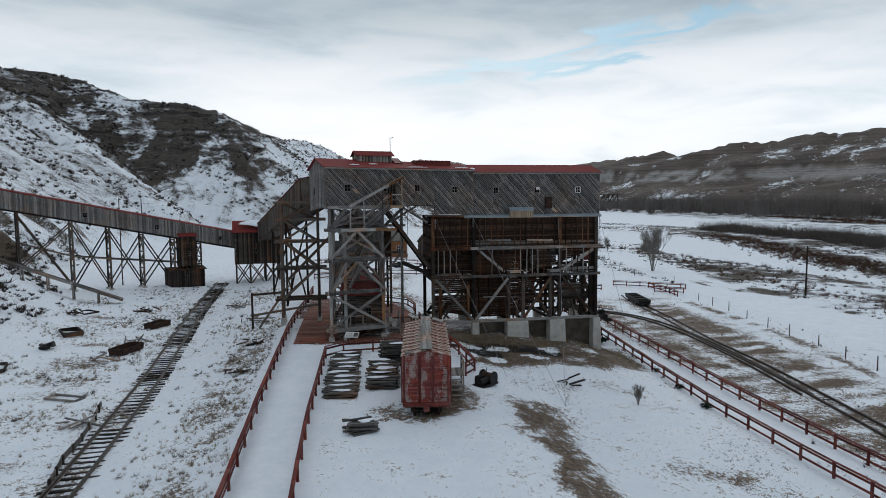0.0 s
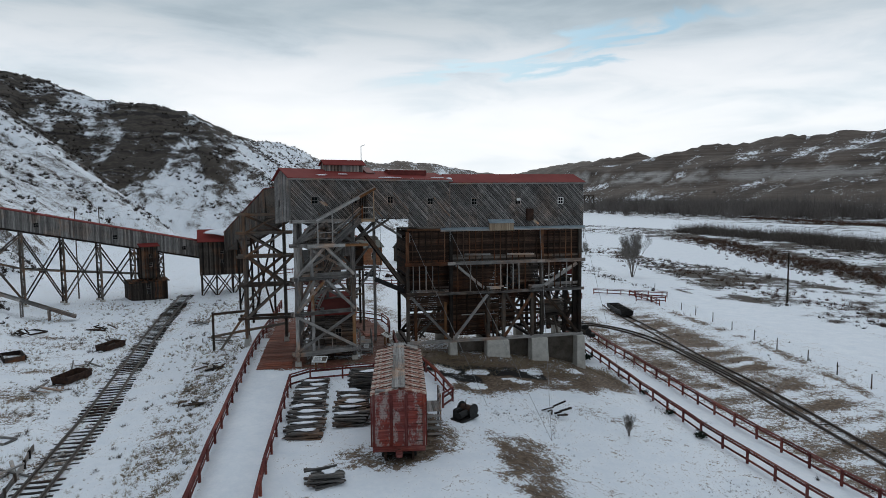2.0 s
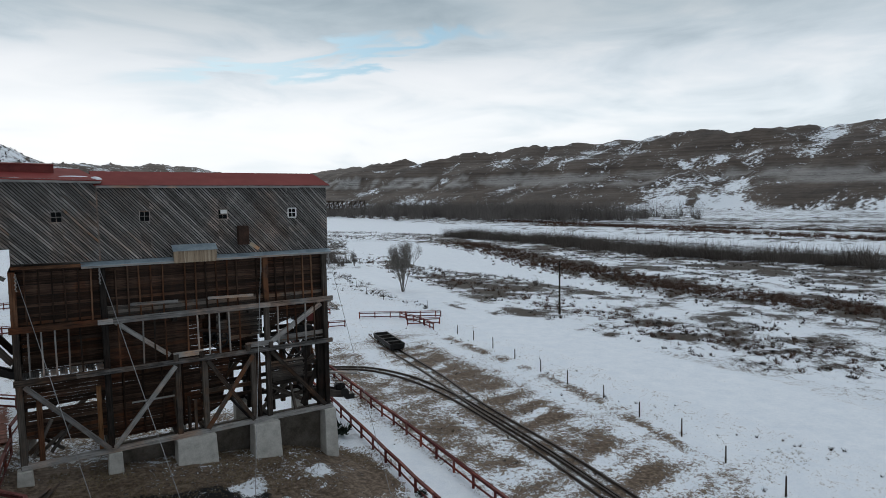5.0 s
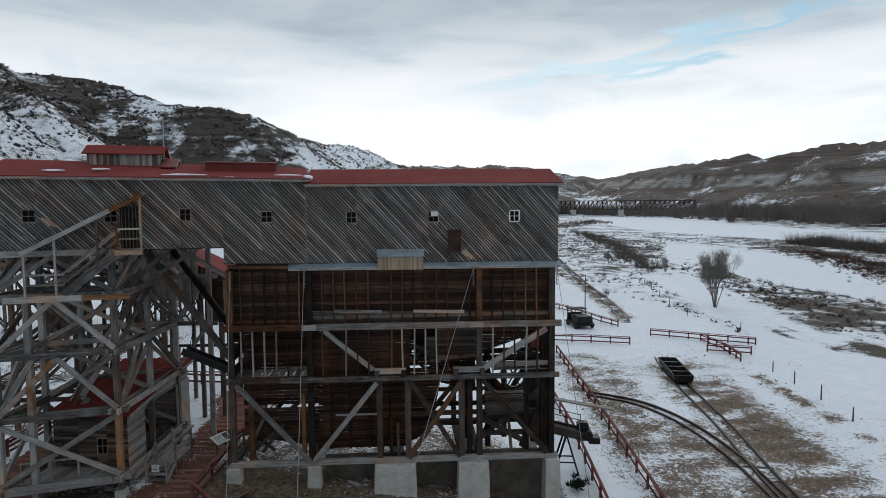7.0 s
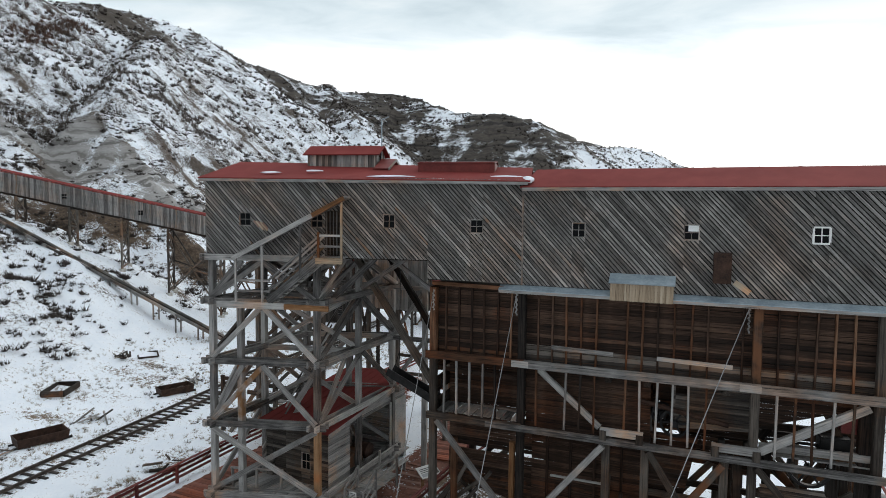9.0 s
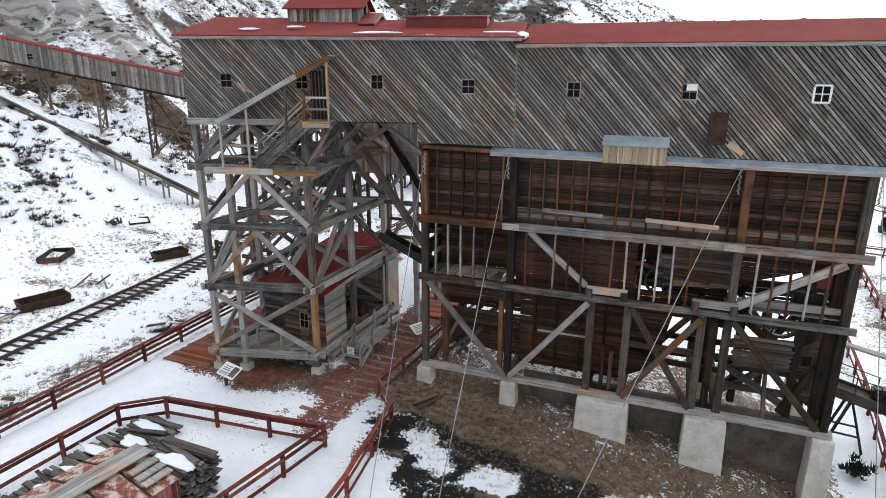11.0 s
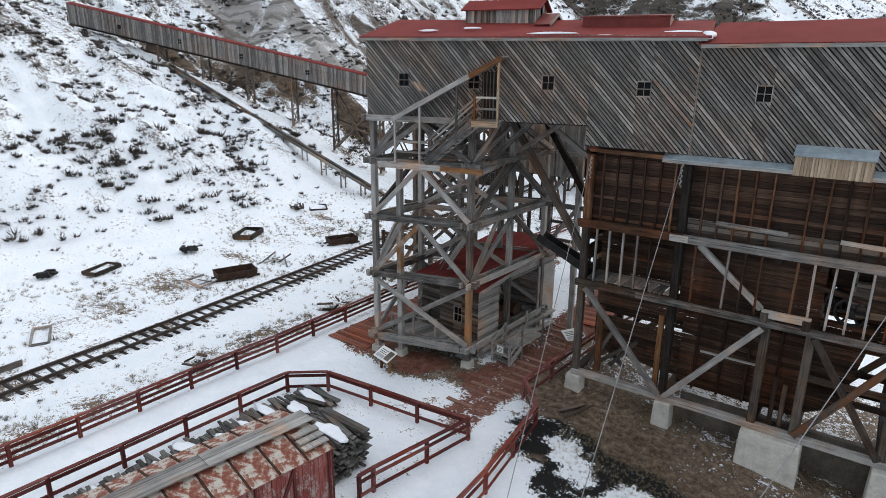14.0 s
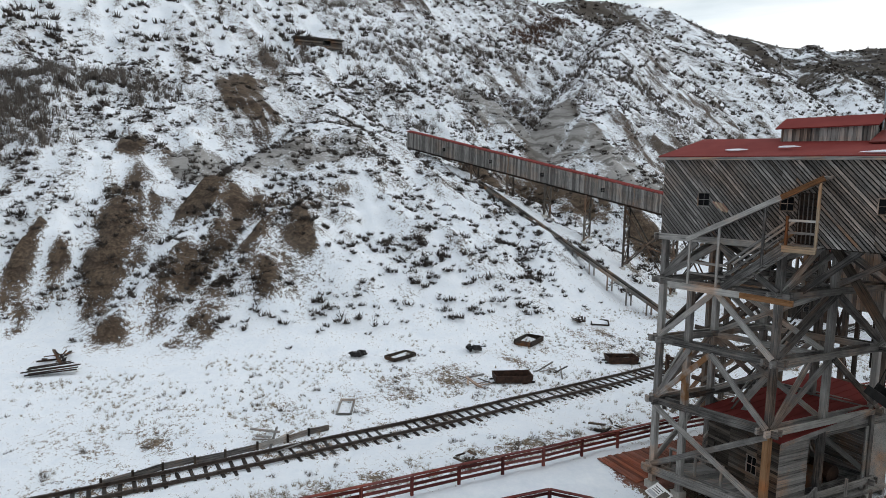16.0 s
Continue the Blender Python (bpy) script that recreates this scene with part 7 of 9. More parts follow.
def boardwalk(label, line, wide, seed, mat, gap=0.03, drop=0.0, lift=0.07):
    st = along_line(line, 0.2 + gap)
    o = Vector((st[0][0], st[0][1], spot(st[0][0], st[0][1])))
    t = thing("boardwalk", label, "boardwalk", tuple(o), 0, "boardwalks")
    rng = random.Random(seed)
    for x, y, h in st:
        if rng.random() < drop:
            continue
        l = wide * rng.uniform(0.97, 1.03)
        put("plank", stick_mesh(round(l, 1), 0.2, 0.05, mat, 0), t, pose(x - o.x, y - o.y, spot(x, y) - o.z + lift, 0, 0, h + 90 + rng.uniform(-0.6, 0.6)))


boardwalk("red-brown plank boardwalk patched with snow", [(-11.3, -3.2), (-11.0, 6), (-10.3, 15)], 2.7, 1, DECK)
boardwalk("few worn planks set flush in red gravel path", [(-2.7, -4.6), (-2.6, 4), (-2.0, 9)], 2.2, 2, PINKW, 0.42, 0.25, -0.012)
boardwalk("red-brown plank boardwalk beside the tipple legs", [(-2.0, 6.5), (-2.2, 10.5), (-3.4, 14.6)], 2.3, 3, DECK)


def boxcar():
    x, y = -3.4, -18.3
    g = spot(x, y) - 0.2
    t = thing("boxcar", "old faded red wooden boxcar with rusty patched roof", "boxcar", (x, y, g), -8.5)
    L, W, z0, z1, zr = 9.4, 2.7, 1.05, 3.75, 4.1
    slab("underframe", t, (-W / 2 + 0.15, -L / 2 + 0.05, 0.72), (W / 2 - 0.15, L / 2 - 0.05, z0), BLACK)
    for s in (-1, 1):
        m = wall_frame((-W / 2, -L / 2), (W / 2, -L / 2)) if s < 0 else wall_frame((W / 2, L / 2), (-W / 2, L / 2))
        w = new("end_wall")
        w.parent = t
        boards(w, [[(0, z0), (W, z0), (W, z1), (W / 2, zr - 0.06), (0, z1)]], [], 0, 0.13, 0.03, REDCAR, m, seed=71 + s)
        for k in (0.03, 0.36, 0.64, 0.97):
            p = m @ Vector((W * k, -0.06, 0))
            beam("end_post", t, (p.x, p.y, z0 - 0.1), (p.x, p.y, z1), 0.16 if 0.1 < k < 0.9 else 0.12, 0.1, REDRAIL)
        f = wall_frame((W / 2, -L / 2), (W / 2, L / 2)) if s > 0 else wall_frame((-W / 2, L / 2), (-W / 2, -L / 2))
        w = new("side_wall")
        w.parent = t
        boards(w, [[(0, z0), (L, z0), (L, z1), (0, z1)]], [], 90, 0.14, 0.025, REDCAR, f, seed=75 + s)
        for k in range(9):
            p = f @ Vector((0.1 + k * (L - 0.2) / 8, -0.05, 0))
            beam("side_post", t, (p.x, p.y, z0 - 0.05), (p.x, p.y, z1), 0.09, 0.07, REDRAIL)
        for k in (0, 2, 4, 6):
            a, b = f @ Vector((0.1 + k * (L - 0.2) / 8, -0.045, 0)), f @ Vector((0.1 + (k + 1) * (L - 0.2) / 8, -0.045, 0))
            beam("side_brace", t, (a.x, a.y, z0 + 0.1), (b.x, b.y, z1 - 0.1), 0.06, 0.1, REDRAIL)
        beam("end_beam", t, (-W / 2, s * (L / 2 + 0.06), z0 - 0.12), (W / 2, s * (L / 2 + 0.06), z0 - 0.12), 0.14, 0.26, REDRAIL)
        beam("coupler", t, (0, s * L / 2, 0.82), (0, s * (L / 2 + 0.55), 0.82), 0.2, 0.2, RUST)
        slab("coupler_head", t, (-0.17, s * (L / 2 + 0.5) - 0.12, 0.66), (0.17, s * (L / 2 + 0.5) + 0.14, 1.0), REDRAIL, "", 0.04)
        for i in range(11):
            ya, yb = -L / 2 - 0.1 + i * (L + 0.2) / 11, -L / 2 - 0.1 + (i + 1) * (L + 0.2) / 11 - 0.02
            e = (0.012 if i % 2 else 0.0)
            roof_plane("roof_sheet", t, [(s * (W / 2 + 0.1), ya, z1 + 0.02 + e), (s * (W / 2 + 0.1), yb, z1 + 0.02 + e), (0, yb, zr + e), (0, ya, zr + e)], 0.025, CARROOF)
            roof_plane("roof_seam", t, [(s * (W / 2 + 0.1), yb - 0.03, z1 + 0.05), (s * (W / 2 + 0.1), yb + 0.03, z1 + 0.05), (0, yb + 0.03, zr + 0.035), (0, yb - 0.03, zr + 0.035)], 0.03, RUST)
    slab("core", t, (-W / 2 + 0.06, -L / 2 + 0.06, z0), (W / 2 - 0.06, L / 2 - 0.06, z1), VOID)
    for i in range(4):
        xx = -0.26 + 0.175 * i
        for k in range(3):
            beam("running_board", t, (xx, -L / 2 - 0.15 + k * (L + 0.3) / 3, zr + 0.09), (xx, -L / 2 - 0.17 + (k + 1) * (L + 0.3) / 3, zr + 0.09), 0.165, 0.035, GREY2, 0)
    for k in range(3):
        slab("side_board", t, (0.5 + 0.25 * k, L / 2 - 0.75, zr - 0.02 - 0.08 * k), (0.73 + 0.25 * k, L / 2 + 0.05, zr + 0.03 - 0.08 * k), GREY2)
    slab("grab_panel", t, (-1.2, -L / 2 - 0.0, z1 + 0.06), (-0.35, -L / 2 + 0.35, z1 + 0.2), GREY2)
    for i in range(5):
        rod("grab_iron", t, (W / 2 - 0.5, -L / 2 - 0.12, z0 + 0.3 + 0.45 * i), (W / 2 - 0.1, -L / 2 - 0.12, z0 + 0.3 + 0.45 * i), 0.018, RUST)
    for yy in (-L / 2 + 1.3, L / 2 - 1.3):
        truck = new("wheel_truck")
        truck.parent, truck.matrix_basis = t, pose(0, yy, 0)
        for s in (-1, 1):
            beam("side_frame", truck, (s * 0.85, -0.95, 0.5), (s * 0.85, 0.95, 0.5), 0.1, 0.3, BLACK)
            for d in (-0.75, 0.75):
                rod("wheel", truck, (s * 0.66, d, 0.44), (s * 0.77, d, 0.44), 0.42, RUST, "rusty iron wheel", 20)
        for d in (-0.75, 0.75):
            rod("axle", truck, (-0.8, d, 0.44), (0.8, d, 0.44), 0.07, BLACK)
    # short piece of track under it
    for s in (-1, 1):
        beam("stub_rail", t, (s * 0.62, -L / 2 - 1.7, 0.06), (s * 0.62, L / 2, 0.06), 0.09, 0.16, RAIL)
    for i in range(16):
        beam("stub_sleeper", t, (-1.1, -L / 2 - 1.0 + i * 0.7, -0.14), (1.1, -L / 2 - 1.0 + i * 0.7, -0.14), 0.2, 0.14, TIE)
    p = thing("loading_platform", "small grey timber platform with railing beside the boxcar", "platform", (-1.4, -18.2, spot(-1.4, -18.2)), -7)
    for i in range(6):
        beam("deck_board", p, (-0.45 + 0.17 * i, -0.9, 1.15), (-0.45 + 0.17 * i, 0.9, 1.15), 0.16, 0.05, GREY2, 0)
    for x in (-0.4, 0.42):
        for yy in (-0.8, 0.8):
            beam("leg", p, (x, yy, -0.1), (x, yy, 2.15 if x > 0 else 1.15), 0.1, 0.1, GREY)
    for z in (1.65, 2.12):
        beam("hand_rail", p, (0.42, -0.85, z), (0.42, 0.85, z), 0.05, 0.1, GREY2)
    for i in range(4):
        slab("step", p, (-0.4, -1.2 - 0.26 * i, 0.9 - 0.26 * i), (0.42, -0.92 - 0.26 * i, 0.95 - 0.26 * i), GREY2)


boxcar()


def plank_stack(x, y, turn, wide, long, rows, seed, label, messy=0.1, piece=(0.1, 0.2)):
    """A long heap of old timbers laid crosswise, with snow caught on it."""
    rng = random.Random(seed)
    g = spot(x, y)
    t = thing("timber_stack", label, "timber stack", (x, y, g), turn, "timber stacks")
    n = int(long / 0.19)
    for r in range(rows):
        for i in range(n):
            if r >= rows - 2 and rng.random() < 0.35:
                continue
            yy = -long / 2 + (i + 0.5) * long / n + rng.uniform(-0.05, 0.05)
            l = round(wide * rng.choice((0.8, 0.9, 1.0, 1.05, 1.1)), 1)
            w, h = rng.choice((0.13, 0.17, 0.22)), rng.choice((0.04, 0.06, 0.09))
            zz = 0.04 + 0.09 * r + rng.uniform(-0.02, 0.03)
            put("timber", stick_mesh(l, w, h, LOGS, 0.01), t, pose(rng.uniform(-0.18, 0.18), yy, zz, rng.uniform(-8, 8), rng.uniform(-4, 4), rng.uniform(-8, 8) * messy * 10))
    for i in range(int(long / 1.1)):
        yy = -long / 2 + 0.7 + i * 1.1 + rng.uniform(-0.2, 0.2)
        q = Matrix.Translation((x, y, g)) @ Matrix.Rotation(radians(turn), 4, "Z") @ Vector((rng.uniform(-0.2, 0.2) * wide, yy, 0))
        snow_patch(q.x, q.y, g + 0.03 + 0.09 * rows, wide * rng.uniform(0.26, 0.44), rng.uniform(0.2, 0.42), 0.05, turn + rng.uniform(-6, 6), (0, 0), seed + i, "strip of snow caught between stacked timbers")


plank_stack(-8.6, -13.3, -4, 2.0, 11.2, 4, 5, "long low stack of grey mine timbers streaked with snow", 0.16)
plank_stack(-5.9, -14.7, -6, 1.9, 5.6, 7, 6, "heaped stack of old grey planks beside the boxcar", 0.2)
plank_stack(-7.9, -24.3, 8, 1.5, 1.3, 6, 7, "small heap of dark split timbers in snow", 0.25)
plank_stack(-4.6, -11.0, -4, 2.2, 1.8, 17, 9, "tall tight pile of dark weathered boards behind the boxcar", 0.15)
plank_stack(1.0, -1.9, 70, 1.6, 0.6, 2, 8, "few pale poles lying by the fence corner", 0.1)


def scrap_frame(x, y, turn, w, l, h, mat, label, z=0.0, open_top=True):
    t = thing("wooden_crate", label, "crate", (x, y, spot(x, y) + z), turn, "scrap in the yard")
    for s in (-1, 1):
        slab("side", t, (s * w / 2 - 0.06, -l / 2, 0), (s * w / 2 + 0.06, l / 2, h), mat, "", 0.01)
        slab("end", t, (-w / 2 + 0.06, s * l / 2 - 0.06, 0), (w / 2 - 0.06, s * l / 2 + 0.06, h), mat, "", 0.01)
    if not open_top:
        slab("bottom", t, (-w / 2 + 0.06, -l / 2 + 0.06, 0.04), (w / 2 - 0.06, l / 2 - 0.06, 0.1), mat)
    return t


def mine_car(x, y, turn, w, l, h, label, mat=RUST, group="mine cars", wheels=True, bays=0, sunk=0.0):
    """A low iron tub on four small wheels."""
    t = thing("mine_car", label, "mine car", (x, y, spot(x, y) - sunk), turn, group)
    z = 0.45
    bm = bmesh.new()
    o = [(-w / 2, -l / 2), (w / 2, -l / 2), (w / 2, l / 2), (-w / 2, l / 2)]
    def ring(k, zz):
        return [bm.verts.new((p[0] * k, p[1] * (1 - (1 - k) * w / l), zz)) for p in o]
    a, b, c, d = ring(0.9, z), ring(1.0, z + h), ring(0.93, z + h), ring(0.84, z + 0.08)
    for u, v in ((a, b), (b, c), (c, d)):
        for i in range(4):
            bm.faces.new((u[i], u[(i + 1) % 4], v[(i + 1) % 4], v[i]))
    bm.faces.new(a[::-1]), bm.faces.new(d)
    from_bm("tub", bm, mat, t, "dented rusty tub")
    for k in range(bays):
        yy = -l / 2 + (k + 1) * l / (bays + 1)
        slab("divider", t, (-w / 2 + 0.05, yy - 0.12, z + 0.1), (w / 2 - 0.05, yy + 0.12, z + h - 0.03), BLACK)
        slab("bay_floor", t, (-w / 2 + 0.2, yy - l / (bays + 1) + 0.25, z + 0.1), (w / 2 - 0.2, yy - 0.2, z + 0.16), RUSTW, "red-brown rusted bay floor")
    for s in (-1, 1):
        beam("sill_beam", t, (s * w * 0.3, -l / 2 - 0.2, 0.42), (s * w * 0.3, l / 2 + 0.2, 0.42), 0.12, 0.16, BLACK)
        for yy in (-l * 0.3, l * 0.3):
            rod("wheel", t, (s * w * 0.36, yy, 0.25), (s * w * 0.44, yy, 0.25), 0.23, RUST, "", 14)
    for yy in (-l * 0.3, l * 0.3):
        rod("axle", t, (-w * 0.42, yy, 0.25), (w * 0.42, yy, 0.25), 0.05, BLACK)
    return t


mine_car(35.6, 27.6, -11, 1.8, 7.0, 0.62, "long dark iron flat car standing on the siding", BLACK, "mine cars", True, 3)
mine_car(-27.6, 1.6, -20, 1.5, 2.9, 0.55, "rusty iron mine car sunk in snow", RUST, sunk=0.38)
mine_car(-27.9, 12.9, -25, 1.4, 2.6, 0.5, "old mine car heaped with scrap timber", RUST, sunk=0.38)
scrap_frame(-34.6, 8.1, 30, 1.6, 2.7, 0.45, DARKW, "empty wooden box frame drifted with snow")
scrap_frame(-35.3, -4.3, 20, 1.2, 2.4, 0.3, DARKW, "low wooden frame half buried in snow")
scrap_frame(-37.0, 18.6, 50, 1.7, 2.3, 0.16, DARKW, "flat timber frame lying on snow")
scrap_frame(-27.6, -11.6, 65, 0.9, 2.6, 0.14, GREY, "two broken grey planks framed in snow")


def scrap_heap(x, y, r, n, mat, seed, label, size=(0.4, 1.4), chunky=0.0):
    """A tangle of broken bars and boards."""
    rng = random.Random(seed)
    t = thing("scrap_heap", label, "scrap heap", (x, y, spot(x, y)), 0, "scrap in the yard")
    for i in range(n):
        l = rng.uniform(*size)
        w, h = rng.uniform(0.06, 0.2 + chunky), rng.uniform(0.05, 0.14 + chunky)
        put("scrap_piece", stick_mesh(round(l, 1), round(w, 2), round(h, 2), mat, 0.01), t, pose(rng.gauss(0, r * 0.45), rng.gauss(0, r * 0.45), 0.08 + abs(rng.gauss(0, 0.16)) + chunky * 0.4, rng.uniform(-20, 20), rng.uniform(-25, 25), rng.uniform(0, 180)))


scrap_heap(-27.9, 13.0, 0.9, 14, DARKW, 1, "heap of dark scrap timber on a mine car")
scrap_heap(-28.4, -1.0, 1.1, 7, GREY, 2, "loose grey planks and bars beside the mine car", (0.8, 2.4))
scrap_heap(-34.4, 2.2, 0.6, 12, BLACK, 3, "black iron scrap half sunk in snow", (0.3, 0.9), 0.2)
scrap_heap(-36.4, -7.6, 0.6, 12, BLACK, 4, "tangle of dark iron scrap in snow", (0.3, 0.8), 0.15)
scrap_heap(-37.6, 16.0, 0.8, 10, DARKW, 5, "dark broken timbers lying on snow", (0.5, 1.6))
scrap_heap(-28.3, 15.6, 0.8, 8, GREY, 6, "broken grey boards beside the track", (0.5, 1.6))
scrap_heap(-28.4, 5.8, 1.2, 5, GREY, 7, "grey ladder-like rails lying in snow", (1.2, 3.0))
scrap_heap(-24.6, -17.0, 1.0, 6, GREY, 8, "old grey timbers edging the snowy bank", (1.5, 3.6))
scrap_heap(-45.0, -29.0, 1.4, 9, DARKW, 9, "collapsed dark timbers at the hill foot", (1.0, 3.0), 0.05)
scrap_heap(-17.0, 12.0, 1.6, 14, GREY, 10, "scattered grey timbers near the trestle", (0.8, 2.6))
scrap_heap(-21.0, 24.0, 2.0, 14, GREY, 11, "scattered boards on the snow behind the trestle", (0.8, 2.6))
scrap_heap(-16.5, -8.5, 1.2, 9, DARKW, 12, "dark broken boards on the snowy bank", (0.5, 1.6))
scrap_heap(-16.2, 1.5, 1.2, 9, DARKW, 13, "dark loose planks below the fence", (0.5, 1.8))
scrap_heap(-31.5, 22.0, 1.4, 9, DARKW, 14, "loose dark timbers lying on snow", (0.6, 2.0))
scrap_heap(8.2, -14.2, 1.0, 8, DARKW, 15, "small dark twigs and boards in snow", (0.3, 1.0))


def hoist_engine():
    t = thing("hoist_engine", "small rusty black hoist engine standing in snow", "machine", (0.9, -16.9, spot(0.9, -16.9)), -50)
    slab("bed", t, (-0.5, -0.9, 0.0), (0.5, 0.9, 0.16), BLACK, "", 0.02)
    rod("drum", t, (-0.45, 0.35, 0.5), (0.45, 0.35, 0.5), 0.32, RUST, "rusty cable drum", 16)
    rod("flange", t, (-0.5, 0.35, 0.5), (-0.44, 0.35, 0.5), 0.46, BLACK, "", 18)
    rod("flange", t, (0.44, 0.35, 0.5), (0.5, 0.35, 0.5), 0.46, BLACK, "", 18)
    rod("cylinder", t, (0.15, -0.8, 0.42), (0.15, 0.05, 0.42), 0.2, BLACK, "", 14)
    slab("gear_case", t, (-0.45, -0.65, 0.16), (-0.05, -0.05, 0.72), BLACK, "", 0.06)
    rod("lever", t, (0.0, 0.0, 0.2), (0.08, 0.1, 1.25), 0.025, RUST)


hoist_engine()


def loader():
    """The slanting loading conveyor that sticks out of the tipple's end."""
    t = thing("loading_boom", "slanting grey loading boom with railing and iron head", "conveyor", (19.4, 6.2, spot(19.4, 6.2)), -8)
    a, b = Vector((-3.2, 0, 3.3)), Vector((0.7, 0, 2.45))
    for s in (-1, 1):
        beam("side_beam", t, a + Vector((0, 0.5 * s, 0)), b + Vector((0, 0.5 * s, 0)), 0.12, 0.5, DULL)
        for k in (0.1, 0.4, 0.7, 0.95):
            p = a.lerp(b, k) + Vector((0, 0.55 * s, 0.2))
            rod("rail_post", t, p, p + Vector((0, 0, 0.85)), 0.025, BLACK)
        rod("hand_rail", t, a + Vector((0, 0.55 * s, 1.05)), b + Vector((-0.2, 0.55 * s, 1.05)), 0.025, BLACK)
        beam("leg", t, (-1.3, 0.55 * s, -0.1), (-0.5, 0.45 * s, 2.6), 0.12, 0.12, BLACK)
        beam("leg", t, (0.3, 0.55 * s, -0.1), (-0.5, 0.45 * s, 2.6), 0.1, 0.1, BLACK)
        beam("leg_tie", t, (-1.1, 0.5 * s, 0.8), (0.05, 0.5 * s, 0.8), 0.08, 0.08, BLACK)
    beam("belt", t, a + Vector((0, 0, 0.1)), b + Vector((0, 0, 0.1)), 0.9, 0.06, DARKW)
    rod("head_drum", t, b + Vector((0.1, -0.6, 0.1)), b + Vector((0.1, 0.6, 0.1)), 0.32, BLACK, "black iron head drum", 14)
    slab("motor", t, b + Vector((-0.5, -0.3, 0.25)), b + Vector((0.2, 0.35, 0.8)), BLACK, "", 0.08)
    slab("chute", t, b + Vector((0.2, -0.4, -0.5)), b + Vector((0.9, 0.4, -0.1)), BLACK, "", 0.04)
    beam("plank_bridge", t, (-2.6, 6.0, 3.1), (3.6, 5.6, 2.2), 0.5, 0.12, GREY2)


loader()


def pole(x, y, h, label, r=0.13, arms=1, lean=0.0):
    t = thing("utility_pole", label, "pole", (x, y, spot(x, y)), 0, "poles")
    bm = bmesh.new()
    tube(bm, (0, 0, -0.3), (lean, 0, h), r, r * 0.65, 10)
    from_bm("shaft", bm, DARKW, t)
    for k in range(arms):
        beam("cross_arm", t, (lean - 0.6, 0, h - 0.3 - 0.5 * k), (lean + 0.6, 0, h - 0.3 - 0.5 * k), 0.09, 0.11, DARKW)
        for s in (-0.5, 0.5):
            rod("insulator", t, (lean + s, 0, h - 0.24 - 0.5 * k), (lean + s, 0, h - 0.12 - 0.5 * k), 0.04, GREY2)
    return t


pole(70.6, 35.0, 8.6, "tall bare wooden pole beside the snowy road", 0.16, 0)
pole(40.5, 112, 8.5, "dark wooden pole beside the far railway", 0.16, 1)
pole(37.0, 63, 6.0, "thin grey wooden pole near the fence", 0.09, 0)
pole(-38.5, 46.8, 13.5, "thin wooden pole beside the conveyor", 0.1, 0)
pole(-41.5, 46.0, 13.5, "thin wooden pole beside the conveyor", 0.1, 0)
pole(-70, 36, 7.0, "weathered wooden pole pair on the clay shoulder", 0.12, 1)
for i, (x, y) in enumerate(((46.7, 29.2), (46.2, 24.9), (45.3, 19.8), (44.3, 14.6), (43.1, 9.1), (42.2, 4.4), (41.6, -0.6), (40.4, -5.4), (39.5, -9.9), (37.8, -14.4), (36.4, -19))):
    p = pole(x, y, 1.15 + 0.1 * (i % 3), "short grey wooden fence post in snow", 0.065, 0)
    p.name = "fence_post"
    p["category"], p["group"] = "post", "wire fence posts"
for i, (x, y) in enumerate(((55.5, 51), (53.0, 62), (54.5, 72), (57.0, 82), (59.5, 92), (62, 102))):
    p = pole(x, y, 1.3, "short grey wooden fence post in snow", 0.06, 0)
    p.name = "fence_post"
    p["category"], p["group"] = "post", "wire fence posts"


def shunter():
    t = thing("mine_locomotive", "small dark rusty mine vehicle parked by the fence", "vehicle", (33.1, 52.4, spot(33.1, 52.4)), 8)
    slab("frame", t, (-1.3, -2.0, 0.4), (1.3, 2.0, 0.7), BLACK, "", 0.03)
    slab("hood", t, (-1.1, -1.9, 0.7), (1.1, 0.3, 1.7), BLACK, "", 0.12)
    for x in (-1.05, 1.05):
        for y in (0.5, 1.8):
            beam("cab_post", t, (x, y, 0.7), (x, y, 2.3), 0.1, 0.1, DARKW)
    slab("cab_roof", t, (-1.25, 0.3, 2.3), (1.25, 2.0, 2.42), DARKW, "", 0.03)
    slab("cab_back", t, (-1.1, 1.8, 0.7), (1.1, 1.9, 1.7), BLACK)
    for s in (-1, 1):
        for y in (-1.3, 1.3):
            rod("wheel", t, (s * 1.1, y, 0.4), (s * 1.35, y, 0.4), 0.42, BLACK, "", 16)


shunter()


def plaque(x, y, turn, label):
    t = thing("information_sign", label, "sign", (x, y, spot(x, y)), turn, "information signs")
    for s in (-0.35, 0.35):
        beam("leg", t, (s, 0, -0.05), (s, 0, 0.75), 0.12, 0.12, ORANGE)
    p = part("panel", plaque_mesh(), WHITE, t, "pale slanting panel", pose(0, 0, 0.85, 28))
    for i, (x0, x1, y0, mat) in enumerate(((-0.45, 0.1, 0.18, BLACK), (-0.45, 0.0, 0.08, BLACK), (-0.45, 0.08, -0.02, BLACK))):
        beam("writing_bar", p, (x0, y0, 0.022), (x1, y0, 0.022), 0.035, 0.004, mat, 0)
    slab("picture", p, (0.15, -0.26, 0.02), (0.52, 0.26, 0.026), DARKCON, "dark grey picture area")
    slab("picture", p, (-0.5, -0.28, 0.02), (0.1, -0.1, 0.026), ZINC, "pale grey picture area")


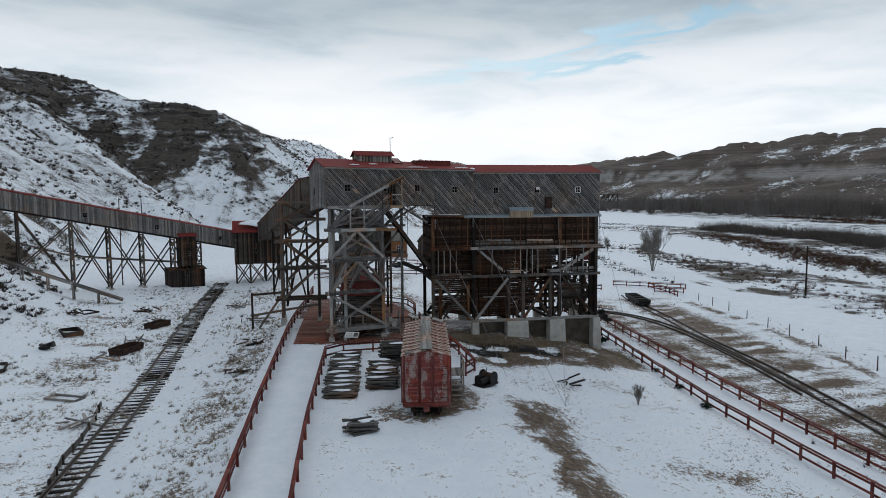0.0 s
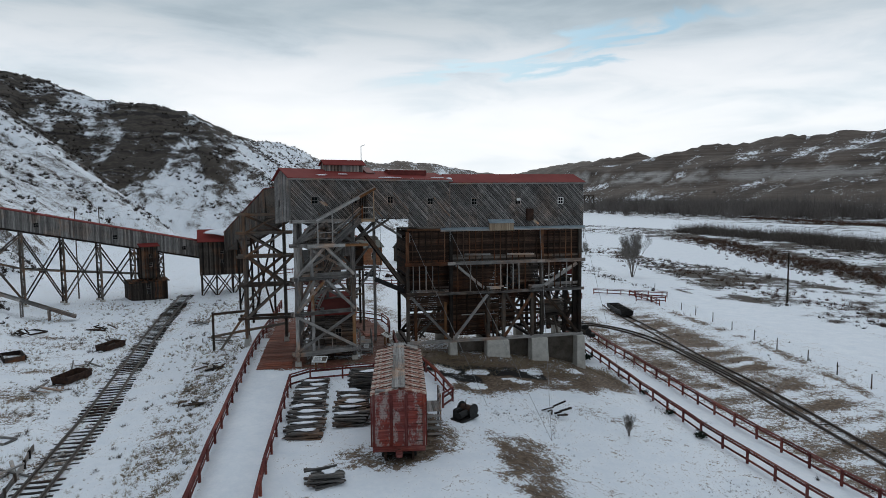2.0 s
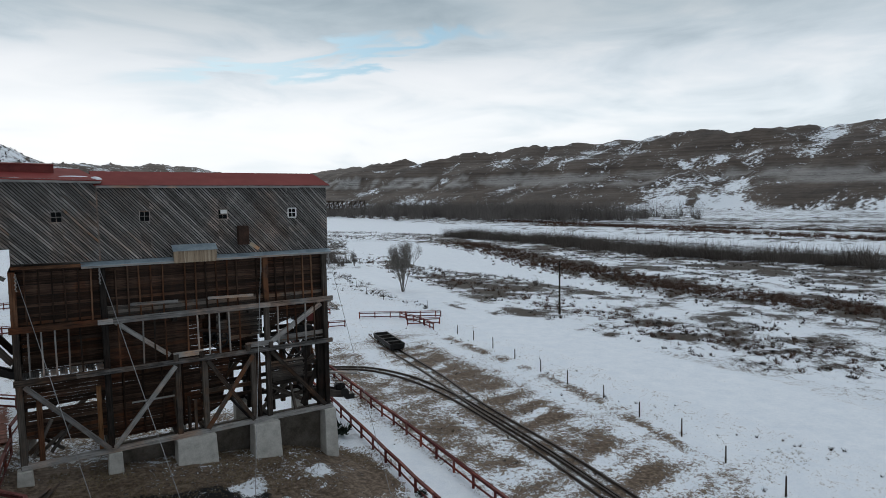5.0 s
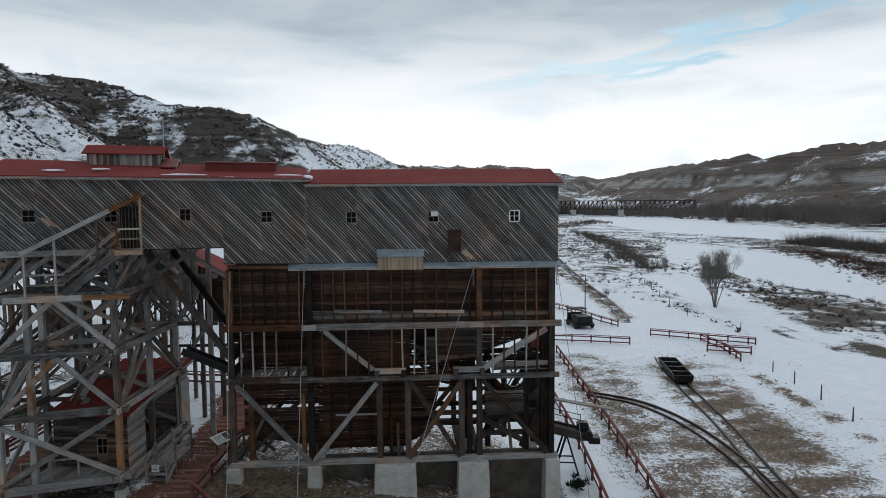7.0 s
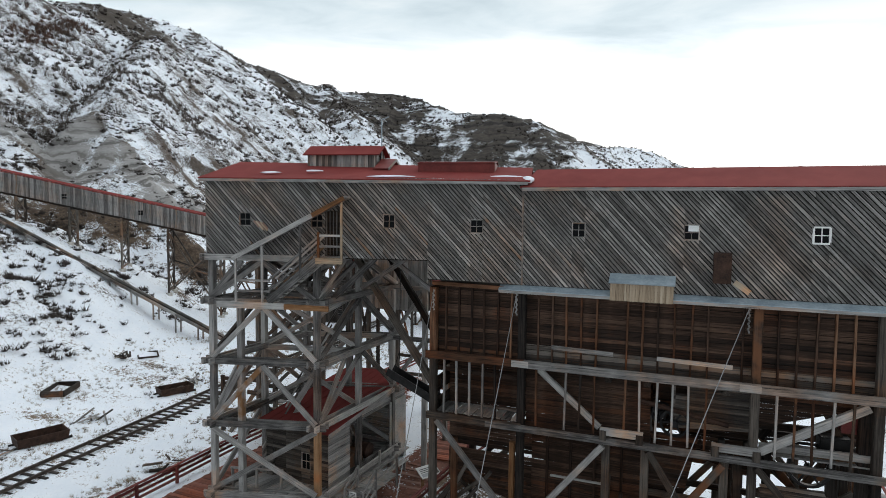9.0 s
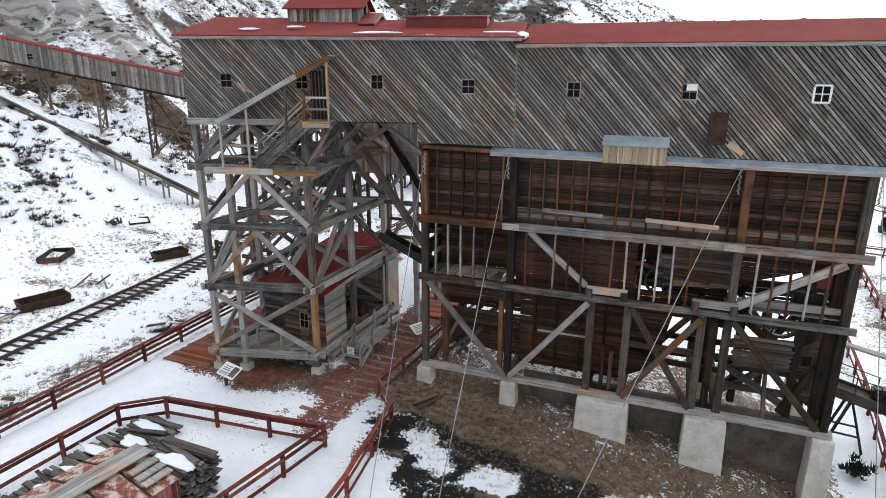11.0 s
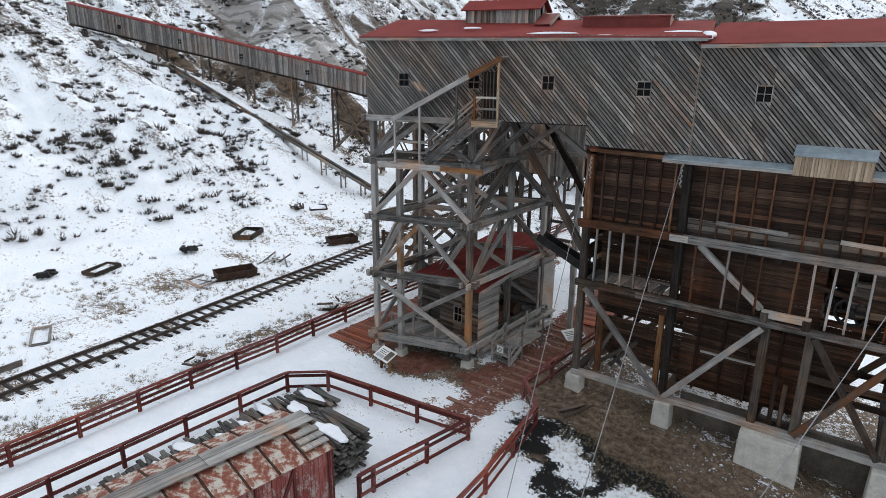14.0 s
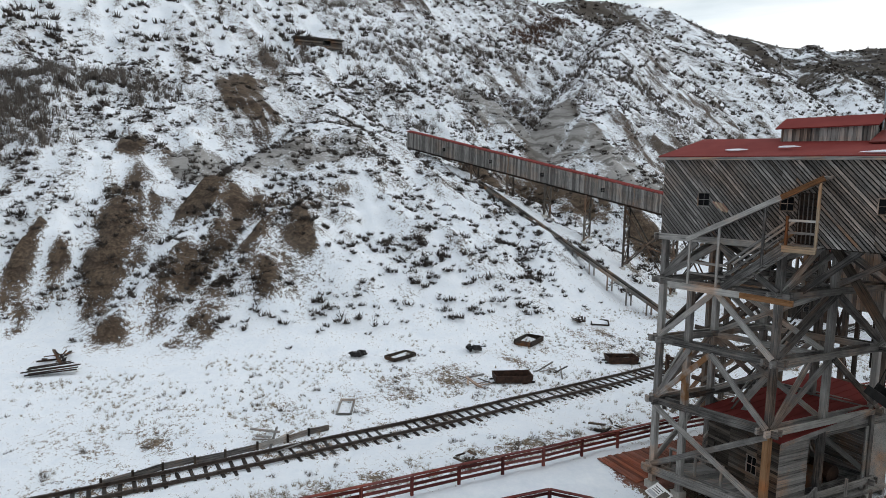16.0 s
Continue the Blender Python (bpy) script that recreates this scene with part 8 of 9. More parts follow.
def plaque_mesh():
    bm = bmesh.new()
    bmesh.ops.create_cube(bm, size=1)
    bmesh.ops.scale(bm, vec=(1.15, 0.7, 0.04), verts=bm.verts)
    return bm


plaque(-7.7, -4.3, -15, "slanting information panel on brown posts by the path")
plaque(-1.45, 3.2, 60, "slanting information panel beside the red fence")


def dwelling():
    t = thing("house", "small brown board house with grey shingle roof and white windows", "house", (2.6, 81.0, spot(2.6, 81.0)), 24)
    w, d, h, r = 7.4, 6.4, 3.7, 5.7
    for k, (p, q) in enumerate((((-w / 2, -d / 2), (w / 2, -d / 2)), ((w / 2, -d / 2), (w / 2, d / 2)), ((w / 2, d / 2), (-w / 2, d / 2)), ((-w / 2, d / 2), (-w / 2, -d / 2)))):
        l = math.dist(p, q)
        f = wall_frame(p, q)
        holes = [(1.2, 1.0, 2.1, 2.4), (l - 2.6, 1.0, l - 1.7, 2.4)] if k < 2 else []
        shape = [(0, -0.6), (l, -0.6), (l, h), (0, h)] if k % 2 == 0 else [(0, -0.6), (l, -0.6), (l, h), (l / 2, r), (0, h)]
        boards(t, [shape], holes, 0, 0.24, 0.03, BROWNHOUSE, f, seed=90 + k)
        for hh in holes:
            window(t, f, (hh[0] + hh[2]) / 2, 1.7, 0.9, 1.4, WHITE)
    slab("core", t, (-w / 2 + 0.2, -d / 2 + 0.2, -0.5), (w / 2 - 0.2, d / 2 - 0.2, h - 0.1), VOID)
    for s in (-1, 1):
        roof_plane("roof", t, [(-w / 2 - 0.4, s * (d / 2 + 0.4), h - 0.2), (w / 2 + 0.4, s * (d / 2 + 0.4), h - 0.2), (w / 2 + 0.4, 0, r + 0.1), (-w / 2 - 0.4, 0, r + 0.1)], 0.12, SHINGLE, "grey shingle roof")


dwelling()
bin_house("wash_house", "dark log hut with dark metal roof behind the tower", (-6.4, 48.5, 0.4), 10, 5.4, 4.6, 0.0, 4.2, 5.8, DARKW, 95, False, BLACK)
bin_house("barn", "small dark weathered barn behind the brown house", (16, 92, -1.0), 15, 7, 6, 0.0, 3.6, 5.4, DARKW, 99, False, SHINGLE)
for i, (x, y, m) in enumerate(((6, 58, RUST), (9, 64, DARKW), (2.5, 57, BLACK), (16, 74, RUST), (12, 80, DARKW), (20, 84, BLACK))):
    scrap_heap(x, y, 1.2, 9, m, 30 + i, "old mine machinery standing on distant snow", (0.6, 1.8), 0.35)


def overseer_chute():
    """The iron spout that hangs in the gap beside the tipple."""
    t = thing("hanging_chute", "dark iron chute slung from the tipple on rods", "chute", (-1.2, 1.2, 6.2))
    beam("trough_bottom", t, (-1.4, 0, 0.75), (1.25, 0, -0.45), 0.7, 0.06, BLACK)
    for s in (-1, 1):
        beam("trough_side", t, (-1.4, 0.33 * s, 0.92), (1.25, 0.33 * s, -0.28), 0.05, 0.36, BLACK)
        rod("hanger", t, (-1.1, 0.3 * s, 0.9), (-0.9, 0, 1.9), 0.02, BLACK)
    rod("hanger_rod", t, (-0.9, 0, 1.9), (-0.9, 0, 6.3), 0.02, BLACK)
    rod("bracket", t, (1.0, 0, -0.3), (1.25, 0, 0.9), 0.05, BLACK)


overseer_chute()


def far_bridge():
    """The timber truss bridge over the river, far up the valley."""
    a, b = Vector((205, 905, 0)), Vector((425, 825, 0))
    l = (b - a).length
    t = thing("truss_bridge", "long dark timber truss bridge over the frozen river", "bridge", (a.x, a.y, -5.5), math.degrees(math.atan2(b.y - a.y, b.x - a.x)))
    z0, z1, w = 10.0, 22.5, 6.5
    for s in (-1, 1):
        beam("bottom_chord", t, (0, s * w / 2, z0), (l, s * w / 2, z0), 0.9, 1.6, DARKW)
        beam("top_chord", t, (3, s * w / 2, z1), (l - 3, s * w / 2, z1), 0.8, 1.2, DARKW)
        n = 34
        for i in range(n + 1):
            x = 3 + (l - 6) * i / n
            beam("hanger", t, (x, s * w / 2, z0), (x, s * w / 2, z1), 1.1, 0.9, DARKW)
            if i < n:
                beam("diagonal", t, (x, s * w / 2, z0), (x + (l - 6) / n, s * w / 2, z1), 1.2, 1.0, DARKW)
    slab("deck", t, (0, -w / 2, z0 - 0.5), (l, w / 2, z0), DARKW)
    for x in (12, 61, 130, l - 10):
        slab("pier", t, (x - 4.2, -w / 2 - 1, -1.5), (x + 4.2, w / 2 + 1, z0 - 0.5), CONCRETE, "grey concrete bridge pier", 0.2)


far_bridge()


def timber_edging():
    """Low line of weathered planks on edge held by stakes beside the old track."""
    line = [(-22.9, -25.7), (-23.4, -22.9), (-23.6, -19.8), (-24.1, -16.3), (-24.6, -13.7)]
    o = Vector((*line[0], spot(*line[0])))
    t = thing("timber_edging", "low grey plank edging half sunk in snow beside the track", "edging", tuple(o))
    rng = random.Random(71)
    at = lambda p: Vector((p[0], p[1], spot(*p))) - o
    for p, q in zip(line, line[1:]):
        m = ((p[0] + q[0]) / 2, (p[1] + q[1]) / 2)
        for a, b in ((p, m), (m, q)):
            beam("plank", t, at(a) + Vector((0, 0, 0.2 + rng.uniform(-0.05, 0.05))), at(b) + Vector((0.04, 0, 0.2 + rng.uniform(-0.06, 0.06))), 0.06, 0.34, GREY)
            beam("stake", t, at(a) + Vector((0.08, 0, -0.2)), at(a) + Vector((0.08, 0, 0.48)), 0.12, 0.12, DARKW)


timber_edging()


def hill_shelter():
    """A low open-sided shelter of grey boards dug into the slope."""
    x, y, l, d, h = -120.7, 13.6, 9.6, 4.0, 2.2
    z = min(spot(x, y - 5), spot(x + 2, y)) - 0.5
    t = thing("hill_shelter", "low weathered grey board shelter high on the slope", "shelter", (x, y, z), 84)
    for i, (p, q) in enumerate((((-l / 2, -d / 2), (l / 2, -d / 2)), ((l / 2, -d / 2), (l / 2, d / 2)), ((l / 2, d / 2), (-l / 2, d / 2)), ((-l / 2, d / 2), (-l / 2, -d / 2)))):
        w = math.dist(p, q)
        boards(t, [[(0, 0), (w, 0), (w, h), (0, h)]], [(5.6, 0.7, 7.2, 1.7)] if i == 0 else [], 0, 0.28, 0.05, DULL, wall_frame(p, q), seed=90 + i)
    # near-black sheet added as the shade within the opening
    slab("back", t, (-l / 2 + 0.1, 0.2, 0), (l / 2 - 0.1, 0.3, h - 0.1), VOID)
    roof_plane("roof", t, [(-l / 2 - 0.4, -d / 2 - 0.5, h - 0.1), (l / 2 + 0.4, -d / 2 - 0.5, h - 0.1), (l / 2 + 0.4, d / 2 + 0.3, h + 0.3), (-l / 2 - 0.4, d / 2 + 0.3, h + 0.3)], 0.14, GREY)


hill_shelter()


def ridge_sign(x, y, h, w):
    t = thing("lookout_sign", "tiny dark two-post sign on the hill crest", "sign", (x, y, spot(x, y)))
    for s in (-1, 1):
        beam("post", t, (s * w / 2, 0, -0.3), (s * w / 2, 0, h), 0.2, 0.2, DARKW)
    beam("crossbar", t, (-w / 2 - 0.5, 0, h * 0.85), (w / 2 + 0.5, 0, h * 0.85), 0.3, 0.4, DARKW)


ridge_sign(-163.5, 310.5, 2.0, 1.6)


def loose_boards(x, y, turn, seed):
    t = thing("fallen_boards", "broken dark boards lying against the clay foot", "boards", (x, y, spot(x, y)), turn, "scrap in the yard")
    rng = random.Random(seed)
    for i in range(6):
        beam("board", t, (-1.6 + rng.uniform(-0.3, 0.3), 0.22 * i - 0.5, 0.15 + 0.05 * i), (1.6 + rng.uniform(-0.4, 0.4), 0.22 * i - 0.5 + rng.uniform(-0.2, 0.2), 0.35 + 0.08 * i), 0.2, 0.06, DARKW)


loose_boards(-41.8, -29.3, 80, 5)


def spoil_mound(x, y, turn):
    """A low brown heap of mine spoil with a grey roofed shed before it, across the river."""
    t = thing("spoil_heap", "dark brown spoil heap dusted with snow across the river", "heap", (x, y, spot(x, y) - 1.0), turn)
    bm = bmesh.new()
    bmesh.ops.create_grid(bm, x_segments=36, y_segments=20, size=1)
    for v in bm.verts:
        r = math.hypot(v.co.x, v.co.y)
        k = max(0.0, 1 - r * (1 + 0.25 * (float(fbm(v.co.x * 2 + 3, v.co.y * 2, 3, 401)) - 0.5)))
        v.co = Vector((v.co.x * 34, v.co.y * 20, 13.0 * min(1.0, k * 1.25) ** 0.8 + 0.6 * float(fbm(v.co.x * 9, v.co.y * 9, 2, 402))))
    from_bm("heap", bm, SPOIL, t)


SPOIL = plain("mine_spoil", (0.045, 0.036, 0.030), (0.13, 0.11, 0.092), 0.25, 0.95, 0.0, 0.6, 0.3)


spoil_mound(672, 738, -45)

# ---- plants ----
def tuft_mesh(pts, sizes, blades, width, lean, mat, seed, upright=0.5, droop=0.0, rise=0.0):
    """One mesh of many small bushes: each a spray of thin tapering twigs from one root, uneven in length and lean."""
    rng = np.random.default_rng(seed)
    n = len(pts)
    base = np.repeat(np.asarray(pts, float), blades, 0)
    size = np.repeat(np.asarray(sizes, float), blades)
    a = rng.uniform(0, 2 * np.pi, n * blades)
    out = lean * np.sqrt(rng.uniform(0.02, 1, n * blades))
    up = upright + (1 - upright) * rng.uniform(0, 1, n * blades)
    l = size * rng.uniform(0.55, 1.1, n * blades)
    root = base + np.stack([np.cos(a) * out * size * 0.3, np.sin(a) * out * size * 0.3, (rise - 0.03) * size], -1)
    tip = base + np.stack([np.cos(a) * out * l, np.sin(a) * out * l, up * l - droop * out * l], -1)
    b = a + np.pi / 2 + rng.uniform(-0.9, 0.9, n * blades)
    w = np.stack([np.cos(b), np.sin(b), 0.35 * rng.uniform(-1, 1, n * blades)], -1) * (size * width * rng.uniform(0.6, 1.3, n * blades))[:, None]
    v = np.stack([root - w, root + w, tip], 1).reshape(-1, 3)
    f = np.arange(len(v)).reshape(-1, 3)
    me = bpy.data.meshes.new("bushes")
    me.vertices.add(len(v))
    me.vertices.foreach_set("co", v.ravel())
    me.loops.add(f.size)
    me.loops.foreach_set("vertex_index", f.ravel())
    me.polygons.add(len(f))
    me.polygons.foreach_set("loop_start", np.arange(0, f.size, 3))
    me.update(calc_edges=True)
    me.materials.append(mat)
    return me


def field(count, x0, x1, y0, y1, seed, keep):
    rng = np.random.default_rng(seed)
    x, y = rng.uniform(x0, x1, count), rng.uniform(y0, y1, count)
    z, up = ground_at(x, y)
    ok = rng.uniform(0, 1, count) < keep(x, y, z, up)
    return np.stack([x, y, z], -1)[ok], rng


def bushy(pts, sizes, rng, parts=4):
    """Split each bush into a few small sprays set close together, for a rounded uneven clump."""
    n = len(pts)
    s = np.repeat(np.asarray(sizes, float), parts)
    off = rng.normal(0, 1, (n * parts, 3)) * np.array([0.30, 0.30, 0.08]) * s[:, None]
    return np.repeat(pts, parts, 0) + off, s * rng.uniform(0.42, 0.78, n * parts)


def stuff(name, me, label, category):
    return tagged(new(name, me), label, category, kind="stuff")


clump = lambda x, y, s, k: smooth(0.46, 0.62, fbm(x / s, y / s, 3, k))
# sage on the near slope, densest in drifts, thin near the foot
P, R = field(17000, -112, -35, -48, 95, 1, lambda x, y, z, up: smooth(0.4, 3, up) * (0.07 + 0.8 * clump(x, y, 4, 201)))
P, S = bushy(P, R.uniform(0.45, 1.15, len(P)) * R.uniform(0.6, 1.15, len(P)), R)
stuff("sagebrush", tuft_mesh(P, S * 1.0, 20, 0.08, 0.9, SAGE, 2, 0.1), "dark sagebrush dotting the snowy hillside", "shrubs")
P, R = field(20000, -235, -105, -130, 330, 3, lambda x, y, z, up: smooth(4, 10, up) * (0.12 + 0.5 * clump(x, y, 9, 203)))
stuff("hill_brush", tuft_mesh(P, R.uniform(0.5, 1.6, len(P)), 30, 0.11, 0.9, SAGE, 4, 0.1), "scattered dark brush on the high snowy slopes", "shrubs")
P, R = field(13000, -150, 40, 90, 430, 5, lambda x, y, z, up: smooth(3, 9, up) * (0.10 + 0.7 * clump(x, y, 11, 204)))
stuff("hill_brush", tuft_mesh(P, R.uniform(0.5, 1.6, len(P)), 30, 0.11, 0.9, SAGE, 6, 0.1), "sparse dark brush on the northern slopes", "shrubs")
# bare thickets in the gullies
P, R = field(5200, -175, -92, -75, 120, 7, lambda x, y, z, up: smooth(8, 14, up) * 0.7 * smooth(0.60, 0.70, fbm(x / 34, y / 34, 3, 205)))
stuff("thicket", tuft_mesh(P, R.uniform(1.2, 2.8, len(P)), 40, 0.010, 0.7, TWIG, 8, 0.4), "grey leafless thickets in the hill gullies", "thicket")
# dry grass and small brush of the yard
P, R = field(9000, -40, -14.5, -42, 40, 9, lambda x, y, z, up: (1 - smooth(0.8, 2, up)) * (0.05 + 0.75 * clump(x, y, 5, 206)) * smooth(1.3, 2.2, np.abs(x + 22.9 + 0.05 * (y + 8))))
stuff("dry_grass", tuft_mesh(P, R.uniform(0.16, 0.42, len(P)), 40, 0.012, 0.8, STRAW, 10, 0.4), "pale dry grass poking through yard snow", "grass")
P, R = field(1100, -36, -14.5, -42, 46, 11, lambda x, y, z, up: (1 - smooth(0.8, 2, up)) * (0.04 + 0.5 * clump(x, y, 4, 207)) * smooth(1.4, 2.2, np.abs(x + 22.9 + 0.05 * (y + 8))))
P, S = bushy(P, R.uniform(0.25, 0.65, len(P)), R, 4)
stuff("yard_brush", tuft_mesh(P, S, 30, 0.022, 0.8, TWIG, 12, 0.25), "small dark brush in the snowy yard", "shrubs")
P, R = field(3200, -18.6, -14.6, -40, 12, 13, lambda x, y, z, up: 0.03 + 0.7 * smooth(0.52, 0.66, fbm(x / 2.2, y / 1.1, 3, 208)))
stuff("bank_grass", tuft_mesh(P, R.uniform(0.12, 0.4, len(P)), 26, 0.018, 0.8, STRAW, 14, 0.4), "dead grass on the bank below the fence", "grass")
P, R = field(12000, 1, 20, -9, 1, 15, lambda x, y, z, up: 0.9 * smooth(0.35, 0.6, fbm(x / 2, y / 2, 3, 209)) * (1 - smooth(-4.5, -7.5, y) * 0) * smooth(-7.2, -3.4, y))
stuff("dead_grass", tuft_mesh(P, R.uniform(0.06, 0.2, len(P)), 12, 0.03, 0.9, STRAW, 16, 0.3), "short brown dead grass on the bare bank", "grass")
P, R = field(19000, 22, 44, -36, 34, 17, lambda x, y, z, up: 0.75 * smooth(0.50, 0.64, fbm(x / 4, y / 4, 4, 210)))
stuff("dead_grass", tuft_mesh(P, R.uniform(0.06, 0.22, len(P)), 11, 0.035, 0.9, STRAW, 18, 0.3), "short brown dead grass between sidings", "grass")
P, R = field(5000, 2, 20, -36, -9, 19, lambda x, y, z, up: 0.55 * smooth(0.55, 0.66, fbm(x / 5, y / 5, 4, 211)))
stuff("dead_grass", tuft_mesh(P, R.uniform(0.08, 0.26, len(P)), 16, 0.02, 0.8, SAGE, 20, 0.35), "sparse dark weeds poking through snow", "grass")
# the river flat
off = lambda x, y: smooth(5.5, 8, along(x, y, ROAD)[0]) * smooth(0, 3, bank(x, y, SLOUGH)) * smooth(0, 6, bank(x, y, RIVER))
P, R = field(15000, 54, 240, -60, 330, 21, lambda x, y, z, up: off(x, y) * (0.10 + 0.9 * clump(x, y, 11, 212)))
P, S = bushy(P, R.uniform(0.4, 1.0, len(P)), R, 3)
stuff("flat_brush", tuft_mesh(P, S, 13, 0.11, 0.9, SAGE, 22, 0.1), "low brown brush scattered over the river flat", "shrubs")
P, R = field(5200, 46, 120, 60, 330, 23, lambda x, y, z, up: off(x, y) * (0.06 + 0.5 * clump(x, y, 9, 213)))
stuff("flat_brush", tuft_mesh(P, R.uniform(0.5, 1.7, len(P)), 40, 0.018, 0.85, TWIG, 24, 0.25), "grey-brown brush beside the far track", "shrubs")


def band(line, r, count, seed):
    rng = np.random.default_rng(seed)
    seg = rng.integers(0, len(line) - 1, count * 2)
    k = rng.uniform(0, 1, count * 2)
    l = np.array([math.dist(p, q) for p, q in zip(line, line[1:])])
    seg = rng.choice(len(l), count, p=l / l.sum())
    k = k[:count]
    A = np.array(line)
    p = A[seg] * (1 - k[:, None]) + A[seg + 1] * k[:, None] + rng.normal(0, r * 0.5, (count, 2))
    z = ground_at(p[:, 0], p[:, 1])[0]
    return np.column_stack([p, z]), rng


P, R = band([(192, 240), (190, 200), (192, 168), (181, 124), (178, 95), (179, 72), (186, 50), (190, 10), (186, -60), (190, -140)], 9, 1500, 25)
stuff("willow_band", tuft_mesh(P, R.uniform(3.6, 7.4, len(P)), 64, 0.009, 0.85, TWIG, 26, 0.25), "dark leafless willow band along the river", "thicket")
P, R = band([(318, 318), (349, 240), (365, 124), (372, 0)], 7, 520, 35)
stuff("willow_band", tuft_mesh(P, R.uniform(1.6, 3.4, len(P)), 44, 0.014, 0.85, REDBRUSH, 39, 0.25), "low red-brown willow strip across the river", "thicket")
P, R = band([(117, 363), (111, 295), (96, 215), (82, 163), (76, 130)], 5, 190, 27)
stuff("willow_band", tuft_mesh(P, R.uniform(2.0, 5.0, len(P)), 90, 0.007, 0.75, TWIG, 28, 0.3), "grey leafless willows beside the slough", "thicket")
P, R = band([(60, 330), (110, 420), (170, 520), (215, 610)], 16, 500, 29)
stuff("willow_band", tuft_mesh(P, R.uniform(1.5, 4.0, len(P)), 60, 0.011, 0.8, TWIG, 30, 0.3), "grey leafless woods below the bridge", "woods")
P, R = band([(150, 900), (330, 1000), (430, 720), (400, 480), (420, 330)], 70, 1900, 31)
stuff("river_woods", tuft_mesh(P, R.uniform(11.0, 27.0, len(P)), 70, 0.0065, 0.5, FARTWIG, 32, 0.2, 0.0, 0.12), "grey-brown leafless cottonwood belt along the far bank", "woods")
P, R = field(3200, 120, 900, 930, 2000, 37, lambda x, y, z, up: (1 - smooth(6, 25, up)) * smooth(0, 6, bank(x, y, RIVER)) * (0.25 + 0.75 * clump(x, y, 120, 214)))
stuff("river_woods", tuft_mesh(P, R.uniform(9.0, 20.0, len(P)), 44, 0.012, 0.5, FARTWIG, 38, 0.2, 0.0, 0.12), "grey leafless woods filling the far valley floor", "woods")
P, R = band([(560, 980), (640, 760), (520, 560), (470, 420)], 60, 1100, 33)
stuff("river_woods", tuft_mesh(P, R.uniform(8.0, 19.0, len(P)), 60, 0.008, 0.5, FARTWIG, 34, 0.2, 0.0, 0.12), "leafless trees scattered at the far hill foot", "woods")
P, R = band([(372, 420), (348, 290), (320, 180), (306, 110), (300, -80), (310, -200)], 12, 1900, 35)
stuff("river_brush", tuft_mesh(P, R.uniform(1.2, 2.8, len(P)), 44, 0.02, 0.85, REDBRUSH, 36, 0.3), "low red-brown brush on the far bank", "thicket")


def bare_tree(x, y, h, seed, label):
    """A leafless multi-stemmed tree: tapered stems, limbs, and a haze of fine twigs."""
    rng = random.Random(seed)
    t = thing("bare_tree", label, "tree", (x, y, spot(x, y)), 0, "leafless trees")
    bm = bmesh.new()
    tips = []
    def grow(p, d, l, r, depth):
        q = p + d * l
        tube(bm, p, q, r, r * 0.62, 6 if depth < 2 else 4, False)
        if depth >= 1:
            tips.append((q, d))
        if depth >= 4:
            return
        for k in range(rng.choice((2, 3, 3))):
            e = (d + Vector((rng.uniform(-0.5, 0.5), rng.uniform(-0.5, 0.5), rng.uniform(0.05, 0.45)))).normalized()
            grow(p + d * l * rng.uniform(0.6, 1.0), e, l * rng.uniform(0.6, 0.82), r * 0.58, depth + 1)
    for k in range(11):
        a = rng.uniform(0, 6.28)
        b = rng.uniform(0.03, 0.30)
        grow(Vector((0.05 * h * b * math.cos(a), 0.05 * h * b * math.sin(a), -0.1)), Vector((b * math.cos(a), b * math.sin(a), 1)).normalized(), h * rng.uniform(0.12, 0.32), h * 0.0065, 0)
    from_bm("trunk", bm, PALETWIG, t, "grey bare stems")
    pts = np.array([tuple(q) for q, _ in tips])
    put("crown", tuft_mesh(pts, np.full(len(pts), h * 0.12), 8, 0.006, 0.6, PALETWIG, seed, 0.6), t, None, "haze of fine twigs")


bare_tree(62.4, 71.6, 13.5, 1, "tall leafless tree beside the snowy road")
bare_tree(78, 128, 5.5, 2, "small leafless tree beside the slough")
bare_tree(70, 150, 6.0, 3, "small leafless tree on the flat")
bare_tree(12.0, -17.4, 2.2, 4, "thin bare sapling standing in snow")


def juniper(x, y, s, seed):
    pts = np.random.default_rng(seed).normal(0, 0.28 * s, (60, 3)) * np.array([1, 1, 0.6]) + np.array([0, 0, 0.3 * s])
    ob = new("juniper_bush", tuft_mesh(pts, np.full(60, 0.34 * s), 12, 0.12, 0.9, EVERGREEN, seed, 0.2))
    ob.matrix_basis = pose(x, y, spot(x, y))
    tagged(ob, "small dark green juniper bush by the fence", "bush", "juniper bushes")


for i, (x, y, s) in enumerate(((18.9, -7.6, 0.5), (17.4, -17.4, 0.6), (18.9, 3.6, 1.0), (18.2, -12.6, 0.55))):
    juniper(x, y, s, 50 + i)

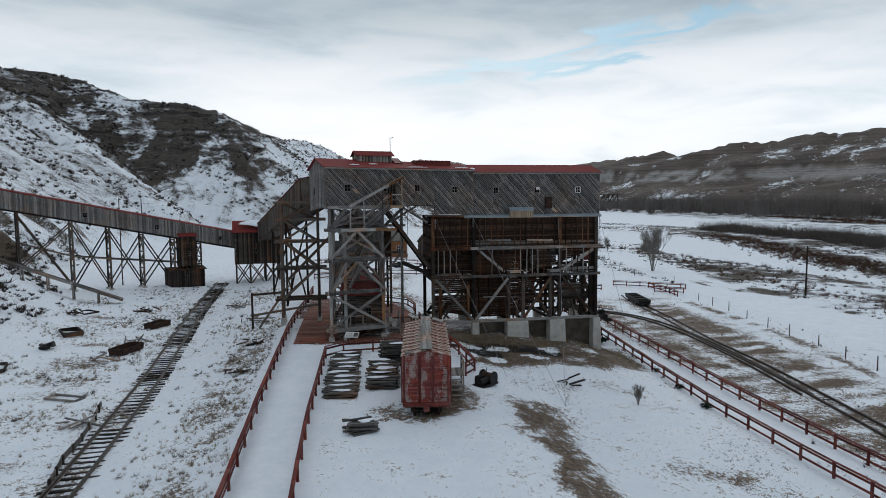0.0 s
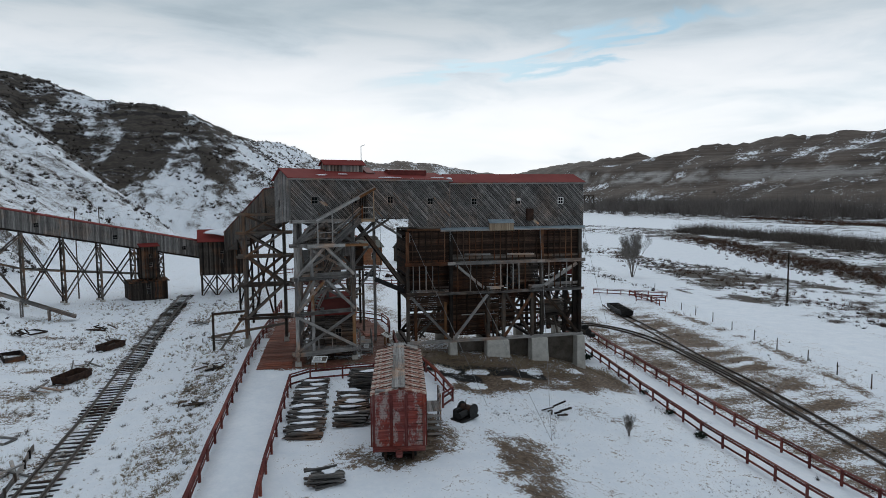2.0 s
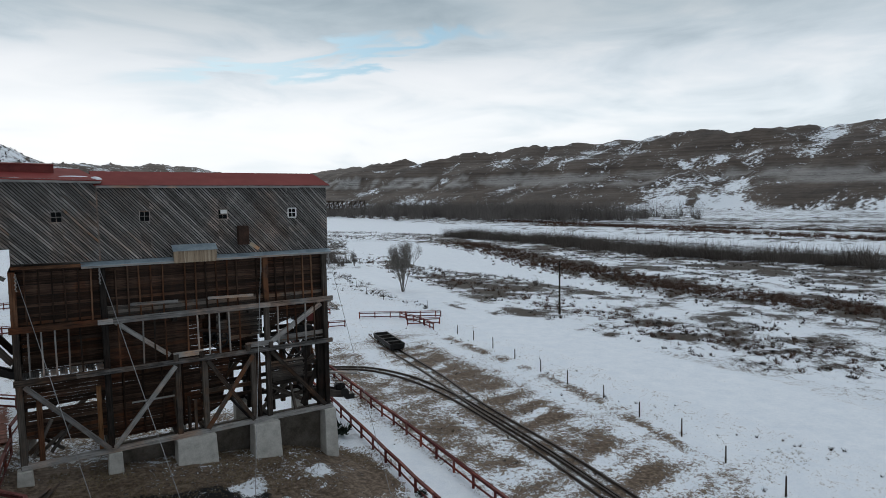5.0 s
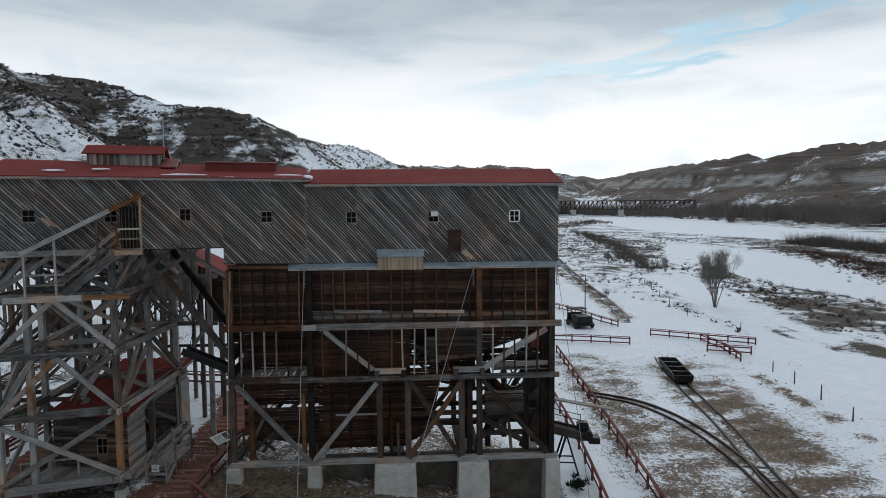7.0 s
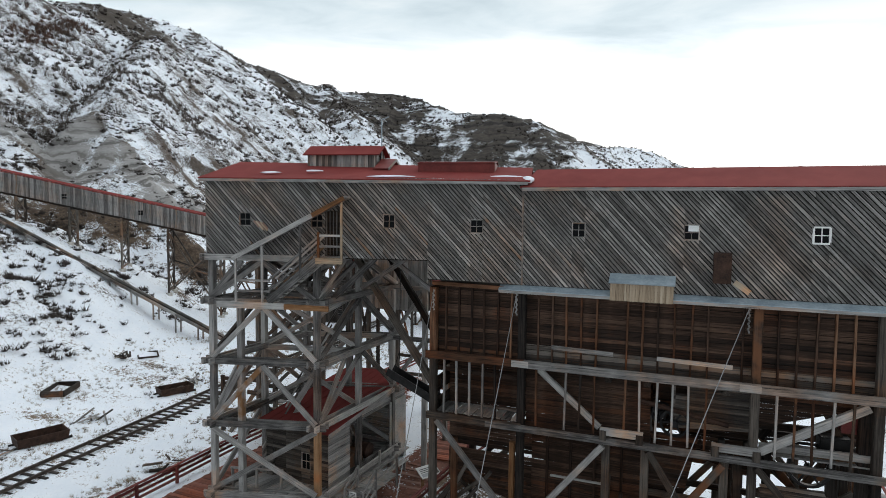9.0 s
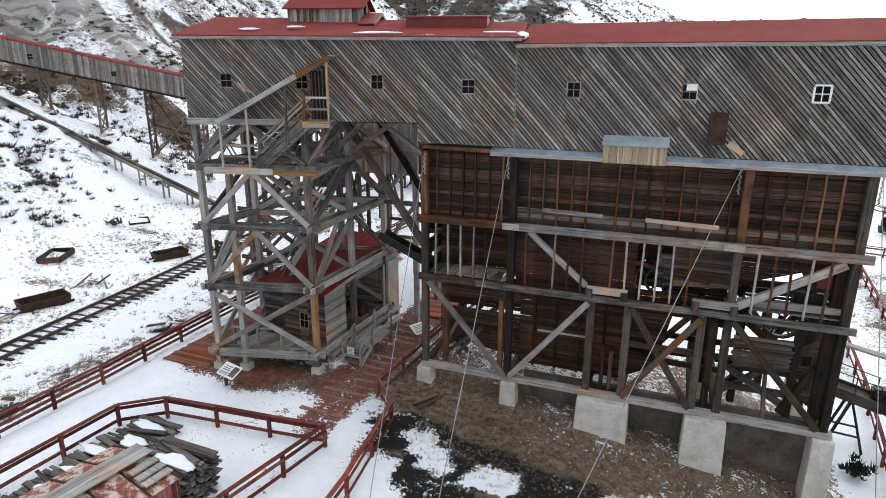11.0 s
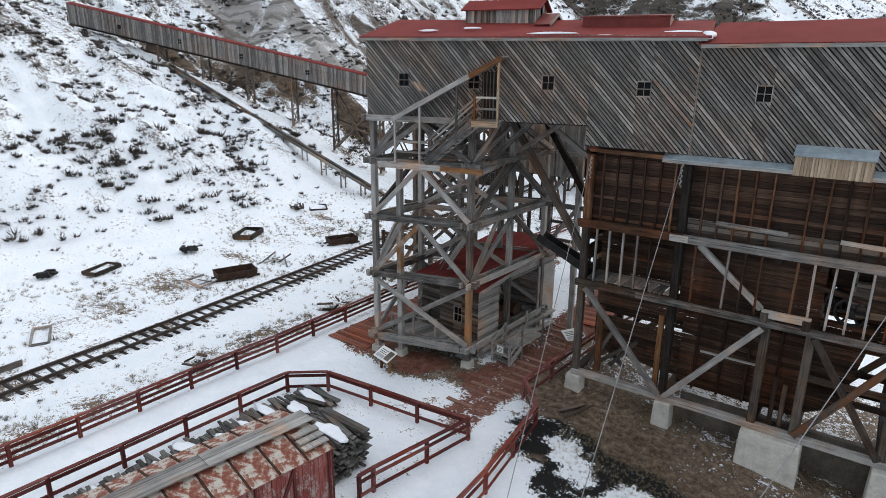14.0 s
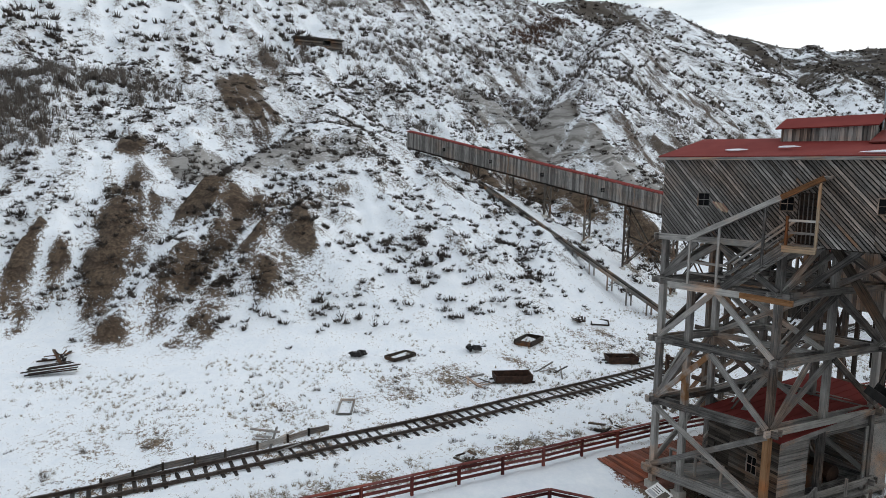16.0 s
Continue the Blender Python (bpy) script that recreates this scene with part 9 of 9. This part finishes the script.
P, R = band([(92, 150), (82, 90), (76, 40), (74, -20)], 7, 420, 41)
stuff("red_brush", tuft_mesh(P, R.uniform(0.5, 1.2, len(P)), 50, 0.02, 0.9, REDBRUSH, 42, 0.1), "red-brown brush along the road edge", "shrubs")
P, R = band([(160, 195), (148, 150), (131, 108), (123, 80), (112, 40), (113, 18), (113, -60)], 8, 2600, 43)
stuff("red_brush", tuft_mesh(P, R.uniform(0.6, 1.4, len(P)), 50, 0.02, 0.9, REDBRUSH, 44, 0.1), "red-brown brush beyond the frozen slough", "shrubs")
P, R = field(700, 20, 47, -34, 40, 45, lambda x, y, z, up: 0.5 * clump(x, y, 5, 215) * smooth(0.4, 1.0, np.abs(x - 30)))
stuff("siding_weeds", tuft_mesh(P, R.uniform(0.15, 0.4, len(P)), 30, 0.03, 0.8, SAGE, 46, 0.35), "dark weeds beside the siding", "grass")

P, R = band([(-79, -35), (-93, -36), (-96, -28), (-95, -18)], 5, 520, 51)
stuff("thicket", tuft_mesh(P, R.uniform(1.0, 2.4, len(P)), 30, 0.016, 0.5, TWIG, 52, 0.6), "grey leafless thicket in the side gully", "thicket")
P, R = band([(-112, 2), (-120, 25), (-134, 52), (-129, 76), (-108, 86), (-90, 90)], 5, 620, 53)
stuff("thicket", tuft_mesh(P, R.uniform(0.9, 2.2, len(P)), 30, 0.018, 0.55, TWIG, 54, 0.55), "grey leafless brush along the upper gullies", "thicket")
P, R = band([(-175, 120), (-160, 96), (-148, 84)], 6, 260, 55)
stuff("thicket", tuft_mesh(P, R.uniform(1.2, 2.6, len(P)), 30, 0.02, 0.55, REDBRUSH, 56, 0.5), "dark brown brush in the high gully", "thicket")
P, R = field(1500, -112, -40, -50, 60, 57, lambda x, y, z, up: smooth(1.0, 4, up) * (0.05 + 0.9 * clump(x, y, 5, 216)))
P, S = bushy(P, R.uniform(0.65, 1.2, len(P)), R, 6)
stuff("sagebrush", tuft_mesh(P, S, 26, 0.085, 0.9, SAGE, 58, 0.1), "large dark sagebrush on the snowy hillside", "shrubs")
